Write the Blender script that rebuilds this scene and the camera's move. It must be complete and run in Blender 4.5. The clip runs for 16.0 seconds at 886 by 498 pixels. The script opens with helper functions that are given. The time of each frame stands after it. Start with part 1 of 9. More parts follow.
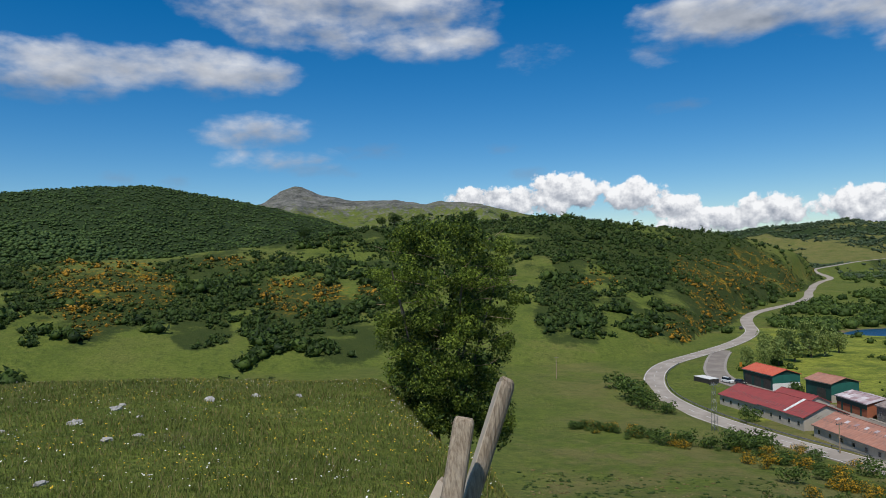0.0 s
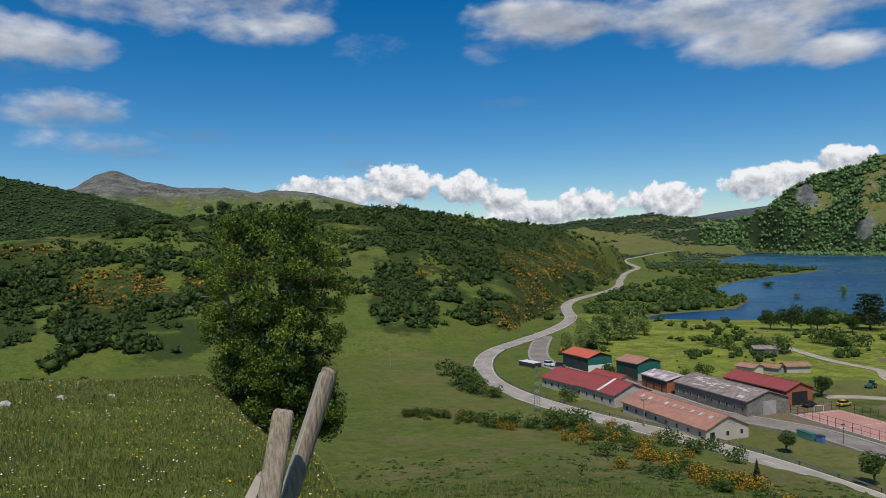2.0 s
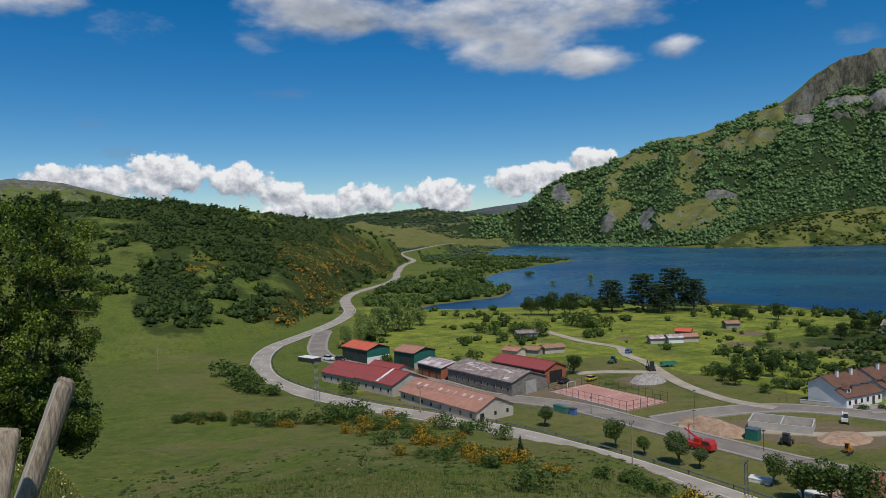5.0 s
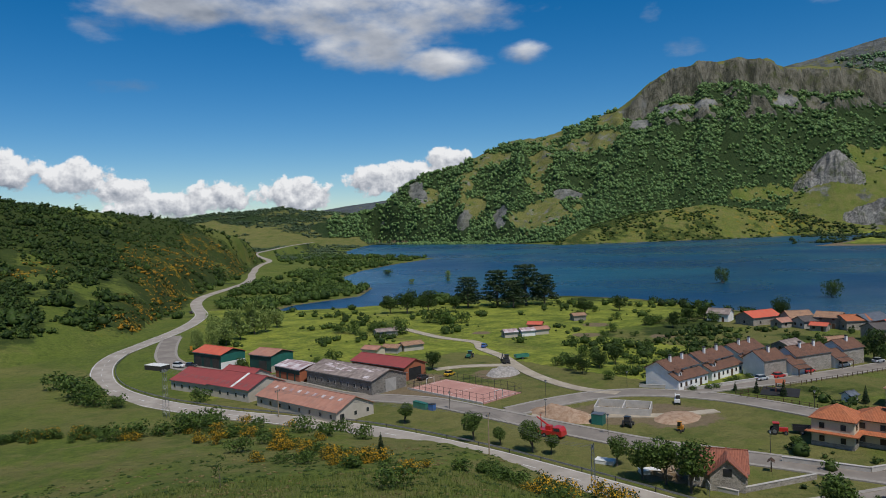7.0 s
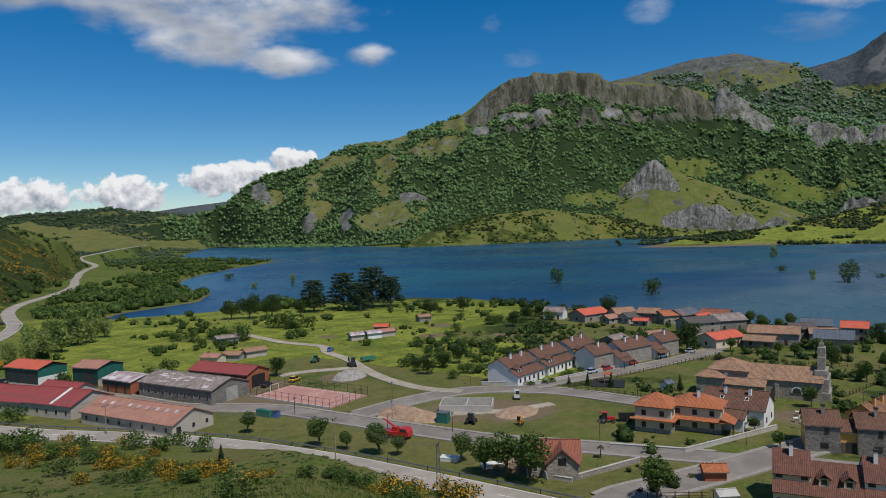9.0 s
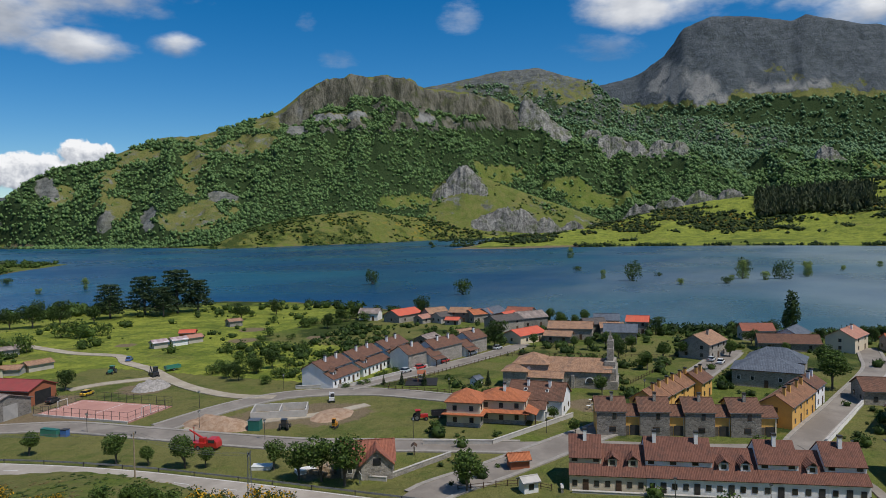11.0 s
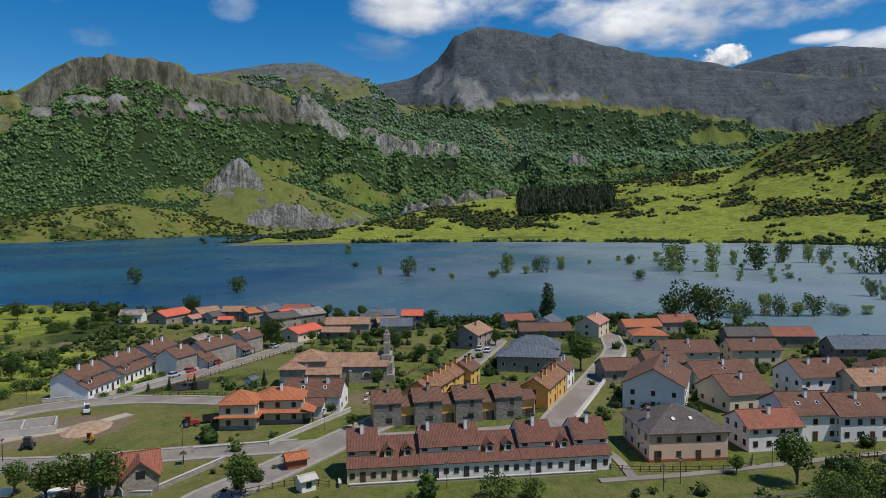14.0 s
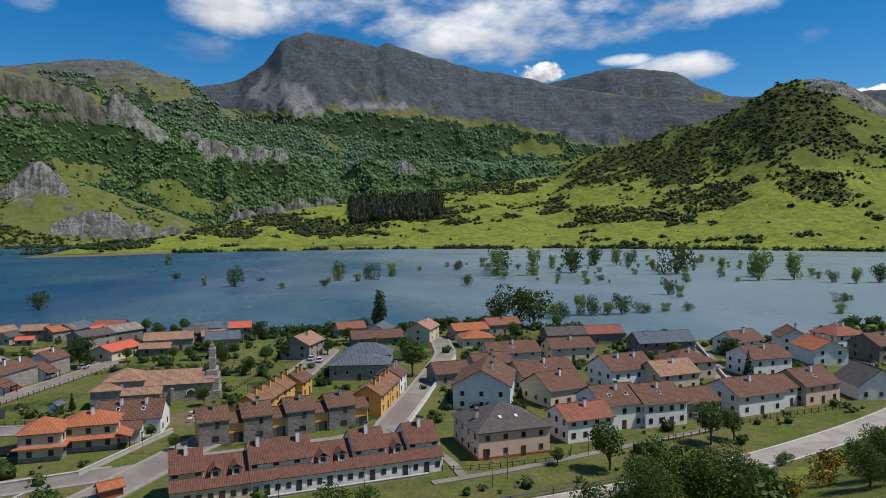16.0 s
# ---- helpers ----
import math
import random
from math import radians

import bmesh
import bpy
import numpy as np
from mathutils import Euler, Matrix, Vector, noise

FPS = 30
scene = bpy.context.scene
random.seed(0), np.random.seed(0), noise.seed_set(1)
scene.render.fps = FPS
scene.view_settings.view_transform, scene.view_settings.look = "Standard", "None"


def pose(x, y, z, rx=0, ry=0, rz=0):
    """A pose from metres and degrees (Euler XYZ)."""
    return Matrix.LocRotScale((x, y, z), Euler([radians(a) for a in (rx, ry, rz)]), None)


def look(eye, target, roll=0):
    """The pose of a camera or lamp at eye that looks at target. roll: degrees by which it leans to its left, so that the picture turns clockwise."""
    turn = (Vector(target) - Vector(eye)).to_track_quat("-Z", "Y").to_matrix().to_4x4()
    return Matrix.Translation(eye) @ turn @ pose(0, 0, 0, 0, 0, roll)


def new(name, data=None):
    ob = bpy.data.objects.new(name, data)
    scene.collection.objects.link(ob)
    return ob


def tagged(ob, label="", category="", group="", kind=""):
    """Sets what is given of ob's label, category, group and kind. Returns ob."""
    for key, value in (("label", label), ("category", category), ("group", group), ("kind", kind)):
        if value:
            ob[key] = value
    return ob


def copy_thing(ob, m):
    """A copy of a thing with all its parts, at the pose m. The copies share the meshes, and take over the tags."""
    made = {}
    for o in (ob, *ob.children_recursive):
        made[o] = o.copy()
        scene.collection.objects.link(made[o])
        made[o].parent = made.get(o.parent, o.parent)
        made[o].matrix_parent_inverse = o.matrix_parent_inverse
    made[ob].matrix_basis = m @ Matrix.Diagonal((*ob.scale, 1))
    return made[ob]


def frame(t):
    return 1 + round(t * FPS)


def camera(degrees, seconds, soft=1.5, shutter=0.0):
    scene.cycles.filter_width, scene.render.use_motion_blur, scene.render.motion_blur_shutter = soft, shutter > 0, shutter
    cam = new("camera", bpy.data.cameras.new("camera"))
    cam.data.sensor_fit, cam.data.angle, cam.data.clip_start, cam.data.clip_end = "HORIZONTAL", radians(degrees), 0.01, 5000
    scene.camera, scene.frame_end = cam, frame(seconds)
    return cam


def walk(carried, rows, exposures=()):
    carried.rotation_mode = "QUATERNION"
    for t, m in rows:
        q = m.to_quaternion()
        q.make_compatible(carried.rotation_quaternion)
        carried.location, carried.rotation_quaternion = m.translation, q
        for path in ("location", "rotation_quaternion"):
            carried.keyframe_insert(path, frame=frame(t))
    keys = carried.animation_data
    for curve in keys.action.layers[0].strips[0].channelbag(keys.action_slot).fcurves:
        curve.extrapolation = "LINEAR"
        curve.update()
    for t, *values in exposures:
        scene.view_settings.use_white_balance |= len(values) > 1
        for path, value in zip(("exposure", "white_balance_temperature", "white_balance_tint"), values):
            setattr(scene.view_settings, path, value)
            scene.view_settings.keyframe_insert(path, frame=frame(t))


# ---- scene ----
cam = camera(63.6, 16.0, 0.7)
EYE = 48.0
# seconds, offset from the first eye in metres, then yaw, pitch and lean in degrees
PATH = [
    (0.0, 0.000, 0.000, 0.000, 0.00, 0.60, 1.50),
    (0.5, 0.020, -0.000, -0.003, -3.32, 0.31, 1.56),
    (1.0, 0.037, -0.001, -0.006, -6.48, 0.02, 1.42),
    (1.5, 0.052, -0.003, -0.006, -9.79, -0.20, 1.41),
    (2.0, 0.066, -0.006, -0.008, -13.19, -0.47, 1.27),
    (2.5, 0.075, -0.009, -0.008, -15.86, -0.68, 1.12),
    (3.0, 0.088, -0.013, -0.008, -18.92, -0.84, 1.07),
    (3.5, 0.104, -0.019, -0.007, -21.90, -0.97, 1.04),
    (4.0, 0.121, -0.027, -0.008, -24.75, -1.09, 1.20),
    (6.5, 0.193, -0.073, -0.005, -39.57, -1.75, 1.89),
    (7.0, 0.206, -0.084, -0.005, -42.14, -1.82, 1.95),
    (7.5, 0.220, -0.097, -0.007, -45.09, -1.91, 1.99),
    (8.0, 0.234, -0.112, -0.008, -48.31, -1.93, 1.88),
    (8.5, 0.251, -0.131, -0.006, -51.72, -1.96, 1.79),
    (9.0, 0.260, -0.144, -0.001, -54.42, -2.01, 1.75),
    (9.5, 0.269, -0.156, 0.001, -57.74, -2.02, 1.56),
    (10.0, 0.284, -0.183, 0.004, -62.00, -2.08, 1.42),
    (12.5, 0.322, -0.285, 0.004, -77.58, -2.59, 0.62),
    (13.0, 0.325, -0.301, 0.001, -80.56, -2.71, 0.41),
    (13.5, 0.328, -0.320, 0.002, -83.58, -2.78, 0.39),
    (14.0, 0.330, -0.337, 0.001, -86.77, -2.80, 0.45),
    (14.5, 0.332, -0.354, 0.007, -89.93, -2.69, 0.63),
    (15.0, 0.332, -0.380, 0.006, -93.62, -2.57, 0.66),
    (15.5, 0.330, -0.404, 0.011, -97.84, -2.43, 0.57),
    (16.0, 0.328, -0.416, 0.010, -100.25, -2.31, 0.62),
]
walk(cam, [(t, pose(x, y, EYE + z, 90 + pitch, lean, yaw)) for t, x, y, z, yaw, pitch, lean in PATH],
     [(0.0, 0.0), (1.5, -0.05), (3.5, -0.17), (8.5, -0.15), (10.0, -0.08), (12.5, 0.02), (16.0, 0.07)])

# ---- light ----
SUN_AZ, SUN_EL = 199.0, 60.0        # clockwise from +y, above the horizon
sun_data = bpy.data.lights.new("sun", "SUN")
sun_data.energy, sun_data.angle, sun_data.color = 3.8, radians(1.0), (1.0, 0.95, 0.87)
sun = new("sun", sun_data)
sun_dir = Vector((math.sin(radians(SUN_AZ)) * math.cos(radians(SUN_EL)), math.cos(radians(SUN_AZ)) * math.cos(radians(SUN_EL)), math.sin(radians(SUN_EL))))
sun.matrix_world = look(tuple(sun_dir * 400), (0, 0, 0))

# clouds: azimuth, elevation, half width and half height in degrees
WISPY = [(-6.9, 19.3, 10.6, 3.0), (-1.2, 16.8, 5.2, 1.5), (-23.8, 14.2, 11.0, 1.9), (-14.2, 9.8, 4.6, 1.5), (-13.4, 7.9, 4.4, 1.0), 
         (23.0, 16.7, 6.4, 1.9), (32.4, 16.6, 9.6, 2.6), (36.6, 14.2, 5.4, 1.9),
         (43.4, 16.0, 6.2, 2.0), (42.8, 12.9, 4.0, 1.2), (49.2, 13.4, 2.5, 1.0), (84.7, 15.9, 4.3, 1.5), (91.0, 15.9, 8.2, 1.7),
         (96.7, 15.1, 4.5, 1.2), (101.2, 14.4, 5.6, 1.9), (105.2, 14.0, 5.6, 2.0), (108.6, 15.2, 8.6, 2.6), (113.2, 15.4, 6.8, 2.2), (118.8, 15.2, 8.0, 1.5), (114.7, 12.0, 2.0, 0.45), (118.8, 11.3, 3.4, 0.9),
         (-60, 20, 18, 6), (-110, 25, 20, 8), (160, 22, 20, 7), (60, 40, 20, 8), (0, 50, 25, 9), (-160, 35, 25, 9)]
FAINT = [(7.9, 15.4, 2.4, 1.3), (17.2, 14.9, 2.0, 0.9), (18.4, 10.8, 2.2, 0.5), (5.0, 8.5, 1.7, 0.45), (7.2, 6.3, 1.8, 0.8), (61.2, 12.7, 1.4, 0.7), (70.7, 15.8, 1.6, 1.2), (-24.1, 6.2, 1.5, 0.7), (-20.6, 6.2, 1.4, 0.6),
         (-28.9, 12.2, 4.4, 0.8), (-5.8, 8.4, 3.4, 0.7), (-9.9, 7.0, 3.2, 0.7), (58.7, 15.4, 0.8, 0.6), (127.5, 12.6, 1.1, 0.5), (82.0, 13.0, 3.0, 0.9)]
CUMULUS = [(2.7, 4.6, 2.4, 0.9), (6.2, 4.3, 2.6, 1.1), (9.8, 4.8, 3.2, 1.6), (15.0, 4.2, 2.6, 1.4), (18.0, 3.4, 2.2, 1.0), (21.0, 2.3, 3.8, 1.0), (24.8, 2.8, 2.7, 1.2), (30.4, 2.9, 2.9, 1.4), (36.4, 3.8, 1.9, 1.2),
           (38.9, 4.1, 2.3, 1.3), (42.8, 5.0, 2.0, 1.2), (108.2, 11.35, 1.9, 0.8), (131.2, 8.2, 1.7, 0.6)]

world = bpy.data.worlds.new("sky")
scene.world = world
world.use_nodes = True
wn, wl = world.node_tree.nodes, world.node_tree.links
wn.clear()


def wmath(op, a, b=None, c=None, clamp=False):
    nd = wn.new("ShaderNodeMath")
    nd.operation, nd.use_clamp = op, clamp
    for i, v in enumerate((a, b, c)):
        if v is None:
            continue
        if isinstance(v, (int, float)):
            nd.inputs[i].default_value = v
        else:
            wl.new(v, nd.inputs[i])
    return nd.outputs[0]


def wstep(v, lo, hi, out_lo=0.0, out_hi=1.0):
    nd = wn.new("ShaderNodeMapRange")
    nd.interpolation_type = "SMOOTHSTEP"
    for i, val in zip((1, 2, 3, 4), (lo, hi, out_lo, out_hi)):
        nd.inputs[i].default_value = val
    wl.new(v, nd.inputs[0])
    return nd.outputs[0]


def wnoise(vec, scale, detail, rough, sx=1.0, sy=1.0, shift=(0, 0, 0)):
    mp = wn.new("ShaderNodeMapping")
    mp.inputs["Scale"].default_value = (sx, sy, 1)
    mp.inputs["Location"].default_value = shift
    wl.new(vec, mp.inputs[0])
    nd = wn.new("ShaderNodeTexNoise")
    nd.inputs["Scale"].default_value, nd.inputs["Detail"].default_value, nd.inputs["Roughness"].default_value = scale, detail, rough
    wl.new(mp.outputs[0], nd.inputs["Vector"])
    return nd.outputs["Fac"]


tc = wn.new("ShaderNodeTexCoord")
sep = wn.new("ShaderNodeSeparateXYZ")
wl.new(tc.outputs["Generated"], sep.inputs[0])
az_deg = wmath("MULTIPLY", wmath("ARCTAN2", sep.outputs[0], sep.outputs[1]), 57.2958)
el_deg = wmath("MULTIPLY", wmath("ARCSINE", sep.outputs[2]), 57.2958)
uv = wn.new("ShaderNodeCombineXYZ")
wl.new(az_deg, uv.inputs[0])
wl.new(el_deg, uv.inputs[1])
UV = uv.outputs[0]


def cloud_field(ellipses):
    """How far inside the nearest cloud a direction lies, and how high between its base and its top."""
    field = high = weight = None
    for a, e, ra, re in ellipses:
        dx = wmath("MULTIPLY", wmath("SUBTRACT", az_deg, a), 1 / ra)
        dy = wmath("MULTIPLY", wmath("SUBTRACT", el_deg, e), 1 / re)
        m = wmath("SUBTRACT", 1.0, wmath("MULTIPLY_ADD", dx, wmath("MULTIPLY", dx, 0.5), wmath("MULTIPLY", wmath("MULTIPLY", dy, dy), 0.5)))
        w = wmath("POWER", wmath("MAXIMUM", m, 0.02), 3.0)
        if field is None:
            field, high, weight = m, wmath("MULTIPLY", w, dy), w
        else:
            field, high, weight = wmath("MAXIMUM", field, m), wmath("MULTIPLY_ADD", w, dy, high), wmath("ADD", weight, w)
    return field, wmath("DIVIDE", high, weight)


wisp_f, wisp_h = cloud_field(WISPY)
cumu_f, cumu_h = cloud_field(CUMULUS)
wisp = wmath("ADD", wisp_f, wmath("MULTIPLY", wmath("SUBTRACT", wnoise(UV, 0.17, 5, 0.52, 0.5, 1.0), 0.5), 2.4))
wisp = wmath("ADD", wisp, wmath("MULTIPLY", wmath("SUBTRACT", wnoise(UV, 0.8, 6, 0.55, 0.5, 1.0, (7, 3, 0)), 0.52), 0.85))
cumu = wmath("ADD", cumu_f, wmath("MULTIPLY", wmath("SUBTRACT", wnoise(UV, 0.75, 8, 0.58), 0.5), 1.7))
faint_f, _ = cloud_field(FAINT)
faint = wmath("ADD", faint_f, wmath("MULTIPLY", wmath("SUBTRACT", wnoise(UV, 0.6, 6, 0.6, 0.45, 1.0, (2, 9, 0)), 0.52), 3.0))
wisp_a, cumu_a = wstep(wisp, 0.3, 1.1, 0, 0.96), wstep(cumu, 0.42, 0.66)
wisp_a = wmath("MAXIMUM", wisp_a, wstep(faint, 0.3, 1.6, 0, 0.32))
relief = wmath("SUBTRACT", wnoise(UV, 0.75, 6, 0.58), wnoise(UV, 0.75, 6, 0.58, shift=(0.2, 0.6, 0)))
relief2 = wmath("SUBTRACT", wnoise(UV, 0.24, 5, 0.5, 0.5, 1.0), wnoise(UV, 0.24, 5, 0.5, 0.5, 1.0, shift=(0.3, 1.0, 0)))
lum_c = wmath("ADD", wmath("MULTIPLY_ADD", cumu_h, 0.26, 0.66), wmath("MULTIPLY", relief, 1.3), clamp=True)
lum_w = wmath("ADD", wmath("MULTIPLY_ADD", wisp_h, 0.17, wstep(az_deg, 60, 95, 0.5, 0.66)), wmath("MULTIPLY", relief2, 1.2), clamp=True)


def cloud_ramp(fac):
    rp = wn.new("ShaderNodeValToRGB")
    rp.color_ramp.elements[0].position, rp.color_ramp.elements[0].color = 0.2, (0.22, 0.26, 0.33, 1)
    rp.color_ramp.elements[1].position, rp.color_ramp.elements[1].color = 0.85, (0.92, 0.93, 0.95, 1)
    mid = rp.color_ramp.elements.new(0.5)
    mid.color = (0.5, 0.53, 0.59, 1)
    wl.new(fac, rp.inputs[0])
    return rp.outputs[0]


sky = wn.new("ShaderNodeTexSky")
sky.sky_type, sky.sun_disc = "NISHITA", False
sky.sun_elevation, sky.sun_rotation = radians(SUN_EL), radians(SUN_AZ)
sky.altitude, sky.air_density, sky.dust_density, sky.ozone_density = 1100, 1.0, 0.15, 4.0
SKY = 0.08
bg_sky, bg_c, bg_w = (wn.new("ShaderNodeBackground") for _ in range(3))
deep = wn.new("ShaderNodeHueSaturation")
deep.inputs["Hue"].default_value, deep.inputs["Saturation"].default_value, deep.inputs["Value"].default_value = 0.5, 1.42, 1.2
wl.new(sky.outputs[0], deep.inputs["Color"])
wl.new(deep.outputs[0], bg_sky.inputs[0])
bg_sky.inputs[1].default_value = SKY
wl.new(cloud_ramp(lum_c), bg_c.inputs[0])
wl.new(cloud_ramp(lum_w), bg_w.inputs[0])
mix_w, mix_c = wn.new("ShaderNodeMixShader"), wn.new("ShaderNodeMixShader")
wl.new(wisp_a, mix_w.inputs[0])
wl.new(bg_sky.outputs[0], mix_w.inputs[1])
wl.new(bg_w.outputs[0], mix_w.inputs[2])
wl.new(cumu_a, mix_c.inputs[0])
wl.new(mix_w.outputs[0], mix_c.inputs[1])
wl.new(bg_c.outputs[0], mix_c.inputs[2])
out = wn.new("ShaderNodeOutputWorld")
wl.new(mix_c.outputs[0], out.inputs[0])

# ---- materials ----


class Nodes:
    """A node material written as short calls."""

    def __init__(self, name):
        self.mat = bpy.data.materials.new(name)
        self.mat.use_nodes = True
        self.n, self.l = self.mat.node_tree.nodes, self.mat.node_tree.links
        self.bsdf = self.n["Principled BSDF"]
        self.coord = self.n.new("ShaderNodeTexCoord").outputs["Object"]

    def put(self, v, socket):
        if isinstance(v, (int, float)):
            socket.default_value = v
        elif isinstance(v, tuple):
            socket.default_value = (*v, 1)[:4] if len(socket.default_value) == 4 else v
        else:
            self.l.new(v, socket)

    def noise(self, scale, detail=5, rough=0.55, vec=None, dist=0.0):
        nd = self.n.new("ShaderNodeTexNoise")
        nd.inputs["Scale"].default_value, nd.inputs["Detail"].default_value = scale, detail
        nd.inputs["Roughness"].default_value, nd.inputs["Distortion"].default_value = rough, dist
        self.l.new(vec or self.coord, nd.inputs["Vector"])
        return nd.outputs["Fac"]

    def voronoi(self, scale, feature="F1", out="Distance", vec=None):
        nd = self.n.new("ShaderNodeTexVoronoi")
        nd.feature = feature
        nd.inputs["Scale"].default_value = scale
        self.l.new(vec or self.coord, nd.inputs["Vector"])
        return nd.outputs[out]

    def stretch(self, sx, sy, sz, vec=None):
        nd = self.n.new("ShaderNodeMapping")
        nd.inputs["Scale"].default_value = (sx, sy, sz)
        self.l.new(vec or self.coord, nd.inputs[0])
        return nd.outputs[0]

    def attr(self, name):
        nd = self.n.new("ShaderNodeAttribute")
        nd.attribute_name = name
        return nd.outputs["Fac"]

    def math(self, op, a, b=0.5, clamp=False):
        nd = self.n.new("ShaderNodeMath")
        nd.operation, nd.use_clamp = op, clamp
        self.put(a, nd.inputs[0])
        self.put(b, nd.inputs[1])
        return nd.outputs[0]

    def step(self, v, lo, hi, a=0.0, b=1.0):
        nd = self.n.new("ShaderNodeMapRange")
        nd.interpolation_type = "SMOOTHSTEP"
        self.put(v, nd.inputs[0])
        for i, val in zip((1, 2, 3, 4), (lo, hi, a, b)):
            nd.inputs[i].default_value = val
        return nd.outputs[0]

    def mix(self, f, a, b, blend="MIX"):
        nd = self.n.new("ShaderNodeMix")
        nd.data_type, nd.blend_type = "RGBA", blend
        self.put(f, nd.inputs[0])
        self.put(a, nd.inputs[6])
        self.put(b, nd.inputs[7])
        return nd.outputs[2]

    def random(self):
        return self.n.new("ShaderNodeObjectInfo").outputs["Random"]

    def island(self):
        return self.n.new("ShaderNodeNewGeometry").outputs["Random Per Island"]

    def done(self, colour, rough=0.8, bump=None, depth=0.02, strength=0.5, metal=0.0, spec=0.3):
        self.put(colour, self.bsdf.inputs["Base Color"])
        self.put(rough, self.bsdf.inputs["Roughness"])
        self.put(metal, self.bsdf.inputs["Metallic"])
        self.put(spec, self.bsdf.inputs["Specular IOR Level"])
        if bump is not None:
            nd = self.n.new("ShaderNodeBump")
            nd.inputs["Strength"].default_value, nd.inputs["Distance"].default_value = strength, depth
            self.l.new(bump, nd.inputs["Height"])
            self.l.new(nd.outputs[0], self.bsdf.inputs["Normal"])
        return self.mat


def stained(name, c1, c2, scale=0.8, rough=0.85, grain=12.0, depth=0.01, spec=0.3, metal=0.0):
    """A plain surface with stains and fine grain."""
    m = Nodes(name)
    col = m.mix(m.step(m.noise(scale, 5, 0.65), 0.35, 0.65), c1, c2)
    fine = m.noise(grain, 4, 0.6)
    col = m.mix(m.step(fine, 0.3, 0.75, 0.0, 0.35), col, tuple(v * 0.6 for v in c1))
    return m.done(col, rough, fine, depth, 0.5, metal, spec)


def leaf_material(name, dark, light, flower=None, share=0.0, translucent=0.25):
    m = Nodes(name)
    col = m.mix(m.island(), dark, light)
    col = m.mix(m.step(m.noise(0.35, 3), 0.35, 0.65, 0, 0.6), col, tuple((a + b) / 2 * 0.75 for a, b in zip(dark, light)))
    if flower:
        col = m.mix(m.step(m.island(), 1 - share - 0.01, 1 - share + 0.01), col, flower)
    mat = m.done(col, 0.65, spec=0.25)
    tr = m.n.new("ShaderNodeBsdfTranslucent")
    m.l.new(col, tr.inputs[0])
    mx = m.n.new("ShaderNodeMixShader")
    mx.inputs[0].default_value = translucent
    m.l.new(m.bsdf.outputs[0], mx.inputs[1])
    m.l.new(tr.outputs[0], mx.inputs[2])
    m.l.new(mx.outputs[0], m.n["Material Output"].inputs[0])
    return mat


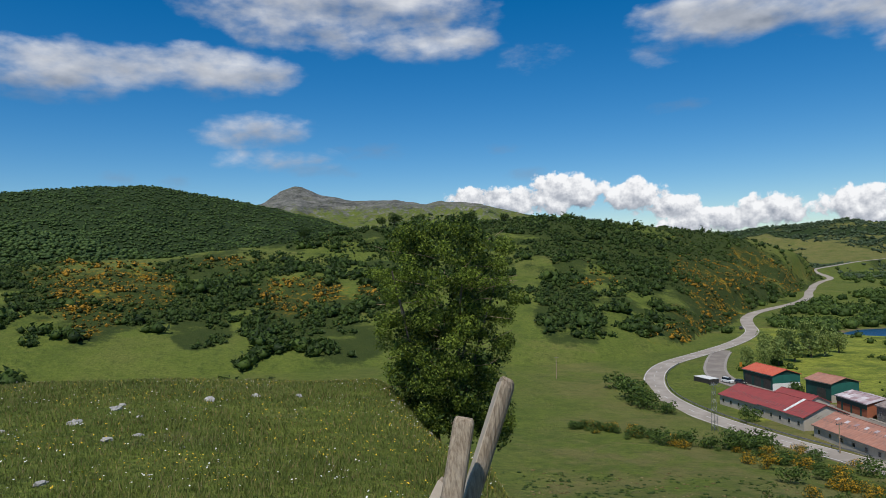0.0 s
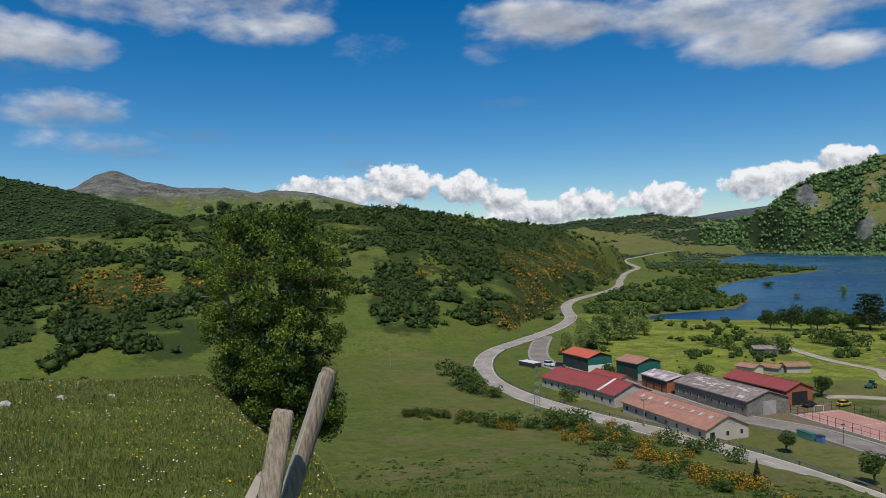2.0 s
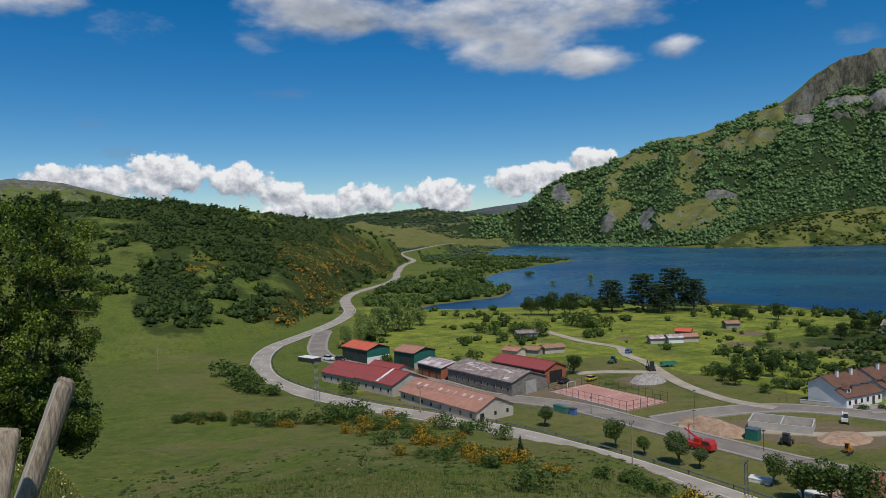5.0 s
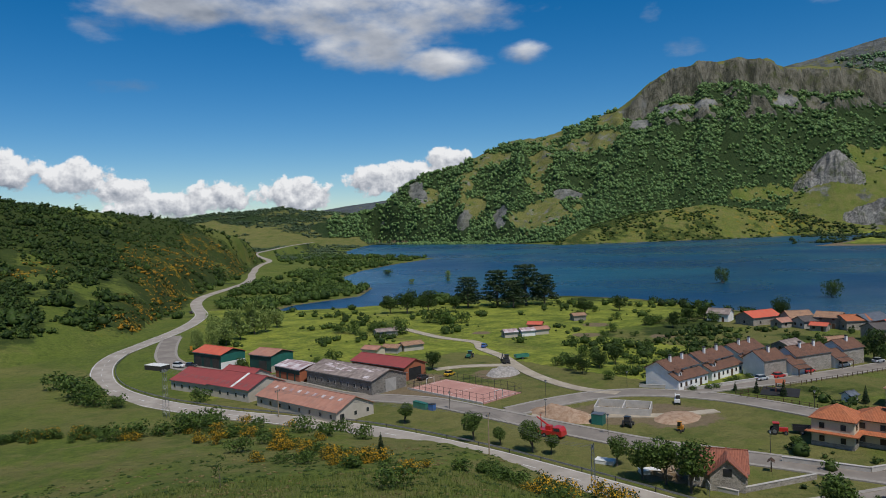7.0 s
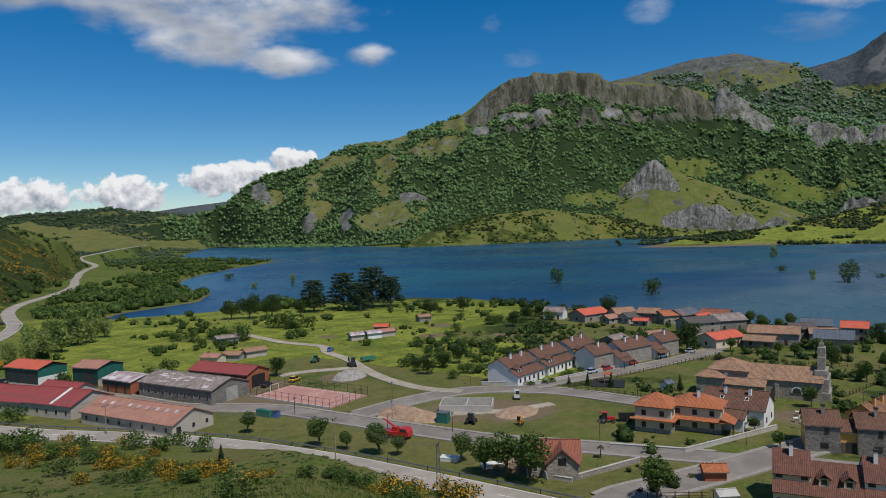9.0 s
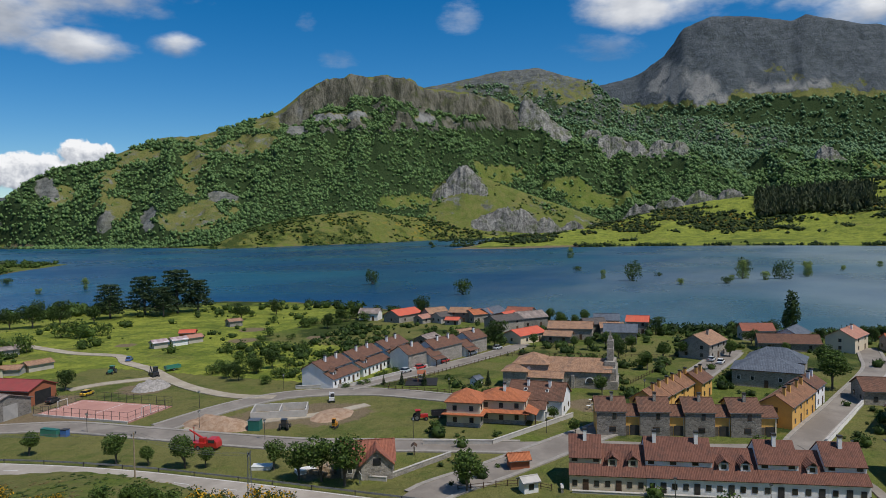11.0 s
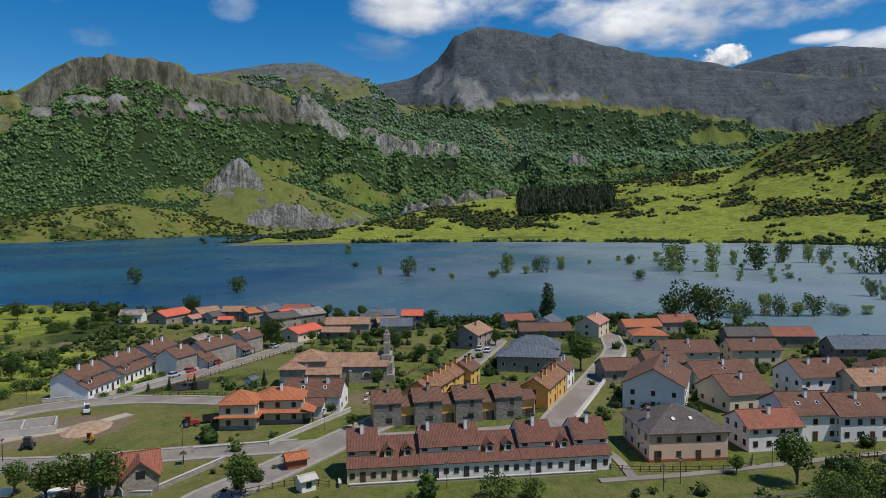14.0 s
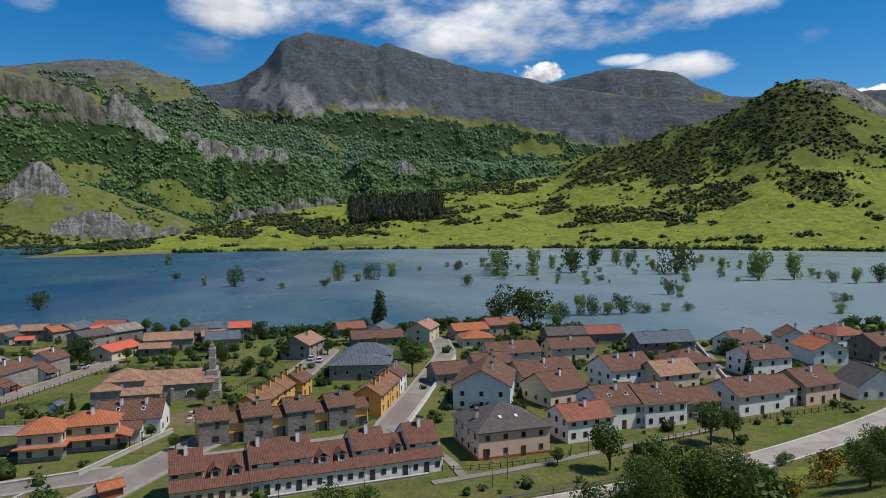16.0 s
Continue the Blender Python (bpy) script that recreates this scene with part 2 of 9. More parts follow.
def ground_material():
    m = Nodes("ground_cover")
    big, mid, fine = m.noise(0.006, 5), m.noise(0.05, 6, 0.6), m.noise(0.9, 6, 0.65)
    lush = m.mix(mid, (0.11, 0.15, 0.026), (0.2, 0.235, 0.044))
    dry = m.mix(m.math("ADD", m.math("MULTIPLY", fine, 0.5), m.math("MULTIPLY", m.noise(0.045, 7, 0.75), 0.5)), (0.095, 0.094, 0.03), (0.27, 0.24, 0.09))
    col = m.mix(m.step(m.math("ADD", mid, m.math("MULTIPLY", big, 0.8)), 0.78, 1.15, 0, 0.55), lush, dry)
    col = m.mix(m.step(fine, 0.35, 0.7, 0, 0.6), col, (0.05, 0.085, 0.016))
    spots = m.noise(0.22, 6, 0.7)
    col = m.mix(m.step(spots, 0.5, 0.72, 0, 0.65), col, (0.045, 0.075, 0.016))
    col = m.mix(m.step(m.noise(2.6, 5, 0.7), 0.56, 0.75, 0, 0.4), col, (0.17, 0.15, 0.06))
    # pasture green, brightened in colour for meadows lying in full sun
    lush_grass = m.mix(m.step(m.noise(0.09, 8, 0.74), 0.36, 0.62), (0.16, 0.205, 0.03), (0.36, 0.385, 0.06))
    lush_grass = m.mix(m.step(m.noise(0.6, 7, 0.75), 0.46, 0.64, 0, 0.42), lush_grass, (0.085, 0.125, 0.022))
    bare = m.mix(fine, (0.17, 0.12, 0.075), (0.26, 0.2, 0.13))
    col = m.mix(m.step(m.math("ADD", m.attr("dry"), m.math("MULTIPLY", m.math("SUBTRACT", mid, 0.5), 0.9)), 0.35, 0.75, 0, 0.85), col, dry)
    col = m.mix(m.step(m.math("ADD", m.attr("lush"), m.math("MULTIPLY", m.math("SUBTRACT", mid, 0.5), 0.8)), 0.3, 0.8, 0, 0.9), col, lush_grass)
    tall = m.math("ADD", m.math("MULTIPLY", m.noise(0.035, 6, 0.65), 0.6), m.math("MULTIPLY", m.noise(0.3, 6, 0.75), 0.4))
    col = m.mix(m.step(tall, 0.48, 0.62, 0, 0.7), col, m.mix(fine, (0.05, 0.085, 0.016), (0.1, 0.14, 0.028)))
    col = m.mix(m.step(m.noise(0.018, 7, 0.7), 0.56, 0.68, 0, 0.5), col, m.mix(fine, (0.2, 0.17, 0.06), (0.27, 0.23, 0.09)))
    col = m.mix(m.step(m.noise(0.32, 8, 0.82), 0.5, 0.64, 0, 0.42), col, (0.045, 0.072, 0.015))
    col = m.mix(m.step(m.noise(0.55, 8, 0.82, None, 0.4), 0.53, 0.66, 0, 0.36), col, (0.27, 0.245, 0.085))
    scrub = m.mix(m.noise(0.12, 5, 0.7), (0.02, 0.038, 0.011), (0.065, 0.085, 0.02))
    col = m.mix(m.step(m.math("ADD", m.attr("scrub"), m.math("MULTIPLY", m.math("SUBTRACT", m.noise(0.035, 7, 0.7), 0.5), 1.6)), 0.42, 0.62), col, scrub)
    gorse = m.math("MULTIPLY", m.attr("gorse"), m.step(m.noise(0.06, 6, 0.7), 0.52, 0.62))
    col = m.mix(m.math("MULTIPLY", gorse, m.step(m.noise(0.5, 3), 0.42, 0.6)), col, (0.38, 0.22, 0.015))
    # forest floor coloured very dark to stand for shade between the crowns
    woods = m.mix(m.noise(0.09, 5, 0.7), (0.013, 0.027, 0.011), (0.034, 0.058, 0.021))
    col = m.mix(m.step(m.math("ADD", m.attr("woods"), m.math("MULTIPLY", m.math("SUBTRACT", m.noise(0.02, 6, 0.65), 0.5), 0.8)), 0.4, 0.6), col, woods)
    ribs = m.noise(0.022, 8, 0.7, m.stretch(1, 1, 0.4), 0.7)
    beds = m.noise(0.014, 8, 0.72, m.stretch(0.5, 0.5, 3.2), 0.5)
    strata = m.math("ADD", m.math("MULTIPLY", m.math("ADD", beds, m.noise(0.055, 8, 0.8)), 0.32), m.math("MULTIPLY", ribs, 0.36))
    stone = m.mix(m.step(strata, 0.39, 0.62), (0.05, 0.052, 0.054), (0.28, 0.275, 0.26))
    stone = m.mix(m.step(m.noise(0.008, 4), 0.5, 0.7, 0, 0.5), stone, (0.16, 0.16, 0.1))
    # dark grey far rock, with cloud shade and blue haze mixed into its colour
    stone = m.mix(m.attr("slate"), stone, m.mix(m.step(strata, 0.41, 0.6), (0.055, 0.064, 0.08), (0.12, 0.134, 0.158)))
    scree = m.math("MULTIPLY", m.attr("scree"), m.step(m.noise(0.012, 7, 0.7), 0.36, 0.5))
    flutes = m.math("ADD", m.math("MULTIPLY", m.noise(0.03, 8, 0.72, m.stretch(1, 1, 0.22), 0.5), 0.7), m.math("MULTIPLY", m.noise(0.11, 7, 0.75, m.stretch(1, 1, 0.35)), 0.3))
    # brown fluted cliff rock, toned darker to include the shade on the face
    wallrock = m.mix(m.step(flutes, 0.4, 0.62), (0.04, 0.038, 0.032), (0.2, 0.182, 0.148))
    wallrock = m.mix(m.step(m.noise(0.02, 7, 0.7), 0.52, 0.64, 0, 0.7), wallrock, (0.075, 0.085, 0.03))
    stone = m.mix(m.attr("flute"), stone, wallrock)
    stone = m.mix(scree, stone, (0.26, 0.255, 0.25))
    col = m.mix(m.step(m.math("ADD", m.attr("rock"), m.math("MULTIPLY", m.math("SUBTRACT", m.noise(0.03, 7, 0.75), 0.5), 1.5)), 0.4, 0.65), col, stone)
    col = m.mix(m.step(m.math("ADD", m.attr("bare"), m.math("MULTIPLY", m.math("SUBTRACT", m.noise(0.25, 6, 0.7), 0.5), 1.2)), 0.45, 0.7), col, bare)
    col = m.mix(m.step(m.noise(1.7, 8, 0.8), 0.52, 0.66, 0, 0.32), col, (0.035, 0.058, 0.013))
    tiny = m.noise(14, 5, 0.75)
    col = m.mix(m.step(tiny, 0.36, 0.62, 0.34, 0), col, (0.022, 0.04, 0.01))
    col = m.mix(m.step(m.noise(7, 4, 0.7), 0.55, 0.7, 0, 0.35), col, (0.24, 0.22, 0.07))
    bump = m.math("ADD", m.math("ADD", m.math("ADD", m.math("MULTIPLY", m.noise(0.08, 8, 0.7), 6.0), m.math("MULTIPLY", m.math("MULTIPLY", ribs, m.attr("steep")), 26.0)), m.math("MULTIPLY", fine, 0.35)), m.math("MULTIPLY", tiny, 0.05))
    return m.done(col, 0.95, bump, 1.0, 0.6, spec=0.1)


GROUND = ground_material()


def water_material():
    m = Nodes("lake_water")
    vec = m.stretch(0.35, 1.0, 1)
    ripple = m.math("ADD", m.noise(1.2, 4, 0.6, vec), m.math("MULTIPLY", m.noise(0.12, 3, 0.5, vec), 1.5))
    shallow = m.step(m.noise(0.004, 4), 0.4, 0.65)
    sp = m.n.new("ShaderNodeSeparateXYZ")
    m.l.new(m.coord, sp.inputs[0])
    # pale water towards -y: reflected bright sky painted into the base colour
    sky_sheen = m.step(m.math("ADD", sp.outputs[1], m.math("MULTIPLY", m.math("SUBTRACT", m.noise(0.008, 6, 0.6, m.stretch(0.5, 1, 1)), 0.5), 600)), 230, -330)
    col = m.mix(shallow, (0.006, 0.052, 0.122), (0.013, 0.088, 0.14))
    col = m.mix(sky_sheen, col, (0.22, 0.275, 0.29))
    mat = m.done(col, m.step(m.noise(0.006, 5), 0.4, 0.7, 0.26, 0.4), ripple, 0.3, 0.6, spec=0.4)
    m.bsdf.inputs["IOR"].default_value = 1.33
    return mat


WATER = water_material()


def asphalt_material(name, a, b):
    m = Nodes(name)
    col = m.mix(m.step(m.noise(0.15, 5, 0.6), 0.35, 0.7), a, b)
    col = m.mix(m.step(m.noise(1.3, 5, 0.7), 0.55, 0.75, 0, 0.5), col, tuple(v * 0.6 for v in a))
    return m.done(col, 0.9, m.noise(20, 3), 0.01, 0.3)


ROAD = asphalt_material("worn_asphalt", (0.275, 0.242, 0.204), (0.385, 0.343, 0.294))
STREET = asphalt_material("street_asphalt", (0.19, 0.165, 0.14), (0.27, 0.238, 0.203))
TRACK = stained("gravel_track", (0.33, 0.28, 0.21), (0.45, 0.39, 0.3), 0.3)
PAINT = stained("road_paint", (0.75, 0.75, 0.72), (0.6, 0.6, 0.57), 1.5)
KERB = stained("kerb_concrete", (0.34, 0.31, 0.27), (0.26, 0.235, 0.205), 1.0)

# ---- terrain ----


def lattice(ix, iy, seed):
    h = (ix * 374761393 + iy * 668265263 + seed * 1442695041) & 0xFFFFFFFF
    h = ((h ^ (h >> 13)) * 1274126177) & 0xFFFFFFFF
    return ((h ^ (h >> 16)) & 0xFFFF) / 65535.0


def vnoise(x, y, seed=0):
    ix, iy = np.floor(x).astype(np.int64), np.floor(y).astype(np.int64)
    fx, fy = x - ix, y - iy
    fx, fy = fx * fx * (3 - 2 * fx), fy * fy * (3 - 2 * fy)
    a, b = lattice(ix, iy, seed), lattice(ix + 1, iy, seed)
    c, d = lattice(ix, iy + 1, seed), lattice(ix + 1, iy + 1, seed)
    return (a + (b - a) * fx) * (1 - fy) + (c + (d - c) * fx) * fy


def fbm(x, y, seed=0, octaves=5, ridged=False):
    total, amp, norm = 0, 1.0, 0
    for i in range(octaves):
        v = vnoise(x, y, seed + i * 7)
        total = total + amp * (1 - np.abs(2 * v - 1) if ridged else v)
        norm += amp
        x, y, amp = x * 2.03 + 13.7, y * 2.03 - 7.1, amp * 0.5
    return total / norm


def smooth(v, lo, hi):
    s = np.clip((v - lo) / (hi - lo), 0, 1)
    return s * s * (3 - 2 * s)


# the lake's outline, from the far end round by the near shore
LAKE = np.array([(1358, 1822), (1080, 1520), (850, 1250), (730, 1030), (715, 810), (586, 742), (478, 669), (395, 590), (360, 520), (345, 467), (297, 418), (235, 407), (215, 390),
                 (246, 366), (317, 340), (372, 290), (377, 242), (356, 173), (345, 120), (334, 70), (318, 15), (322, -33), (322, -75), (298, -109), (258, -140), (250, -184),
                 (277, -231), (290, -300), (250, -420), (150, -600), (500, -1000), (809, -745), (944, -601), (1107, -402), (1200, -130), (1215, 60), (1183, 245), (1137, 310), (1122, 420),
                 (1316, 425), (1488, 405), (1728, 340), (1840, 275), (1899, 284), (1875, 364), (1826, 489), (1759, 606), (1622, 682), (1403, 790), (1278, 895), (1207, 959), (1290, 1200), (1330, 1500)], float)


def lake_distance(x, y):
    """Metres to the shore: positive on land, negative on the water."""
    best, inside = np.full(x.shape, 1e9), np.zeros(x.shape, bool)
    for (x0, y0), (x1, y1) in zip(LAKE, np.roll(LAKE, -1, 0)):
        dx, dy = x1 - x0, y1 - y0
        s = np.clip(((x - x0) * dx + (y - y0) * dy) / (dx * dx + dy * dy), 0, 1)
        best = np.minimum(best, (x - x0 - s * dx) ** 2 + (y - y0 - s * dy) ** 2)
        cross = (y0 > y) != (y1 > y)
        inside ^= cross & (x < dx * (y - y0) / (dy if dy else 1e-9) + x0)
    best = np.sqrt(best)
    return np.where(inside, -best, best)


# the viewpoint's own hill: heights at these distances for each bearing
HILL_R = [0, 5, 10, 18, 45, 80, 115, 165, 260, 330]
HILL = [(-180, 46.4, 46.6, 47, 48, 50, 50, 48, 46, 40, 30),
        (-75, 46.4, 46.3, 46.1, 45.8, 44, 38, 30, 22, 8, 3),
        (-32, 46.4, 46.15, 45.95, 45.6, 40, 26, 16, 10, 6, 3),
        (-6, 46.4, 46.1, 45.75, 45.2, 35, 22, 14, 8, 5, 3),
        (2, 46.4, 46.05, 45.25, 42.6, 31, 19, 12, 7, 4, 2),
        (8, 46.4, 46.15, 43.8, 39.5, 29, 18.5, 11, 6, 3, 2),
        (22, 46.4, 45.3, 42.5, 38, 28, 19, 12.5, 5, 2, 0),
        (40, 46.4, 44.6, 41.5, 37, 27, 18, 11.5, 3, -4, -9),
        (60, 46.4, 44.4, 41.3, 36.5, 23, 12.5, 3, -4, -9, -9),
        (85, 46.4, 44.3, 41.2, 36, 21.5, 8.5, 2.6, -4, -9, -9),
        (118, 46.4, 44.4, 41.3, 36, 21.5, 11, 5, -4, -9, -9),
        (180, 46.4, 46.6, 47, 48, 50, 50, 48, 46, 40, 30)]
# where the road cuts the foot of the hill: bearing, distance
CUT_AZ, CUT_R = [12, 16.5, 19, 24, 29.6, 36, 43, 51.6, 68.6, 90, 110, 123.7, 132, 150], [400, 239, 215, 191, 176, 161, 145, 129, 110, 104, 116, 144, 189, 400]
HILL_AZ, HILL_Z = np.array([h[0] for h in HILL], float), np.array([h[1:] for h in HILL], float)


def hill_height(az, r):
    z = 0
    for k, wgt in ((0.82, 0.25), (1.0, 0.5), (1.18, 0.25)):
        per = np.stack([np.interp(r * k, HILL_R, row) for row in HILL_Z])
        j = np.clip(np.searchsorted(HILL_AZ, az) - 1, 0, len(HILL_AZ) - 2)
        f = smooth((az - HILL_AZ[j]) / (HILL_AZ[j + 1] - HILL_AZ[j]), 0, 1)
        a = np.take_along_axis(per, j[None], 0)[0]
        b = np.take_along_axis(per, j[None] + 1, 0)[0]
        z = z + wgt * (a + (b - a) * f)
    cut = np.interp(az, CUT_AZ, CUT_R)
    z = z + (1.9 - z) * smooth(r, cut - 22, cut - 4) * smooth(az, 12, 16) * (1 - smooth(az, 140, 150))
    return np.where(r > 330, -20, z)


# ranges: rows of bearing, the crest's elevation from the eye, its distance, and the foot's distance
RANGES = {
    "broom_hill": [(-60, -1, 520, 270), (-35, 0.2, 520, 285), (-21, 0.4, 520, 285), (-17, 0.9, 540, 285), (-12, 1.4, 560, 280), (-8, 2.1, 580, 285), (-4, 2.6, 600, 290), (2, 2.7, 620, 290),
                   (10, 2.8, 650, 300), (14, 2.3, 680, 320), (18, 1.7, 740, 355), (22, 1.0, 830, 480), (25.6, -0.1, 930, 690), (28, -1.3, 1000, 930), (30, -2.5, 1050, 1000)],
    "wood_shoulder": [(-60, 5, 700, 450), (-32, 3.0, 700, 450), (-28, 2.3, 690, 450), (-25, 1.3, 680, 450), (-21, 0.1, 660, 460), (-18, -2, 650, 500)],
    "forest_hill": [(-70, 5, 1400, 700), (-32, 5.1, 1400, 750), (-26.6, 5.6, 1400, 750), (-22, 5.8, 1420, 750), (-17, 4.9, 1440, 780), (-13.4, 4.1, 1460, 800), (-10, 3.3, 1480, 820), (-7, 2.4, 1500, 850), (-3, 1.0, 1500, 900), (0, -1, 1500, 1200)],
    "grey_range": [(-40, 3, 4100, 2600), (-16, 3.8, 4100, 2600), (-13.9, 4.6, 4100, 2600), (-12.6, 5.5, 4100, 2600), (-11.5, 5.9, 4100, 2600), (-9.5, 5.1, 4100, 2600), (-7, 4.6, 4100, 2600),
                   (-3.7, 4.6, 4000, 2600), (-1.4, 4.2, 4000, 2600), (0, 4.5, 4000, 2600), (3, 4.1, 4000, 2600), (6.7, 3.2, 4000, 2600), (9, 2.8, 4000, 2600), (14, 1.9, 4000, 2600), (18, 1.0, 4000, 2600)],
    "far_hills": [(12, 0.4, 3300, 2100), (18, 1.2, 3300, 2100), (21.5, 1.2, 3200, 2000), (24, 1.5, 3100, 2000), (26.5, 1.6, 3000, 2000), (29.6, 1.9, 3000, 2000), (32, 1.5, 3000, 2000), (35, 1.2, 3000, 2000), (40, 0.6, 3000, 2100)],
    "blue_hills": [(26, 0.8, 4600, 3600), (32, 1.5, 4600, 3600), (35.1, 1.95, 4600, 3600), (37.5, 2.2, 4600, 3600), (40, 2.6, 4600, 3600), (44, 2.0, 4600, 3600)],
    "cliff_mountain": [(29, -1.5, 2500, 2200), (31.6, -0.4, 2450, 2200), (34.2, 0.3, 2400, 2150), (37.5, 1.6, 2350, 2100), (39, 3.2, 2350, 2030), (41, 4.3, 2350, 1950), (43.4, 4.6, 2350, 1850), (45.8, 5.9, 2350, 1780),
                       (48, 6.5, 2400, 1720), (51, 6.9, 2450, 1660), (54, 7.8, 2500, 1660), (56.5, 8.7, 2500, 1690), (58.6, 10.3, 2500, 1730), (62, 11.2, 2500, 1770), (64, 11.2, 2520, 1810),
                       (67.6, 10.4, 2560, 1900), (69.5, 10.35, 2580, 1960), (73, 9.5, 2620, 2040), (75.3, 9.1, 2650, 2060), (77, 8.2, 2670, 2065), (80.5, 7.2, 2700, 2070), (86, 5.7, 2750, 2060), (92, 4.6, 2800, 2030), (104, 4.4, 2850, 2030), (114, 4.6, 2900, 2100), (124, 4, 2900, 2100), (140, 3, 2900, 2100)],
    "back_ridge": [(62, 9.5, 3500, 2600), (67.6, 10.5, 3500, 2600), (69.5, 10.8, 3500, 2600), (73.8, 11.6, 3500, 2600), (76.8, 11.8, 3500, 2650), (80.9, 10.5, 3500, 2700), (82, 9.5, 3500, 2700), (83.5, 8.6, 3500, 2700), (86, 7.8, 3500, 2700), (90, 7.0, 3500, 2700), (95, 6.0, 3500, 2700)],
    "grey_peak": [(79, 9, 4300, 2900), (81.5, 10.2, 4300, 2850), (84.5, 10.8, 4300, 2850), (86.5, 12.1, 4250, 2800), (87.8, 13.9, 4200, 2800), (89.8, 14.6, 4200, 2800), (92.5, 14.2, 4200, 2800), (95.2, 13.6, 4200, 2800), (96, 13.9, 4200, 2800),
                  (99.5, 12.8, 4200, 2850), (103, 11.8, 4250, 2900), (107, 11.1, 4300, 2900), (109.2, 10.4, 4300, 2900), (114, 9.5, 4300, 3000), (140, 6, 4300, 3000)],
    "east_range": [(106, 9.5, 4650, 3400), (109, 10.6, 4650, 3400), (111.3, 11.2, 4650, 3400), (113.5, 11.5, 4650, 3400), (116.4, 11.2, 4650, 3400), (118.5, 10.8, 4650, 3400), (120, 9.8, 4650, 3400), (122, 8.9, 4650, 3400), (124, 8.7, 4650, 3400), (145, 8, 4650, 3400)],
    "knoll": [(64, -1.0, 2080, 1850), (66, 1.0, 2090, 1850), (68.4, 2.6, 2100, 1870), (69.9, 3.7, 2100, 1890), (71, 4.2, 2100, 1900), (72.3, 3.4, 2100, 1910), (74.5, 2.7, 2110, 1920), (77.3, 1.5, 2120, 1930), (80, 0.5, 2120, 1940), (83, -0.8, 2120, 1960)],
    "promontory": [(51, -1.6, 1580, 1540), (54, -0.3, 1640, 1550), (57.3, 0.5, 1700, 1570), (62.4, 1.0, 1800, 1610), (67.3, 0.3, 1900, 1760), (71, -0.6, 1950, 1860), (74, -1.2, 1970, 1910)],
    "meadow_rise": [(68, -2, 1500, 1280), (73, -1.6, 1500, 1230), (80.6, -0.8, 1600, 1220), (85, 0.3, 1750, 1230), (89.5, 1.1, 1850, 1230), (92.5, 1.4, 1900, 1240), (100.6, 2.4, 2050, 1180), (105, 3.0, 2100, 1140),
                    (109, 3.4, 2100, 1130), (112.8, 5.4, 2100, 1120), (115.6, 5.8, 2050, 1110), (118.5, 6.7, 2000, 1110), (121.7, 7.5, 1950, 1110), (123.6, 8.5, 1900, 1110), (125.2, 9.5, 1900, 1110), (126.5, 9.7, 1900, 1110), (128, 9.5, 1900, 1110), (130, 8.8, 1900, 1110), (132, 7.4, 1900, 1100), (150, 6, 1900, 1100)],
}
RANGES = {k: np.array(v, float) for k, v in RANGES.items()}
POWER = {"cliff_mountain": 1.05, "grey_peak": 1.5, "meadow_rise": 1.5, "broom_hill": 0.85, "back_ridge": 1.1, "promontory": 0.7, "knoll": 1.1, "forest_hill": 0.9}
ROUGH = {"cliff_mountain": 80, "grey_peak": 80, "back_ridge": 60, "east_range": 110, "grey_range": 90, "far_hills": 50, "blue_hills": 40, "forest_hill": 34, "wood_shoulder": 14, "broom_hill": 24, "meadow_rise": 26, "promontory": 14, "knoll": 22}


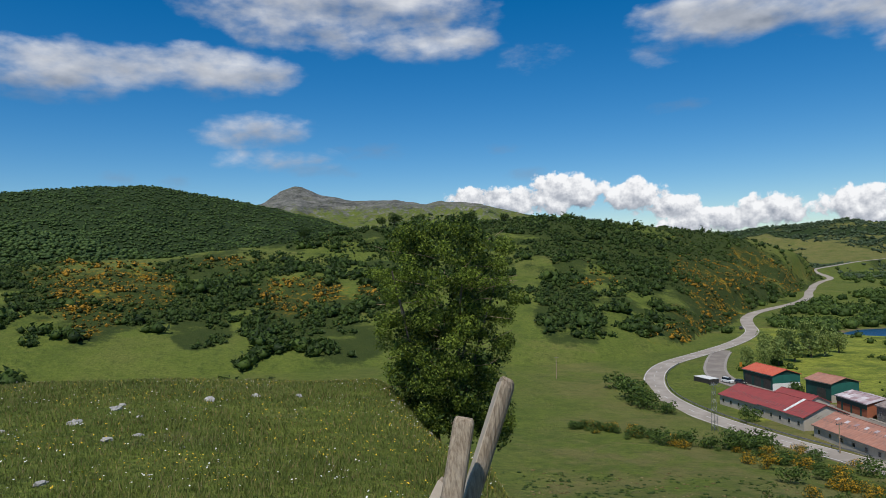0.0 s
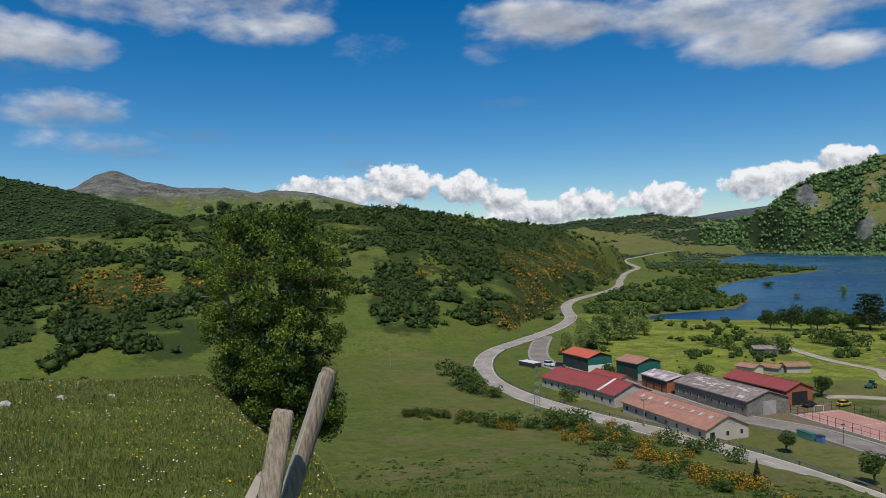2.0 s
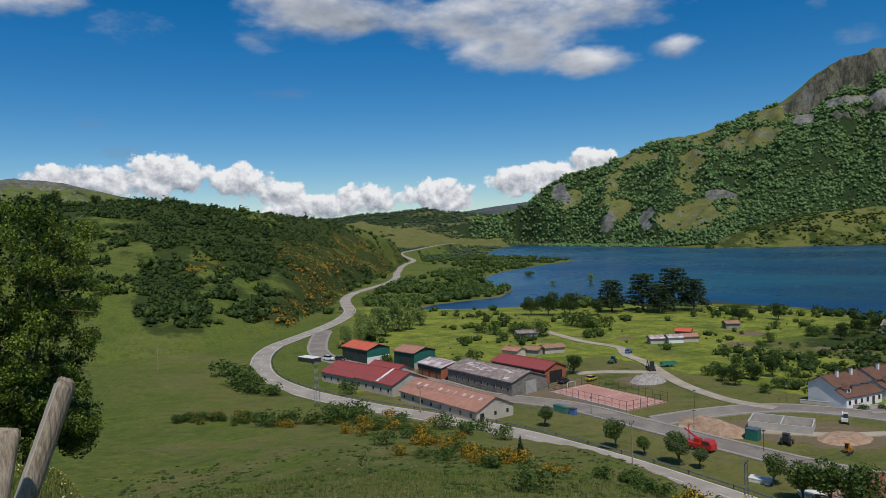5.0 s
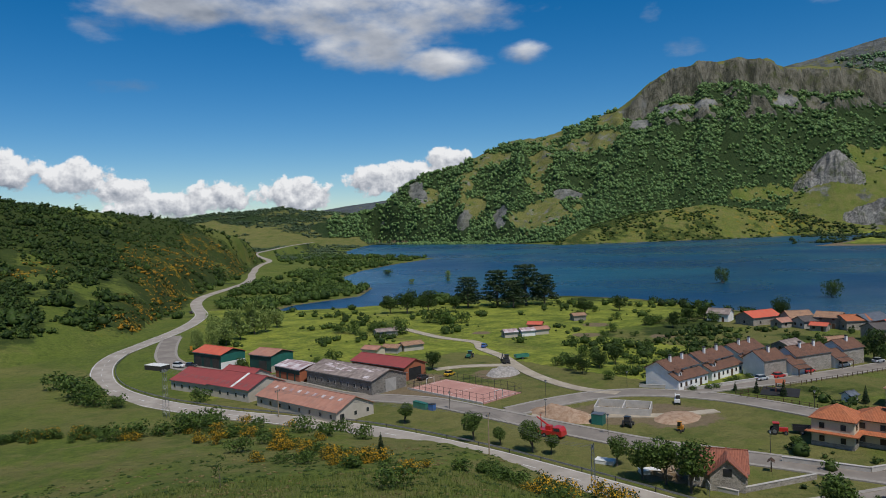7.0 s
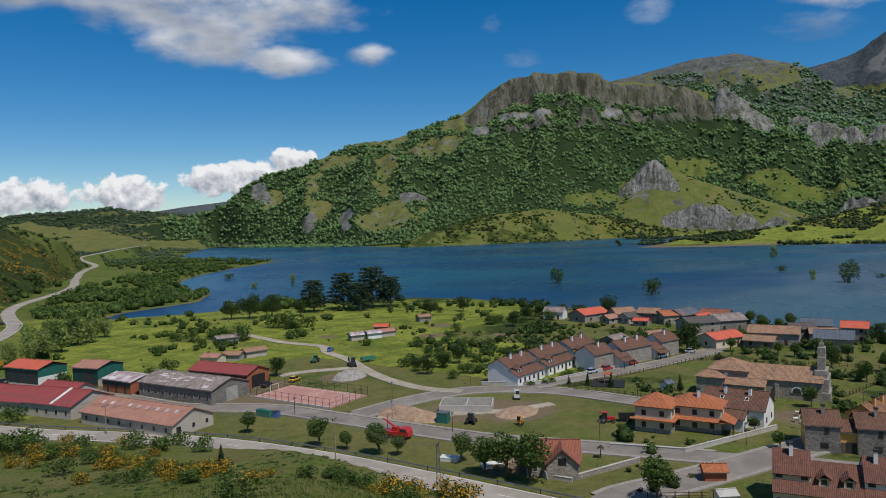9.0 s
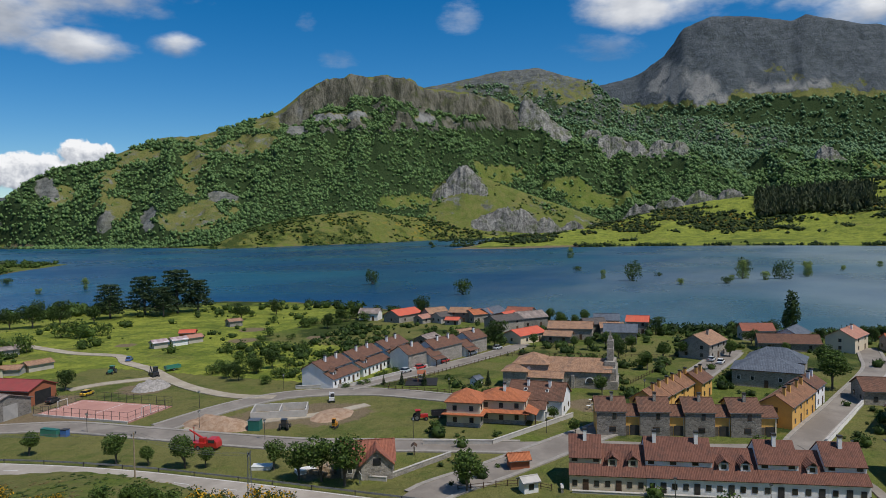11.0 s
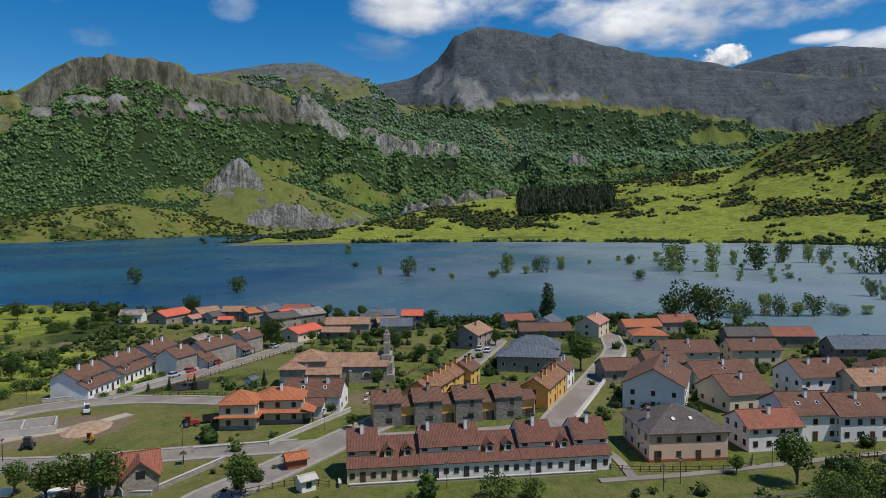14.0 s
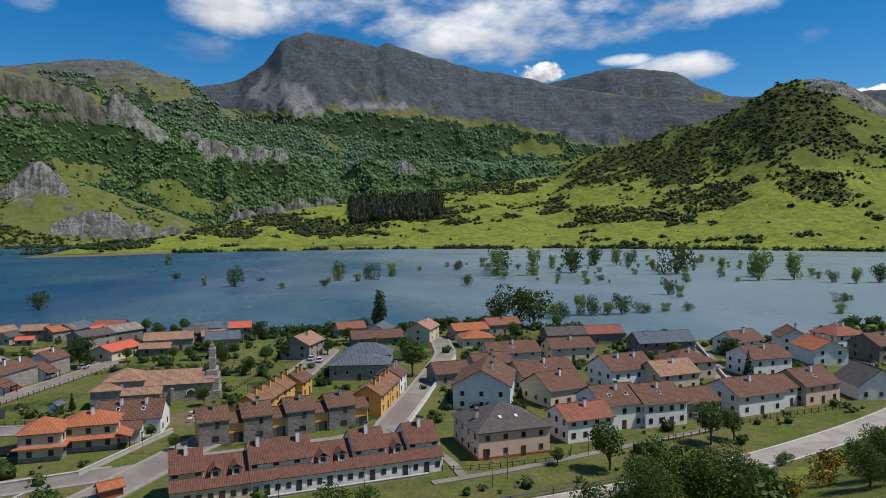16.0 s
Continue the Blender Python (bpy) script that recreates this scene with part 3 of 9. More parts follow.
def range_height(key, az, r, x, y):
    t = RANGES[key]
    el, rc, rf = (np.interp(az, t[:, 0], t[:, i]) for i in (1, 2, 3))
    top = EYE + rc * np.tan(np.radians(el))
    s = (r - rf) / (rc - rf)
    up = np.clip(s, 0, 1) ** POWER.get(key, 1.0)
    if key == "cliff_mountain":
        # a band of bare cliffs under the crest
        k = smooth(az, 55, 58.5) * (1 - smooth(az, 73, 76.5))
        arc = az * math.pi / 180 * 2450
        wob = 0.075 * (fbm(arc / 75, r / 900, 5, 5, True) - 0.6) + 0.05 * (fbm(x / 45, y / 45, 15, 4) - 0.5)
        low = np.interp(az, [57, 61, 63.5, 67, 69.5, 73, 75.7], [0.8, 0.76, 0.81, 0.84, 0.8, 0.8, 0.8])
        cl = np.where(s < 0.86 + wob, np.clip(s, 0, 1) * low / 0.86, low + (1 - low) * (0.9 * np.clip((s - 0.86 - wob) / 0.045, 0, 1) ** 0.8 + 0.1 * smooth(s, 0.9, 1.0)))
        up = up * (1 - k) + k * cl
    down = np.clip((s - 1) * 0.5, 0, 1)
    rough = fbm(x / 170, y / 170, len(key), 6, True) - 0.62
    env = np.clip(s * 2.2, 0, 1) * np.clip((1.02 - s) * 4, 0.12, 1)
    if key == "cliff_mountain":
        rough = rough + 1.9 * (fbm(az / 4.2 + 0.4 * fbm(x / 300, y / 300, 71, 3), r / 1500, 72, 3, True) - 0.62)
    z = 3 + (top - 3) * (up - down) + ROUGH[key] * rough * env + 0.1 * ROUGH[key] * (fbm(x / 25, y / 25, 3, 4) - 0.5) * np.clip(s * 2, 0, 1)
    if key in ("grey_peak", "east_range", "cliff_mountain", "grey_range", "back_ridge"):
        # gullies that run down the face
        across = az * math.pi / 180 * rc
        cut = fbm(across / 210 + 2.2 * fbm(x / 300, y / 300, 6, 4), r / 420 + 1.5 * fbm(x / 240, y / 240, 9, 3), 40 + len(key), 6, True) - 0.6
        z = z + {"grey_peak": 80, "east_range": 95, "grey_range": 70}.get(key, 45) * cut * np.clip(s * 3, 0, 1) * np.clip((1.0 - s) * 3.5, 0.1, 1)
    z = np.where(s < 0, 3 + s * (rc - rf) * 0.3, z)
    out_of = (az < t[0, 0]) | (az > t[-1, 0])
    return np.where(out_of, -50, z)


# the far road's bed: plan points and heights
ROAD_BED = np.array([(170, 396, 1.9), (183, 432, 2.0), (196, 464, 2.5), (214, 493, 3.3), (238, 519, 4.0), (262, 545, 4.1), (290, 580, 4.2), (322, 632, 4.4), (352, 690, 4.3), (380, 738, 4.4), (402, 777, 5.7), (436, 825, 7.4),
                     (468, 866, 9.9), (515, 994, 16.0), (626, 1139, 17.4), (754, 1296, 19.2), (922, 1487, 19.6)], float)


def on_road_bed(x, y, z):
    """The ground with the far road's bed cut or banked into it."""
    best, level = np.full(x.shape, 1e9), np.zeros(x.shape)
    for (x0, y0, z0), (x1, y1, z1) in zip(ROAD_BED, ROAD_BED[1:]):
        dx, dy = x1 - x0, y1 - y0
        s = np.clip(((x - x0) * dx + (y - y0) * dy) / (dx * dx + dy * dy), 0, 1)
        d = np.hypot(x - x0 - s * dx, y - y0 - s * dy)
        level = np.where(d < best, z0 + s * (z1 - z0), level)
        best = np.minimum(best, d)
    return z + (level - z) * (1 - smooth(best, 7, 26))


def terrain(x, y, full=False):
    x, y = np.asarray(x, float), np.asarray(y, float)
    az, r = np.degrees(np.arctan2(x, y)), np.hypot(x, y)
    sd = lake_distance(x, y)
    land = np.where(sd > 0, 2.0 * (1 - np.exp(-sd / 25)), -5 * (1 - np.exp(sd / 25)))
    far_land = smooth(r, 350, 700) * smooth(sd, 5, 120)
    land = land + far_land * (6 * fbm(x / 140, y / 140, 11, 5))
    hill = hill_height(az, r)
    hill = hill + 0.9 * (fbm(x / 18, y / 18, 2, 4) - 0.5) * smooth(r, 12, 60) * smooth(hill, 3, 8) + 0.12 * (fbm(x / 1.6, y / 1.6, 4, 4) - 0.5) * (1 - smooth(r, 30, 90))
    hill = np.where((r > 150) & (sd < 30), np.minimum(hill, land), hill)
    z = np.maximum(land, hill)
    which = np.where(hill > land, 1, 0)
    for i, key in enumerate(RANGES):
        h = range_height(key, az, r, x, y)
        h = np.where(sd < 0, np.minimum(h, -1), np.where(sd < 40, land + (h - land) * sd / 40, h))
        which = np.where(h > z, i + 2, which)
        z = np.maximum(z, h)
    z = np.where((r > 420) & (r < 1800) & (az > 18) & (az < 36), on_road_bed(x, y, z), z)
    return (z, which, az, r, sd) if full else z


def ground_z(x, y):
    return float(terrain(np.array([x]), np.array([y]))[0])


def build_ground():
    az = np.concatenate([np.arange(-40, 36, 0.29), np.arange(36, 126, 0.24), np.arange(126, 140, 0.29), np.arange(140, 320, 5.0)])
    rad = [0.0, 0.8]
    while rad[-1] < 150:
        rad.append(rad[-1] * 1.03 + 0.03)
    while rad[-1] < 4880:
        rad.append(rad[-1] * (1.0056 if 2150 < rad[-1] < 2680 else 1.0075 if 1400 < rad[-1] < 4300 else 1.0098))
    rad = np.array(rad)
    R, A = np.meshgrid(rad, np.radians(az), indexing="ij")
    X, Y = R * np.sin(A), R * np.cos(A)
    Z, which, azd, rr, sd = terrain(X.ravel(), Y.ravel(), True)
    nr, na = R.shape
    idx = np.arange(nr * na).reshape(nr, na)
    a, b = idx[:-1], idx[1:]
    quads = np.stack([a, b, np.roll(b, -1, 1), np.roll(a, -1, 1)], -1).reshape(-1, 4)
    me = bpy.data.meshes.new("ground")
    me.vertices.add(nr * na)
    me.vertices.foreach_set("co", np.stack([X.ravel(), Y.ravel(), Z], 1).astype(np.float32).ravel())
    me.loops.add(len(quads) * 4)
    me.loops.foreach_set("vertex_index", quads[:, ::-1].astype(np.int32).ravel())
    me.polygons.add(len(quads))
    me.polygons.foreach_set("loop_start", np.arange(0, len(quads) * 4, 4, dtype=np.int32))
    me.polygons.foreach_set("use_smooth", np.ones(len(quads), bool))
    me.update(calc_edges=True)
    zz = Z.reshape(nr, na)
    slope = np.zeros_like(zz)
    slope[1:-1] = np.abs(zz[2:] - zz[:-2]) / np.maximum(rad[2:] - rad[:-2], 1e-3)[:, None]
    cover = land_cover(X.ravel(), Y.ravel(), Z, which, azd, rr, sd, slope.ravel())
    for key, val in cover.items():
        at = me.attributes.new(key, "FLOAT", "POINT")
        at.data.foreach_set("value", val.astype(np.float32))
    me.materials.append(GROUND)
    ob = new("ground", me)
    return tagged(ob, "grassy valley floor, meadow hill and rocky mountains round it", "ground", kind="structure")


NAMES = ["valley", "viewpoint"] + list(RANGES)


def is_range(which, *keys):
    return np.isin(which, [NAMES.index(k) for k in keys])


def patches(az, el, rows, wob):
    """1 inside any of some uneven patches of a slope (bearing, elevation, half sizes), 0 well outside."""
    best = np.zeros_like(az)
    for a, e, ra, re in rows:
        d = np.hypot((az - a) / ra, (el - e) / re) + 3.4 * wob
        best = np.maximum(best, 1 - smooth(d, 0.6, 1.25))
    return best


CLEARINGS = [(53.2, 6.0, 2.3, 0.6), (50.2, 4.4, 1.0, 1.3), (49.8, 6.8, 2.2, 0.4), (50.6, 0.5, 2.2, 1.1), (45.0, 1.3, 1.0, 0.8), (43.9, 3.4, 0.8, 0.6), (41.0, 2.2, 0.8, 0.8), (46.5, 5.2, 1.2, 0.5), (55.5, 8.0, 1.5, 0.4)]
PASTURES = [(74.8, 3.6, 2.4, 0.9), (77.6, 2.6, 2.0, 0.7), (80.6, 1.4, 2.6, 0.8), (66.5, 1.6, 2.0, 0.35), (108, 5.5, 2.0, 0.5), (111, 4.4, 1.8, 0.45), (101.5, 3.3, 1.4, 0.3)]
PALE_CRAGS = [(46.6, 1.0, 0.5, 0.9), (40.2, 2.8, 0.6, 0.8), (43.9, 0.4, 0.5, 0.6), (52.0, 2.2, 0.8, 0.25), (57.5, 7.6, 0.6, 0.4)]
SCREES = [(60.6, 8.35, 2.3, 0.3), (67.4, 8.0, 0.8, 0.5), (58.4, 8.6, 0.8, 0.3)]
FANS = [(86.6, 10.2, 1.0, 0.9), (86.9, 9.2, 0.8, 0.6), (89.3, 9.1, 0.9, 0.9), (91.2, 8.6, 1.6, 0.4), (93.2, 8.9, 1.4, 0.5), (96.4, 9.1, 0.9, 0.35)]
LEDGES = [(93.6, 10.2, 0.9, 0.5), (95.4, 9.6, 1.3, 0.45), (97.6, 8.8, 1.8, 0.35), (87.8, 8.4, 1.6, 0.25), (110.6, 9.2, 1.2, 0.3), (114.5, 9.8, 2.0, 0.4)]
JUNIPERS = [(104, 2.55, 4.6, 0.5), (109.2, 1.0, 1.6, 0.8), (114.8, 0.2, 4.6, 0.65), (90, -0.5, 2.4, 0.55), (99.6, 0.3, 2.4, 0.45), (112, 3.5, 3.0, 0.8), (118, 4.9, 4.6, 1.7), (125, 6.5, 4.5, 2.6), (83, -0.7, 2.4, 0.4), (86.5, 0.3, 2.2, 0.4),
            (121.5, 1.4, 2.6, 0.7), (127, 2.4, 3.0, 1.2), (76, -1.6, 1.6, 0.25), (94, -1.0, 1.5, 0.25), (105.5, 0.2, 1.0, 0.2)]


THICKETS = [(-1.1, 1.01, 9.1, 1.70), (11.9, 0.77, 6.8, 1.81), (18.2, -0.72, 6.8, 2.72), (9.8, -3.19, 2.5, 3.63), (23.1, -2.91, 6.6, 2.27), (20.1, -6.05, 3.6, 2.49), (26.4, -2.93, 2.9, 1.36), (-24.8, -2.58, 5.4, 3.06), (-19.1, -4.88, 2.3, 1.81), (-15.9, -2.13, 4.3, 1.47), (-10.8, -3.97, 4.3, 3.17), (-7.6, -6.65, 3.6, 1.70), (-17.1, -0.46, 7.5, 1.13), (-5.2, -1.93, 2.3, 2.72), (-0.7, -0.70, 5.9, 2.27), (-30.5, 0.15, 3.6, 1.36), (-33.7, 0.99, 6.3, 2.27)]
BROOM_PATCHES = [(-24.4, -1.06, 4.1, 2.04), (-27.1, -3.98, 2.7, 1.36), (-11.4, -2.62, 4.1, 1.81), (20.3, -5.42, 3.4, 3.17), (12.3, -2.12, 2.7, 1.13), (23.3, -1.87, 5.9, 1.59), (-7.5, -2.76, 2.7, 0.91), (-17.3, -0.02, 4.1, 0.68)]


def land_cover(x, y, z, which, az, r, sd, slope):
    """How much of each cover grows or lies where, from 0 to 1."""
    n = fbm(x / 120, y / 120, 21, 5)
    n2 = fbm(x / 260, y / 260, 31, 5)
    wob = fbm(x / 80, y / 80, 51, 6) - 0.5
    zero = np.zeros_like(x)
    el = np.degrees(np.arctan2(z - EYE, r))
    cm = is_range(which, "cliff_mountain")
    peak, east, back = is_range(which, "grey_peak"), is_range(which, "east_range"), is_range(which, "back_ridge")
    clear = patches(az, el, CLEARINGS, wob) * cm
    pasture = patches(az, el, PASTURES, wob) * (cm | peak)
    scree = patches(az, el, SCREES, wob) * cm
    fan = patches(az, el, FANS, wob) * peak
    ledge = patches(az, el, LEDGES, wob) * peak
    crest = np.interp(az, RANGES["cliff_mountain"][:, 0], RANGES["cliff_mountain"][:, 1])
    cliff_top = cm & (az > 56) & (az < 75) & (el > crest - 0.55) & (slope < 1.2)
    face = cm & (az > 55.5) & (az < 77) & (slope > 0.95) & (el > 7.2)
    tree_line = np.interp(az, [78, 83, 97, 105, 113, 125], [8.5, 8.2, 8.4, 7.2, 5.6, 5]) + 1.2 * wob
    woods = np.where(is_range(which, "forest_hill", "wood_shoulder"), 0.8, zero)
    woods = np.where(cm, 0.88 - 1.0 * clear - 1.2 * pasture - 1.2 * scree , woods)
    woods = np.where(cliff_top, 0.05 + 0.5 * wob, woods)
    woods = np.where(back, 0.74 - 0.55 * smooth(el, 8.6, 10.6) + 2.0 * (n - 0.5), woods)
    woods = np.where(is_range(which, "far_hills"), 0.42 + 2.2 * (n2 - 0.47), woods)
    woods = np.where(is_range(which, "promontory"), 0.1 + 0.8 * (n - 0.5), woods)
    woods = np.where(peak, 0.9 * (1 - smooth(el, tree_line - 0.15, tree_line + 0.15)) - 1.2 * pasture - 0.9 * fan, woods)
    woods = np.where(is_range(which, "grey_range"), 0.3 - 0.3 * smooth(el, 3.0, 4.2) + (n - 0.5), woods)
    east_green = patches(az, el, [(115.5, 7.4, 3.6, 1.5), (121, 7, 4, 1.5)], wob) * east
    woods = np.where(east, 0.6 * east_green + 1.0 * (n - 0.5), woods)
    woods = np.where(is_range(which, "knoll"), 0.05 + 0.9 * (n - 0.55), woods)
    rock = np.where(peak, 0.92 * smooth(el, tree_line, tree_line + 0.5) - 0.42 * ledge, zero)
    rock = np.where(east, 0.85 - 0.7 * east_green, rock)
    rock = np.where(is_range(which, "grey_range"), 0.42 + 0.4 * smooth(el, 3.2, 5.0), rock)
    rock = np.where(back, 0.46 + 0.25 * smooth(el, 9.4, 11.6), rock)
    rock = np.where(cm, 0.02 + 0.4 * clear + 1.0 * patches(az, el, PALE_CRAGS, wob) + 0.25 * smooth(slope, 0.9, 1.4) * (az < 57), rock)
    rock = np.where(face, 0.95, np.where(cliff_top, 0.3, rock))
    rock = np.maximum(rock, np.maximum(scree, fan))
    rock = np.where(is_range(which, "meadow_rise"), 0.06 * n, rock)
    rock = np.where(is_range(which, "knoll"), 0.22 + 1.5 * (fbm(x / 40, y / 40, 8, 5) - 0.5), rock)
    rock = np.where(is_range(which, "far_hills"), 0.25, np.where(is_range(which, "blue_hills"), 0.7, rock))
    juniper = patches(az, el, JUNIPERS, wob) * is_range(which, "meadow_rise")
    thicket = patches(az, el, THICKETS, 0.6 * wob)
    # the 0.41 base darkens all the hill's ground in place of cloud shade
    scrub = np.where(is_range(which, "broom_hill"), 0.41 + 0.34 * thicket + 1.0 * (n - 0.5), zero)
    scrub = np.where(is_range(which, "meadow_rise"), 0.06 + 0.55 * juniper + 0.5 * (n - 0.5) + 0.22 * smooth(el, 2.2, 4.5) * smooth(az, 108, 114), scrub)
    scrub = np.where((which == 0) & (r > 420), 0.35 + 1.2 * (n - 0.5), scrub)
    scrub = np.where(is_range(which, "promontory"), 0.34 + 1.0 * (n - 0.5), scrub)
    gorse = np.where(is_range(which, "broom_hill"), 0.9 * patches(az, el, BROOM_PATCHES, 0.6 * wob), zero)
    gorse = np.where(is_range(which, "promontory"), 0.3 + 0.6 * patches(az, el, [(66.5, -0.2, 3.2, 0.8), (62, 0.2, 2, 0.5)], wob), gorse)
    gorse = np.where(is_range(which, "meadow_rise"), 0.75 * juniper, gorse)
    bare = np.where((sd > -5) & (sd < 6) & (r > 380), 0.6, zero)
    bare = np.where((sd > -5) & (sd < 26) & (az > 69) & (az < 80) & (r < 1420), 0.85, bare)
    dry = np.where(which == 1, 0.27 + 0.3 * smooth(az, 3, 12) * (1 - smooth(az, 45, 70)), 0.15)
    dry = np.where((which == 1) & (r < 160), dry + 1.1 * (fbm(x / 3.2, y / 3.2, 63, 4) - 0.5) + 0.6 * (fbm(x / 14, y / 14, 64, 4) - 0.5), dry)
    dry = np.where(is_range(which, "meadow_rise"), 0.1, dry)
    dry = np.where(is_range(which, "promontory", "knoll"), 0.55, dry)
    # little dry grass here, which also keeps the cloud-shaded hill dark
    dry = np.where(is_range(which, "broom_hill"), 0.12, dry)
    dry = np.where(is_range(which, "cliff_mountain", "blue_hills", "grey_range", "grey_peak", "east_range"), 0.7, dry)
    dry = np.where(is_range(which, "back_ridge", "far_hills"), 0.7, dry)
    dry = np.where(is_range(which, "grey_range"), 0.2, dry)
    # high on the far rise and field: sun between clouds, put into grass colour
    lush = np.where(is_range(which, "meadow_rise"), 0.95, np.where((which == 0) & (r < 450), 0.16 + 0.76 * smooth(az, 18, 28) + 0.5 * (n - 0.5), np.where(is_range(which, "promontory", "knoll"), 0.2, 0.06)))
    upper = smooth(el, 2.2, 4.5) * smooth(az, 108, 114) * is_range(which, "meadow_rise")
    lush, dry = lush - 0.6 * upper, dry + 0.3 * upper
    lush = np.maximum(lush, 0.3 * pasture)
    dry = np.where(pasture > 0.4, 0.4, dry)
    on_hill = smooth(z, 2.4, 9)
    lush = np.where(which == 1, (0.3 + 0.4 * smooth(az, 18, 30)) * (1 - on_hill) + 0.12 * on_hill, lush)
    # on the blue hills this tone stands for haze; on the peaks partly too
    slate = np.where(peak | east | is_range(which, "blue_hills"), 1.0, np.where(back, 0.5, zero))
    slate = np.where(face, 0.3, slate)
    scree = np.maximum(scree, fan)
    town = (which <= 1) & (z < 2.6) & (((x < 340) & (y < 95)) | ((x < 178) & (y < 190)) | ((x > 235) & (y < 175) & (x < 380))) & (y > -200) & (x > 60)
    lush = np.where(town, 0.05, lush)
    dry = np.where(town, 0.56 + 0.2 * (x < 178) + 1.0 * (fbm(x / 9, y / 9, 66, 5) - 0.5) + 0.5 * (n - 0.5), dry)
    scrub = np.where(town & (x > 145), 0.2 + 0.1 * smooth(x, 200, 240) + 1.4 * (fbm(x / 14, y / 14, 67, 5) - 0.5), scrub)
    for cx, cy, rad in ((236, 176, 7), (262, 190, 8), (215, 215, 5), (250, 150, 6), (150, 88, 13), (133, 107, 8), (142, 100, 12), (158, 152, 9), (114, 68, 6), (129, 150, 16), (108, 200, 12), (140, 165, 8), (175, 28, 8)):
        bare = np.maximum(bare, 0.75 * (1 - smooth(np.hypot(x - cx, y - cy), rad * 0.6, rad * 1.3)))
    bare = np.maximum(bare, 0.42 * smooth(y, -150, -140) * (1 - smooth(y, -45, -30)) * smooth(x, 136, 142) * (1 - smooth(x, 232, 250)))
    bare = np.maximum(bare, np.where((which == 1) & (r < 25), 0.12 + 0.25 * (fbm(x * 0.8, y * 0.8, 61, 4) > 0.62), 0))
    bare = np.where((which == 0) & (np.hypot(x - 210, y - 55) < 30), 0.0, bare)
    steep = np.where(peak | east | face | back | is_range(which, "grey_range"), smooth(rock, 0.35, 0.7), zero)
    return {"flute": np.where(face, 1.0, zero), "steep": steep, "slate": slate, "scree": scree, "lush": lush, "woods": woods, "rock": rock, "scrub": scrub, "gorse": gorse, "bare": bare, "dry": dry}


ground = build_ground()


def build_lake():
    bm = bmesh.new()
    rim = [bm.verts.new((x, y, 0)) for x, y in ((-100, -1100), (2100, -1100), (2100, 2000), (-100, 2000))]
    bm.faces.new(rim)
    me = bpy.data.meshes.new("lake")
    bm.to_mesh(me)
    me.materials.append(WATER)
    return tagged(new("lake", me), "deep blue reservoir lake with a wind-rippled surface", "water", kind="structure")


lake = build_lake()


def curve(points, step=3.0):
    """A smooth line through plan points."""
    p = [Vector((*q, 0)) for q in points]
    p = [2 * p[0] - p[1]] + p + [2 * p[-1] - p[-2]]
    line = []
    for i in range(1, len(p) - 2):
        n = max(2, int((p[i + 1] - p[i]).length / step))
        for k in range(n):
            t = k / n
            a, b, c, d = p[i - 1:i + 3]
            line.append(0.5 * ((2 * b) + (c - a) * t + (2 * a - 5 * b + 4 * c - d) * t * t + (3 * b - a - 3 * c + d) * t ** 3))
    return line + [p[-2]]


def ribbon(bm, line, offset, width, lift, skirt=0.6, drape=None):
    """A strip along a line, set aside by offset, with sides that go into the ground."""
    n = len(line)
    zs = terrain(np.array([v.x for v in line]), np.array([v.y for v in line])) if drape is None else np.array(drape)
    zs = np.convolve(np.pad(zs, 3, mode="edge"), np.ones(7) / 7, "valid")
    prev = None
    for i, v in enumerate(line):
        d = (line[min(i + 1, n - 1)] - line[max(i - 1, 0)]).normalized()
        s = Vector((d.y, -d.x, 0))
        l, rr = v + s * (offset - width / 2), v + s * (offset + width / 2)
        z = zs[i] + lift
        row = [bm.verts.new((l.x, l.y, z - skirt)), bm.verts.new((l.x, l.y, z)), bm.verts.new((rr.x, rr.y, z)), bm.verts.new((rr.x, rr.y, z - skirt))]
        if prev:
            for k in range(3):
                bm.faces.new((prev[k], prev[k + 1], row[k + 1], row[k]))
        prev = row
    return zs


def mesh_object(name, bm, material, smooth_it=False):
    me = bpy.data.meshes.new(name)
    bmesh.ops.recalc_face_normals(bm, faces=bm.faces)
    bm.to_mesh(me)
    bm.free()
    if smooth_it:
        me.polygons.foreach_set("use_smooth", [True] * len(me.polygons))
    me.materials.append(material)
    return new(name, me)


MAIN_ROAD = [(922, 1487), (754, 1296), (626, 1139), (515, 994), (468, 866), (436, 825), (402, 777), (380, 738), (352, 690), (322, 632), (290, 580), (262, 545), (238, 519), (214, 493), (196, 464), (183, 432), (170, 396), (153, 366), (134, 340),
             (111, 314), (90, 290), (77, 264), (69, 232), (70, 203), (78, 174), (87, 153), (95, 130), (99.5, 105), (101, 80), (102, 40), (104, 0), (109, -40), (120, -80), (140, -127), (175, -190), (220, -300)]


def road(name, points, width, material, label, lift=0.12, step=3.0):
    bm = bmesh.new()
    ribbon(bm, curve(points, step), 0, width, lift)
    return tagged(mesh_object(name, bm, material), label, "road", kind="structure")


road("road", MAIN_ROAD, 7.4, ROAD, "pale worn asphalt country road winding round the hill", 0.22)

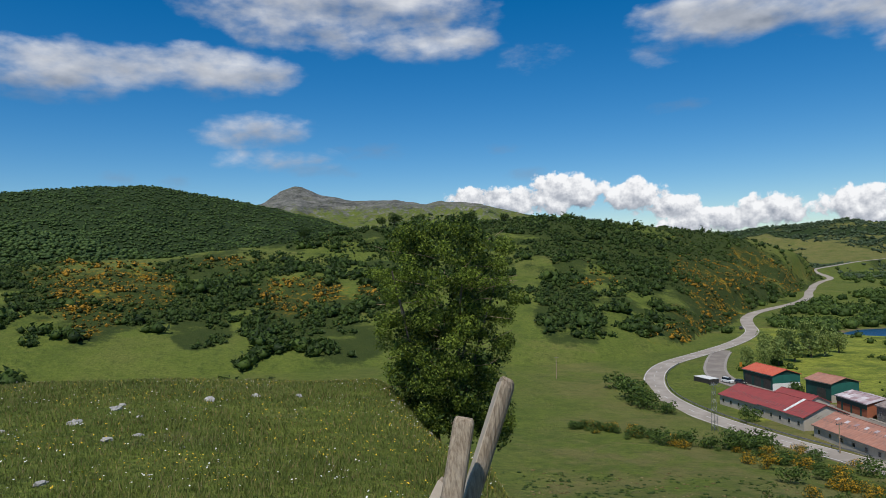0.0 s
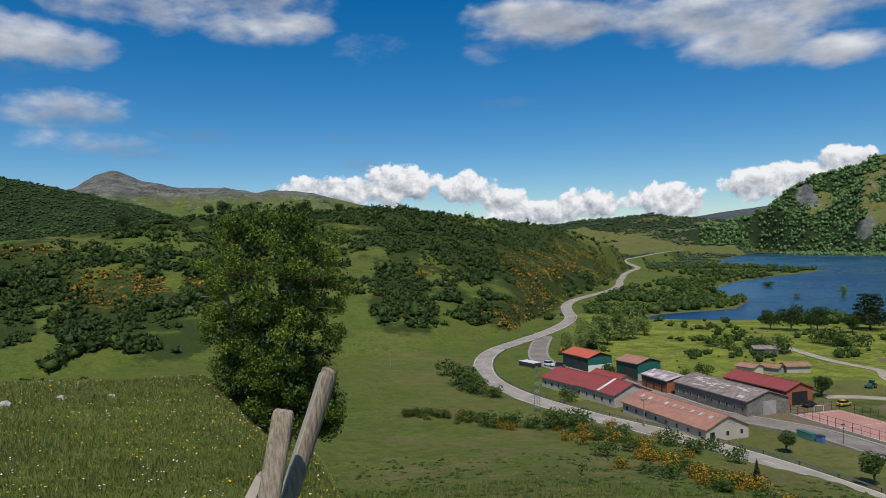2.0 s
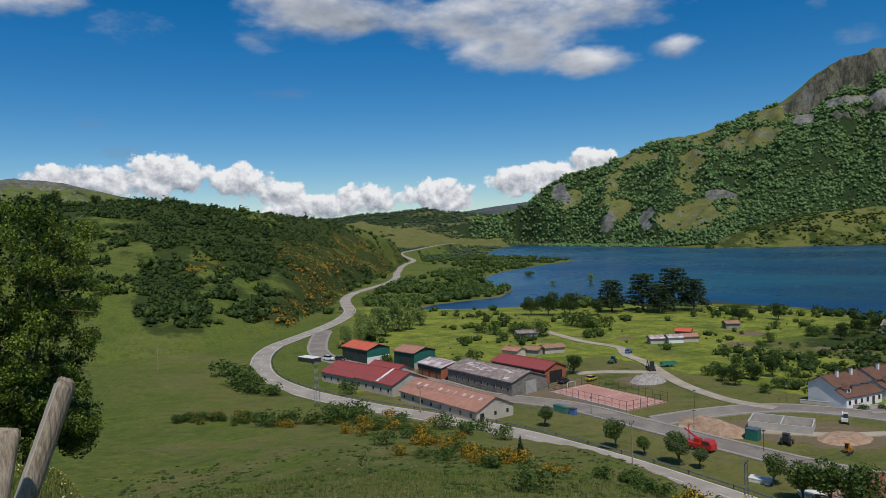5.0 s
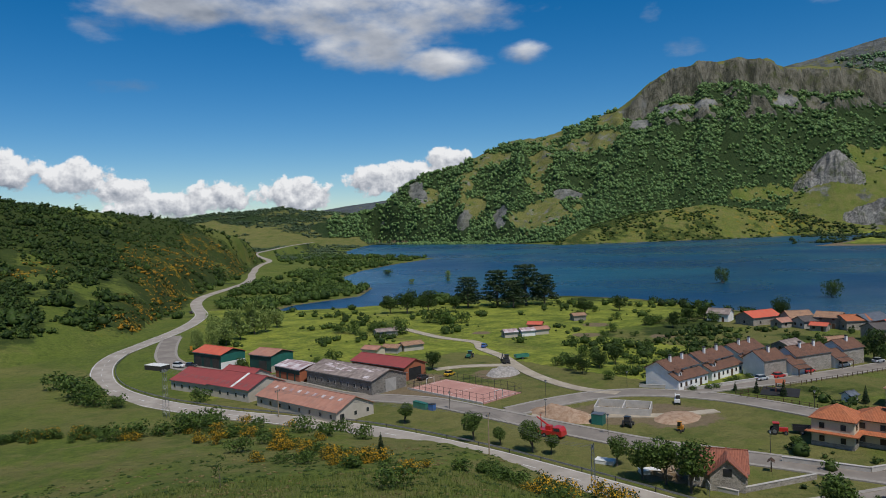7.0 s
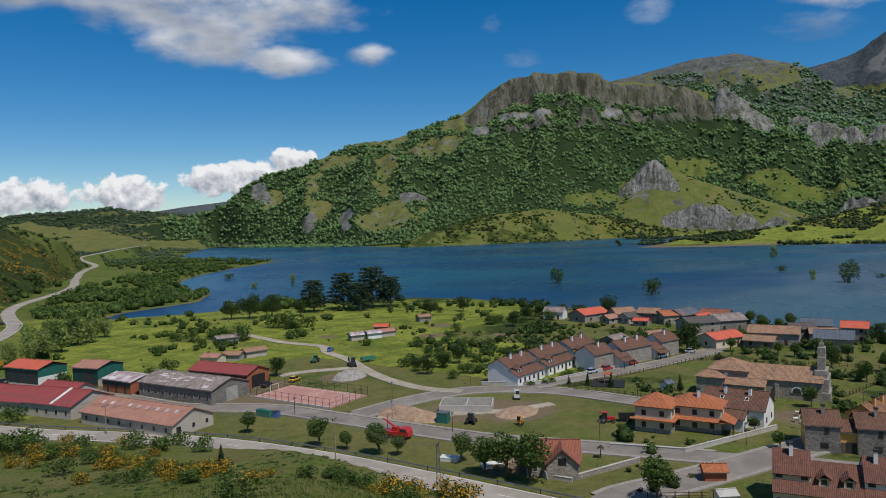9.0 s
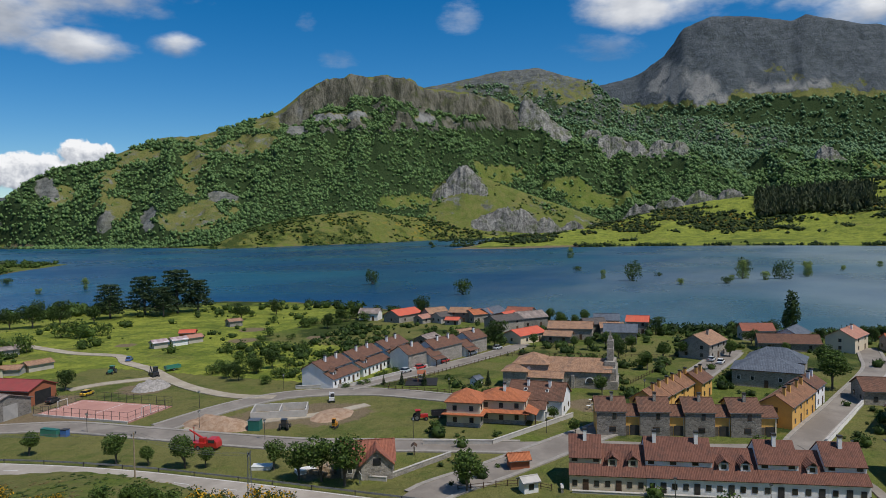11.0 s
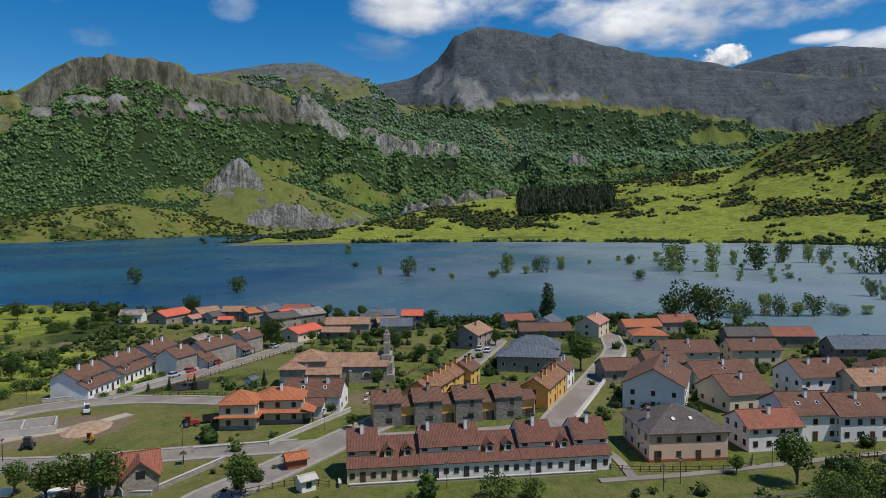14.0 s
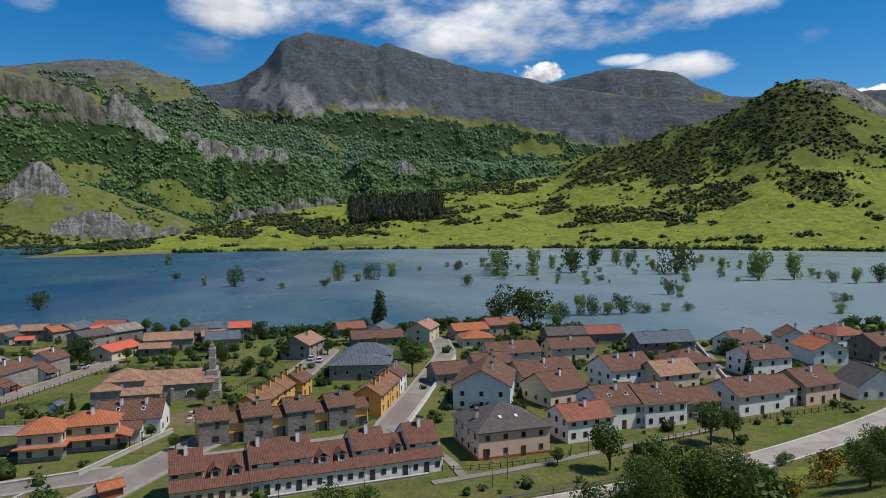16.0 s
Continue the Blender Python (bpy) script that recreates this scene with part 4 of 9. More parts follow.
# ---- plants ----
LEAF = {
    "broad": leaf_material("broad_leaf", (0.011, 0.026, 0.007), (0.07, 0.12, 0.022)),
    # forest and beech greens are lifted and blued to carry aerial haze
    "forest": leaf_material("forest_leaf", (0.078, 0.148, 0.05), (0.22, 0.34, 0.112)),
    "beech": leaf_material("hazed_beech_leaf", (0.095, 0.17, 0.085), (0.235, 0.36, 0.165)),
    "grove": leaf_material("grove_leaf", (0.03, 0.064, 0.018), (0.12, 0.19, 0.046)),
    "juniper": leaf_material("juniper_leaf", (0.012, 0.026, 0.009), (0.065, 0.1, 0.026)),
    "fresh": leaf_material("fresh_leaf", (0.018, 0.04, 0.009), (0.095, 0.15, 0.025)),
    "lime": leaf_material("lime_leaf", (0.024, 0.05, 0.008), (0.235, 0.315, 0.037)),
    "pale": leaf_material("pale_leaf", (0.11, 0.17, 0.04), (0.32, 0.38, 0.11)),
    "needle": leaf_material("needles", (0.016, 0.034, 0.013), (0.055, 0.085, 0.032)),
    "garden": leaf_material("garden_leaf", (0.022, 0.048, 0.011), (0.125, 0.195, 0.035)),
    # paler, greyer green: the haze of distance is in the leaf colour
    "distant": leaf_material("hazy_far_leaf", (0.045, 0.075, 0.04), (0.11, 0.155, 0.075)),
    "pine": leaf_material("pine_needles", (0.03, 0.042, 0.018), (0.08, 0.1, 0.045)),
    "gorse": leaf_material("broom_leaf", (0.03, 0.055, 0.012), (0.07, 0.1, 0.02), (0.54, 0.31, 0.015), 0.42, 0.15),
    "gorse_dim": leaf_material("fading_broom", (0.03, 0.05, 0.012), (0.08, 0.1, 0.02), (0.38, 0.21, 0.02), 0.5, 0.15),
    "blade": leaf_material("grass_blade", (0.085, 0.125, 0.02), (0.235, 0.27, 0.06), None, 0, 0.35),
}
BARK = stained("bark", (0.09, 0.075, 0.06), (0.16, 0.14, 0.115), 2.0, 0.95, 14, 0.03)


def mesh_from(name, verts, faces, material, smooth_it=False):
    """A mesh from numpy arrays of corners and equal-sided faces."""
    me = bpy.data.meshes.new(name)
    verts, faces = np.asarray(verts, np.float32), np.asarray(faces, np.int32)
    k = faces.shape[1]
    me.vertices.add(len(verts))
    me.vertices.foreach_set("co", verts.ravel())
    me.loops.add(faces.size)
    me.loops.foreach_set("vertex_index", faces.ravel())
    me.polygons.add(len(faces))
    me.polygons.foreach_set("loop_start", np.arange(0, faces.size, k, dtype=np.int32))
    if smooth_it:
        me.polygons.foreach_set("use_smooth", np.ones(len(faces), bool))
    me.update(calc_edges=True)
    me.materials.append(material)
    return me


def leaf_quads(rng, centres, out_dirs, size):
    """Small bent leaves round centres, each turned more or less outward."""
    n = len(centres)
    nrm = out_dirs + rng.normal(0, 0.7, (n, 3))
    nrm /= np.linalg.norm(nrm, axis=1, keepdims=True) + 1e-9
    u = np.cross(nrm, rng.normal(0, 1, (n, 3)))
    u /= np.linalg.norm(u, axis=1, keepdims=True) + 1e-9
    v = np.cross(nrm, u)
    s = size * rng.uniform(0.55, 1.35, (n, 1))
    p = np.stack([centres - u * s, centres + v * s * 0.6 + nrm * s * 0.15, centres + u * s, centres - v * s * 0.6 + nrm * s * 0.15], 1)
    return p.reshape(-1, 3), np.arange(4 * n).reshape(n, 4)


def crown_points(rng, blobs, n):
    """Points in the outer half of a set of blobs (centre, radii)."""
    w = np.array([b[1][0] * b[1][1] * b[1][2] for b in blobs]) ** 0.67
    pick = rng.choice(len(blobs), n, p=w / w.sum())
    c, rad = np.array([b[0] for b in blobs])[pick], np.array([b[1] for b in blobs])[pick]
    d = rng.normal(0, 1, (n, 3))
    d /= np.linalg.norm(d, axis=1, keepdims=True)
    return c + d * rad * rng.uniform(0.45, 1.0, (n, 1)) ** 0.6, d


def tapered(bm, a, b, r0, r1, sides=7):
    """A tapered limb from a to b."""
    a, b = Vector(a), Vector(b)
    q = (b - a).to_track_quat("Z", "Y")
    rings = []
    for p, r in ((a, r0), (b, r1)):
        rings.append([bm.verts.new(p + q @ Vector((r * math.cos(2 * math.pi * i / sides), r * math.sin(2 * math.pi * i / sides), 0))) for i in range(sides)])
    for i in range(sides):
        j = (i + 1) % sides
        bm.faces.new((rings[0][i], rings[0][j], rings[1][j], rings[1][i]))
    bm.faces.new(rings[1])


def part(name, bm, material, parent, label=""):
    """Links a bmesh as one mesh object under a thing or a part."""
    ob = mesh_object(name, bm, material)
    ob.parent = parent
    return tagged(ob, label)


def shape_of(kind, rng):
    """Blobs of a crown of unit height, with the height at which the trunk ends."""
    u = rng.uniform
    if kind == "street":
        return [((u(-.1, .1), u(-.1, .1), 0.64 + u(-.04, .04)), (0.3, 0.3, 0.33))] + [((u(-.2, .2), u(-.2, .2), u(.45, .85)), (0.16, 0.16, 0.14)) for _ in range(9)], 0.5
    if kind == "poplar":
        return [((u(-.04, .04), u(-.04, .04), z), (0.17 - 0.1 * abs(z - .45), 0.17 - 0.1 * abs(z - .45), 0.13)) for z in np.linspace(0.2, 0.9, 12)], 0.7
    if kind == "willow":
        return [((u(-.18, .18), u(-.18, .18), u(.2, .85)), (0.15, 0.15, 0.16)) for _ in range(16)], 0.6
    if kind == "cedar":
        return [((math.cos(a) * k, math.sin(a) * k, z), (0.17, 0.17, 0.035)) for z in np.linspace(0.2, 0.95, 9) for a in (z * 17, z * 17 + 2.1, z * 17 + 4.2) for k in [0.24 * (1.15 - z) + 0.04]], 0.9
    if kind == "conifer":
        return [((0, 0, z), (0.25 * (1.02 - z), 0.25 * (1.02 - z), 0.07)) for z in np.linspace(0.12, 0.97, 13)], 0.9
    if kind == "sapling":
        return [((u(-.22, .22), u(-.22, .22), u(.35, .95)), (0.1, 0.1, 0.1)) for _ in range(9)], 0.6
    if kind == "broad":
        return [((u(-.3, .3), u(-.3, .3), u(.3, .78)), (0.22, 0.22, 0.2)) for _ in range(14)], 0.5
    return [((u(-.4, .4), u(-.4, .4), u(.18, .7)), (0.3, 0.3, 0.26)) for _ in range(12)], 0.35


KINDS = {  # leaves, leaf size, material, category, label
    "leafy": (6500, 0.017, "garden", "tree", "broad bushy green tree branching low over the grass"),
    "street": (1900, 0.029, "garden", "tree", "round-crowned dark green tree on a short bare trunk"),
    "broad": (2200, 0.03, "broad", "tree", "broad bushy green tree branching low over the grass"),
    "bush": (620, 0.056, "garden", "bush", "dense green shrub growing from the grass"),
    "willow": (1500, 0.03, "pale", "tree", "pale green willow with a loose drooping crown"),
    "poplar": (1200, 0.03, "broad", "tree", "tall narrow dark green poplar by the water"),
    "cedar": (2200, 0.03, "needle", "tree", "dark layered cedar with flat spreading branches"),
    "conifer": (1100, 0.03, "needle", "tree", "small dark conical evergreen tree"),
    "gorse": (900, 0.045, "gorse", "bush", "yellow-flowering broom bush on the slope"),
    "sapling": (260, 0.026, "fresh", "tree", "thin sparse young tree on the meadow slope"),
    "flooded": (900, 0.034, "pale", "tree", "light green willow standing flooded in the lake"),
    "flooded_dark": (900, 0.034, "fresh", "tree", "green tree standing flooded in the lake water"),
}


def plant(kind, variant):
    rng = np.random.default_rng(100 * (sorted(KINDS).index(kind) + 1) + variant)
    n, size, leaf, cat, label = KINDS[kind]
    blobs, top = shape_of({"flooded": "willow", "flooded_dark": "broad", "leafy": "broad"}.get(kind, kind), rng)
    root = new({"bush": "bush", "gorse": "broom_bush"}.get(kind, {"cedar": "cedar_tree", "poplar": "poplar_tree", "willow": "willow_tree", "conifer": "evergreen_tree"}.get(kind, "tree")))
    tagged(root, label, cat)
    pts, dirs = crown_points(rng, blobs, n)
    pts[:, 2] = np.maximum(pts[:, 2], 0.01)
    v, f = leaf_quads(rng, pts, dirs, size)
    crown = new("crown", mesh_from("crown", v, f, LEAF[leaf]))
    crown.parent = root
    bm = bmesh.new()
    thick = 0.012 if kind in ("bush", "gorse", "sapling") else 0.026
    tapered(bm, (0, 0, -0.06), (0.01, 0, top * 0.6), thick, thick * 0.75)
    for i in range(5):
        c = blobs[i % len(blobs)][0]
        tapered(bm, (0, 0, top * (0.25 + 0.08 * i)), tuple(np.array(c) * (0.9, 0.9, 0.95)), thick * 0.55, thick * 0.2, 5)
    part("trunk", bm, BARK, root)
    return root


PROTO = {}


def grow(kind, x, y, height, wide=1.0, z=None, group="", label=""):
    """One plant of a kind, copied from its first of that variant."""
    rnd = random.Random(int(x * 131 + y * 17))
    variant = rnd.randrange(3)
    m = Matrix.Translation((x, y, (ground_z(x, y) if z is None else z) - 0.05)) @ Matrix.Rotation(rnd.uniform(0, 6.28), 4, "Z") @ Matrix.Diagonal((height * wide, height * wide, height, 1))
    key = (kind, variant)
    if key not in PROTO:
        PROTO[key] = plant(kind, variant)
        PROTO[key].matrix_basis = m
        ob = PROTO[key]
    else:
        src = PROTO[key]
        keep = src.matrix_basis.copy()
        src.matrix_basis = Matrix.Identity(4)
        ob = copy_thing(src, m)
        src.matrix_basis = keep
    return tagged(ob, label, group=group)


TREES = {
    "cedar": [(275.4, 285.3, 17.6), (292.0, 278.6, 20.5), (304.6, 268.5, 23.1), (290.3, 265.0, 15.5), (313, 262, 17)],
    "broad": [(241.5, 297.6, 14.0), (252.8, 293.4, 12.3), (236.5, 305.9, 10.7), (260.6, 280.2, 9.1), (174.4, 131.9, 5.8), (184.3, 132.8, 5.3), (192.6, 132.6, 6.5), (176.1, 137.5, 4.6),
              (290.2, 216.8, 9.0), (310.8, 210.6, 8.3), (273.1, 158.8, 7.2), (292.0, 162.8, 7.0), (305.2, 161.7, 6.7), (149.8, 172.6, 6.5), (244.7, 74.2, 11.0), (292.0, 22.1, 7.9), (338.0, 140.5, 9.9),
              (297.3, -6.3, 4.6), (205.4, -128.2, 8.8)],
    "leafy": [(91, -47, 10.5), (92.3, -52.8, 10.3), (91.6, -57.6, 9.7), (86.8, -43.4, 8.3), (86.9, -76.5, 7.2), (91.5, -83.0, 8.4)],
    "willow": [(152.1, 297.7, 15.9), (140.1, 287.3, 14.2), (129.3, 278.0, 12.8), (158.9, 299.8, 13.1), (122.0, 273.8, 10.9), (115.6, 274.2, 9.4), (169.9, 309.1, 10.9), (147, 310, 13), (134, 300, 12), (165, 325, 10)],
    "bush": [(179.4, 258.9, 6.5), (177.3, 267.7, 5.6), (174.1, 245.2, 4.3), (189.1, 256.6, 5.5), (192.3, 240.6, 8.3), (188.9, 245.0, 5.4), (222.5, 258.2, 7.0), (224.3, 249.2, 9.1), (231.5, 245.3, 6.4), (179.1, 145.4, 4.0),
             (182.7, 121.5, 4.1), (172.6, 121.6, 3.3), (275.2, 170.9, 5.4), (248.6, 171.6, 4.7), (137.7, 211.4, 5.2), (128.1, 207.2, 3.8), (137.4, 187.9, 3.7), (141.7, 168.8, 3.5), (80.4, 190.4, 5.0), (104.4, -68.5, 5.6),
             (247.4, -67.6, 4.0), (231.2, -128.0, 3.4), (115, -2.8, 4.7), (115, -7.5, 3.8)],
    "street": [(104.1, 130.4, 4.5), (105.4, 108.8, 5.8), (108, 94.5, 5.9), (109.4, 90.8, 3.8), (107.0, 102.4, 3.5), (112.1, 77.3, 5.1), (109.1, 70.0, 6.4), (109.1, 60.7, 8.3), (109.8, 65.7, 7.4), (141.8, 56.7, 2.9),
               (112.9, 39.4, 6.7), (186.4, 27.5, 4.8), (220.9, 19.2, 5.3), (237.2, 15.9, 5.6), (244.5, 10.1, 5.4), (250.4, 26.7, 5.2), (251.7, 32.5, 5.6), (255.4, 36.5, 5.3), (250.3, 41.8, 4.4), (251.7, 47.0, 4.1),
               (251.7, 61.7, 4.5), (248.8, -4.3, 5.0), (208.9, -28.4, 9.4), (233.4, -29.4, 7.1), (159.3, 34.3, 3.1), (150.4, 27.8, 3.2), (121.9, -52.9, 8.0), (131.6, -78.9, 7.9), (133.1, -84.9, 5.8), (126.2, -44.4, 3.1)],
    "conifer": [(182.8, 82.8, 3.8), (183.7, 76.3, 4.3), (181.8, 88.0, 2.7), (188.3, 59.0, 4.6), (182.5, -120.7, 8.4), (64.7, 87.0, 4.1)],
    "poplar": [(319.0, -29.0, 16.8), (325, -27, 9)],
    "sapling": [(37.1, 82.8, 3.8)],
}
SLOPE_BUSHES = [(53.4, 112.0, 2.6), (74.4, 125.3, 3.0), (73.5, 117.3, 3.1), (88.3, 133.1, 3.2), (77.3, 109.4, 2.6), (70.9, 138.1, 2.4), (65.0, 147.1, 3.8), (62.0, 150.5, 4.0), (54.3, 92.4, 2.0), (49.8, 64.7, 2.8),
                (56.4, 82.6, 2.1), (53.1, 96.2, 1.6), (45.9, 152.7, 3.2), (50.1, 152.1, 3.5), (55.1, 149.8, 2.8), (59.1, 147.7, 4.0), (63.7, 144.3, 3.3), (43.1, 161.8, 2.6), (55.2, 216.2, 6.3), (55.1, 205.3, 5.1),
                (56.0, 198.8, 4.4), (56.6, 233.4, 5.0), (58.9, 192.7, 3.5), (92.4, -60.2, 6.0), (93.1, -64.5, 4.4), (92.8, -55.8, 5.1), (96.2, -39.7, 3.7), (95.4, -43.9, 3.3)]
BROOMS = [(92, 3, 4.2), (91, 6, 3.2), (72.6, 61.0, 3.4), (77.7, 61.1, 3.2), (83.5, 59.5, 4.1), (90.4, 61.3, 4.0), (54.6, 131.1, 2.7), (55.4, 124.8, 3.2), (50.8, 100.9, 2.2), (60.9, 94.6, 2.7),
          (61.5, 86.5, 2.7), (56.8, 71.4, 2.5), (70.2, 113.0, 2.0), (71.3, 145.5, 2.5), (76.4, 134.5, 2.0), (92.8, -67.9, 3.4), (101.2, -81.5, 4.8), (95.0, -74.7, 3.6), (94.8, -50.1, 1.8), (94, 1, 2.8)]
WIDE = {"bush": 1.0, "broad": 1.0, "street": 1.1, "cedar": 1.25}
for kind, rows in TREES.items():
    for x, y, h in rows:
        grow(kind, x, y, h * (1.15 if kind == "street" else 1.0), WIDE.get(kind, 1.0), group={"street": "trees along the streets", "cedar": "cedars by the lake", "willow": "willows by the road"}.get(kind, ""))
for x, y, h in SLOPE_BUSHES:
    grow("bush", x, y, h * 1.25, 1.2, group="shrubs along the slope", label="dense green shrub on the grassy slope above the road")
for x, y, h in BROOMS:
    grow("gorse", x, y, h, 1.1, group="broom bushes")
rnd = random.Random(5)
for i in range(135):     # the hedge between the lower meadow and the road
    k = rnd.random()
    line = [(30, 172), (44, 160), (60, 142), (66, 122), (60, 98), (60, 82), (76, 58), (88, 40), (92, 10), (93, -20)]
    j = rnd.randrange(len(line) - 1)
    x, y = (line[j][q] + (line[j + 1][q] - line[j][q]) * k + rnd.uniform(-3.5, 3.5) for q in (0, 1))
    grow("gorse" if rnd.random() < 0.33 else "bush", x, y, rnd.uniform(1.1, 2.6), 1.3, group="shrubs along the slope")
for x, y, h in ((197, 149, 4.6), (215, 149, 4.2), (185, 134, 4.4), (197, 129, 4.0), (229, 143, 3.2), (214, 166, 4.4), (235, 167, 3.4), (243, 158, 2.8), (184, 145, 4.6), (181, 123, 3.6), (214, 128, 2.6), (275, 209, 4.8), (299, 218, 4.4), (215, 148, 5.4), (282, 193, 4.0), (273, 170, 4.6), (280, 171, 5.2), (300, 154, 5.4), (310, 167, 5.2), (296, 163, 4.4), (285, 161, 4.0)):
    grow("bush", x, y, h, 1.1, group="bushes on the valley meadow", label="dense green shrub on the valley meadow")
for i in range(16):     # front gardens of the white row
    grow("bush", 176 + 3.1 * i + rnd.uniform(-1, 1), 95.5 - 0.45 * i + rnd.uniform(-1.2, 1.2), rnd.uniform(0.8, 1.9), 1.2, group="front garden hedge", label="clipped dark green hedge shrub in a front garden")
LAKE_TREES = [(424, 464, 10.0), (448, 582, 7.0), (385, 467, 4.8), (435, 153, 12.7), (569, -11, 4.4), (553, 59, 16.1), (861, 164, 13.9), (649, 118, 5.7), (570, 83, 8.1), (492, 246, 12.9), (581, -19, 14.3),
              (583, -46, 16.0), (607, -66, 10.1), (539, -7, 5.8), (527, 23, 5.0), (598, 43, 3.8), (673, -99, 5.0), (511, -110, 9.8), (592, -154, 21.7), (669, -134, 8.9), (707, -169, 11.4), (618, -161, 24.9),
              (587, -185, 23.7), (604, -225, 26.9), (662, -227, 13.9), (691, -283, 22.4), (686, -304, 20.1), (562, -303, 32.2), (607, -304, 11.9), (682, -317, 16.7), (593, -365, 12.7)]
LAKE_TREES_NEAR = [(412, -217, 11.5), (397, -217, 8.5), (336, -136, 10.9), (337, -130, 11.5), (329, -118, 9.1), (329, -114, 8.0), (334, -151, 11.4), (335, -144, 7.1), (338, -164, 6.1), (340, -178, 5.0), (339, -189, 4.5),
                   (491, -195, 5.6), (524, -219, 5.1), (487, -330, 25.0), (683, -140, 9.8), (625, -67, 12.0), (622, -20, 14.8), (572, -34, 7.3), (517, -352, 20.8), (486, -359, 23.2), (457, -368, 9.8),
                   (445, -378, 12.8), (448, -399, 16.2), (310, -255, 5.6), (350, -289, 6.3), (698, -405, 9.6)]
for i, (x, y, h) in enumerate(LAKE_TREES + LAKE_TREES_NEAR):
    grow("flooded_dark" if i % 2 else "flooded", x, y, h * 1.25, 0.8 if h > 8 else 1.4, z=-0.22 * h, group="flooded trees in the lake")
for i in range(60):     # low willow scrub in the flooded shallows
    x, y = rnd.uniform(480, 760), rnd.uniform(-430, -120)
    grow("flooded", x, y, rnd.uniform(3, 8), 1.5, z=-0.4, group="flooded trees in the lake")
for x, y, h in ((300.1, -86.2, 20.6), (299.3, -94.5, 19.4), (302.1, -79.8, 17.5)):
    grow("flooded_dark", x, y, h, 1.0, z=0.2, label="tall loose green tree on the lake's edge", group="tall trees on the shore")

# joined far vegetation: clumps of leaves too many to count


def clump(rng, core, flaps, leaf=0.3):
    """A ragged ball of unit radius: a jittered core and loose flaps of leaves."""
    if core:
        bm = bmesh.new()
        bmesh.ops.create_icosphere(bm, subdivisions=core, radius=0.82)
        v = np.array([q.co[:] for q in bm.verts])
        f = np.array([[q.index for q in t.verts] for t in bm.faces])
        bm.free()
    else:
        v = 0.9 * np.array([(0, 0, 1), (1, 0, 0), (0.3, 0.95, 0), (-0.8, 0.6, 0), (-0.8, -0.6, 0), (0.3, -0.95, 0), (0, 0, -0.9)])
        f = np.array([(0, 1 + i, 1 + (i + 1) % 5) for i in range(5)] + [(6, 1 + (i + 1) % 5, 1 + i) for i in range(5)])
    v = v * rng.uniform(0.72, 1.2, (len(v), 1))
    c = rng.normal(0, 1, (flaps, 3))
    c /= np.linalg.norm(c, axis=1, keepdims=True)
    c[:, 2] = np.abs(c[:, 2]) * 0.9
    tri = c[:, None] * rng.uniform(0.75, 1.12, (flaps, 1, 1)) + rng.normal(0, leaf, (flaps, 3, 3))
    return np.concatenate([v, tri.reshape(-1, 3)]), np.concatenate([f, len(v) + np.arange(3 * flaps).reshape(-1, 3)])


def scatter_clumps(name, label, pos, radius, material, core=1, flaps=12, tall=1.0, seed=1, leaf=0.3):
    rng = np.random.default_rng(seed)
    verts, faces, base = [], [], 0
    variants = [clump(rng, core, flaps, leaf) for _ in range(6)]
    pick = rng.integers(0, 6, len(pos))
    for i, (cv, cf) in enumerate(variants):
        p, s = pos[pick == i], radius[pick == i]
        a = rng.uniform(0, 6.28, len(p))
        ca, sa = np.cos(a)[:, None], np.sin(a)[:, None]
        x = (cv[None, :, 0] * ca - cv[None, :, 1] * sa) * s[:, None] + p[:, None, 0]
        y = (cv[None, :, 0] * sa + cv[None, :, 1] * ca) * s[:, None] + p[:, None, 1]
        z = (cv[None, :, 2] * tall + 0.55 * tall) * s[:, None] + p[:, None, 2]
        verts.append(np.stack([x, y, z], -1).reshape(-1, 3))
        faces.append((cf[None] + (np.arange(len(p)) * len(cv))[:, None, None] + base).reshape(-1, 3))
        base += len(p) * len(cv)
    ob = new(name, mesh_from(name, np.concatenate(verts), np.concatenate(faces), material))
    return tagged(ob, label, "vegetation", kind="stuff")


def sow(n, az0, az1, r0, r1, seed, power=1.0):
    """Random places on the land between two bearings and distances."""
    rng = np.random.default_rng(seed)
    az = rng.uniform(az0, az1, n)
    r = r0 * (r1 / r0) ** (rng.uniform(0, 1, n) ** power)
    x, y = r * np.sin(np.radians(az)), r * np.cos(np.radians(az))
    z, which, azd, rr, sd = terrain(x, y, True)
    zo = terrain(x * 1.004, y * 1.004)
    slope = np.abs(zo - z) / (r * 0.004)
    cov = land_cover(x, y, z, which, azd, rr, sd, slope)
    fine = fbm(x / 35, y / 35, 77, 4)
    return np.stack([x, y, z], 1), which, azd, rr, sd, cov, fine, rng, slope


road_line = np.array([(v.x, v.y) for v in curve(MAIN_ROAD, 8.0)])


def off_road(p, gap=9.0):
    return np.min(np.hypot(p[:, None, 0] - road_line[None, :, 0], p[:, None, 1] - road_line[None, :, 1]), 1) > gap


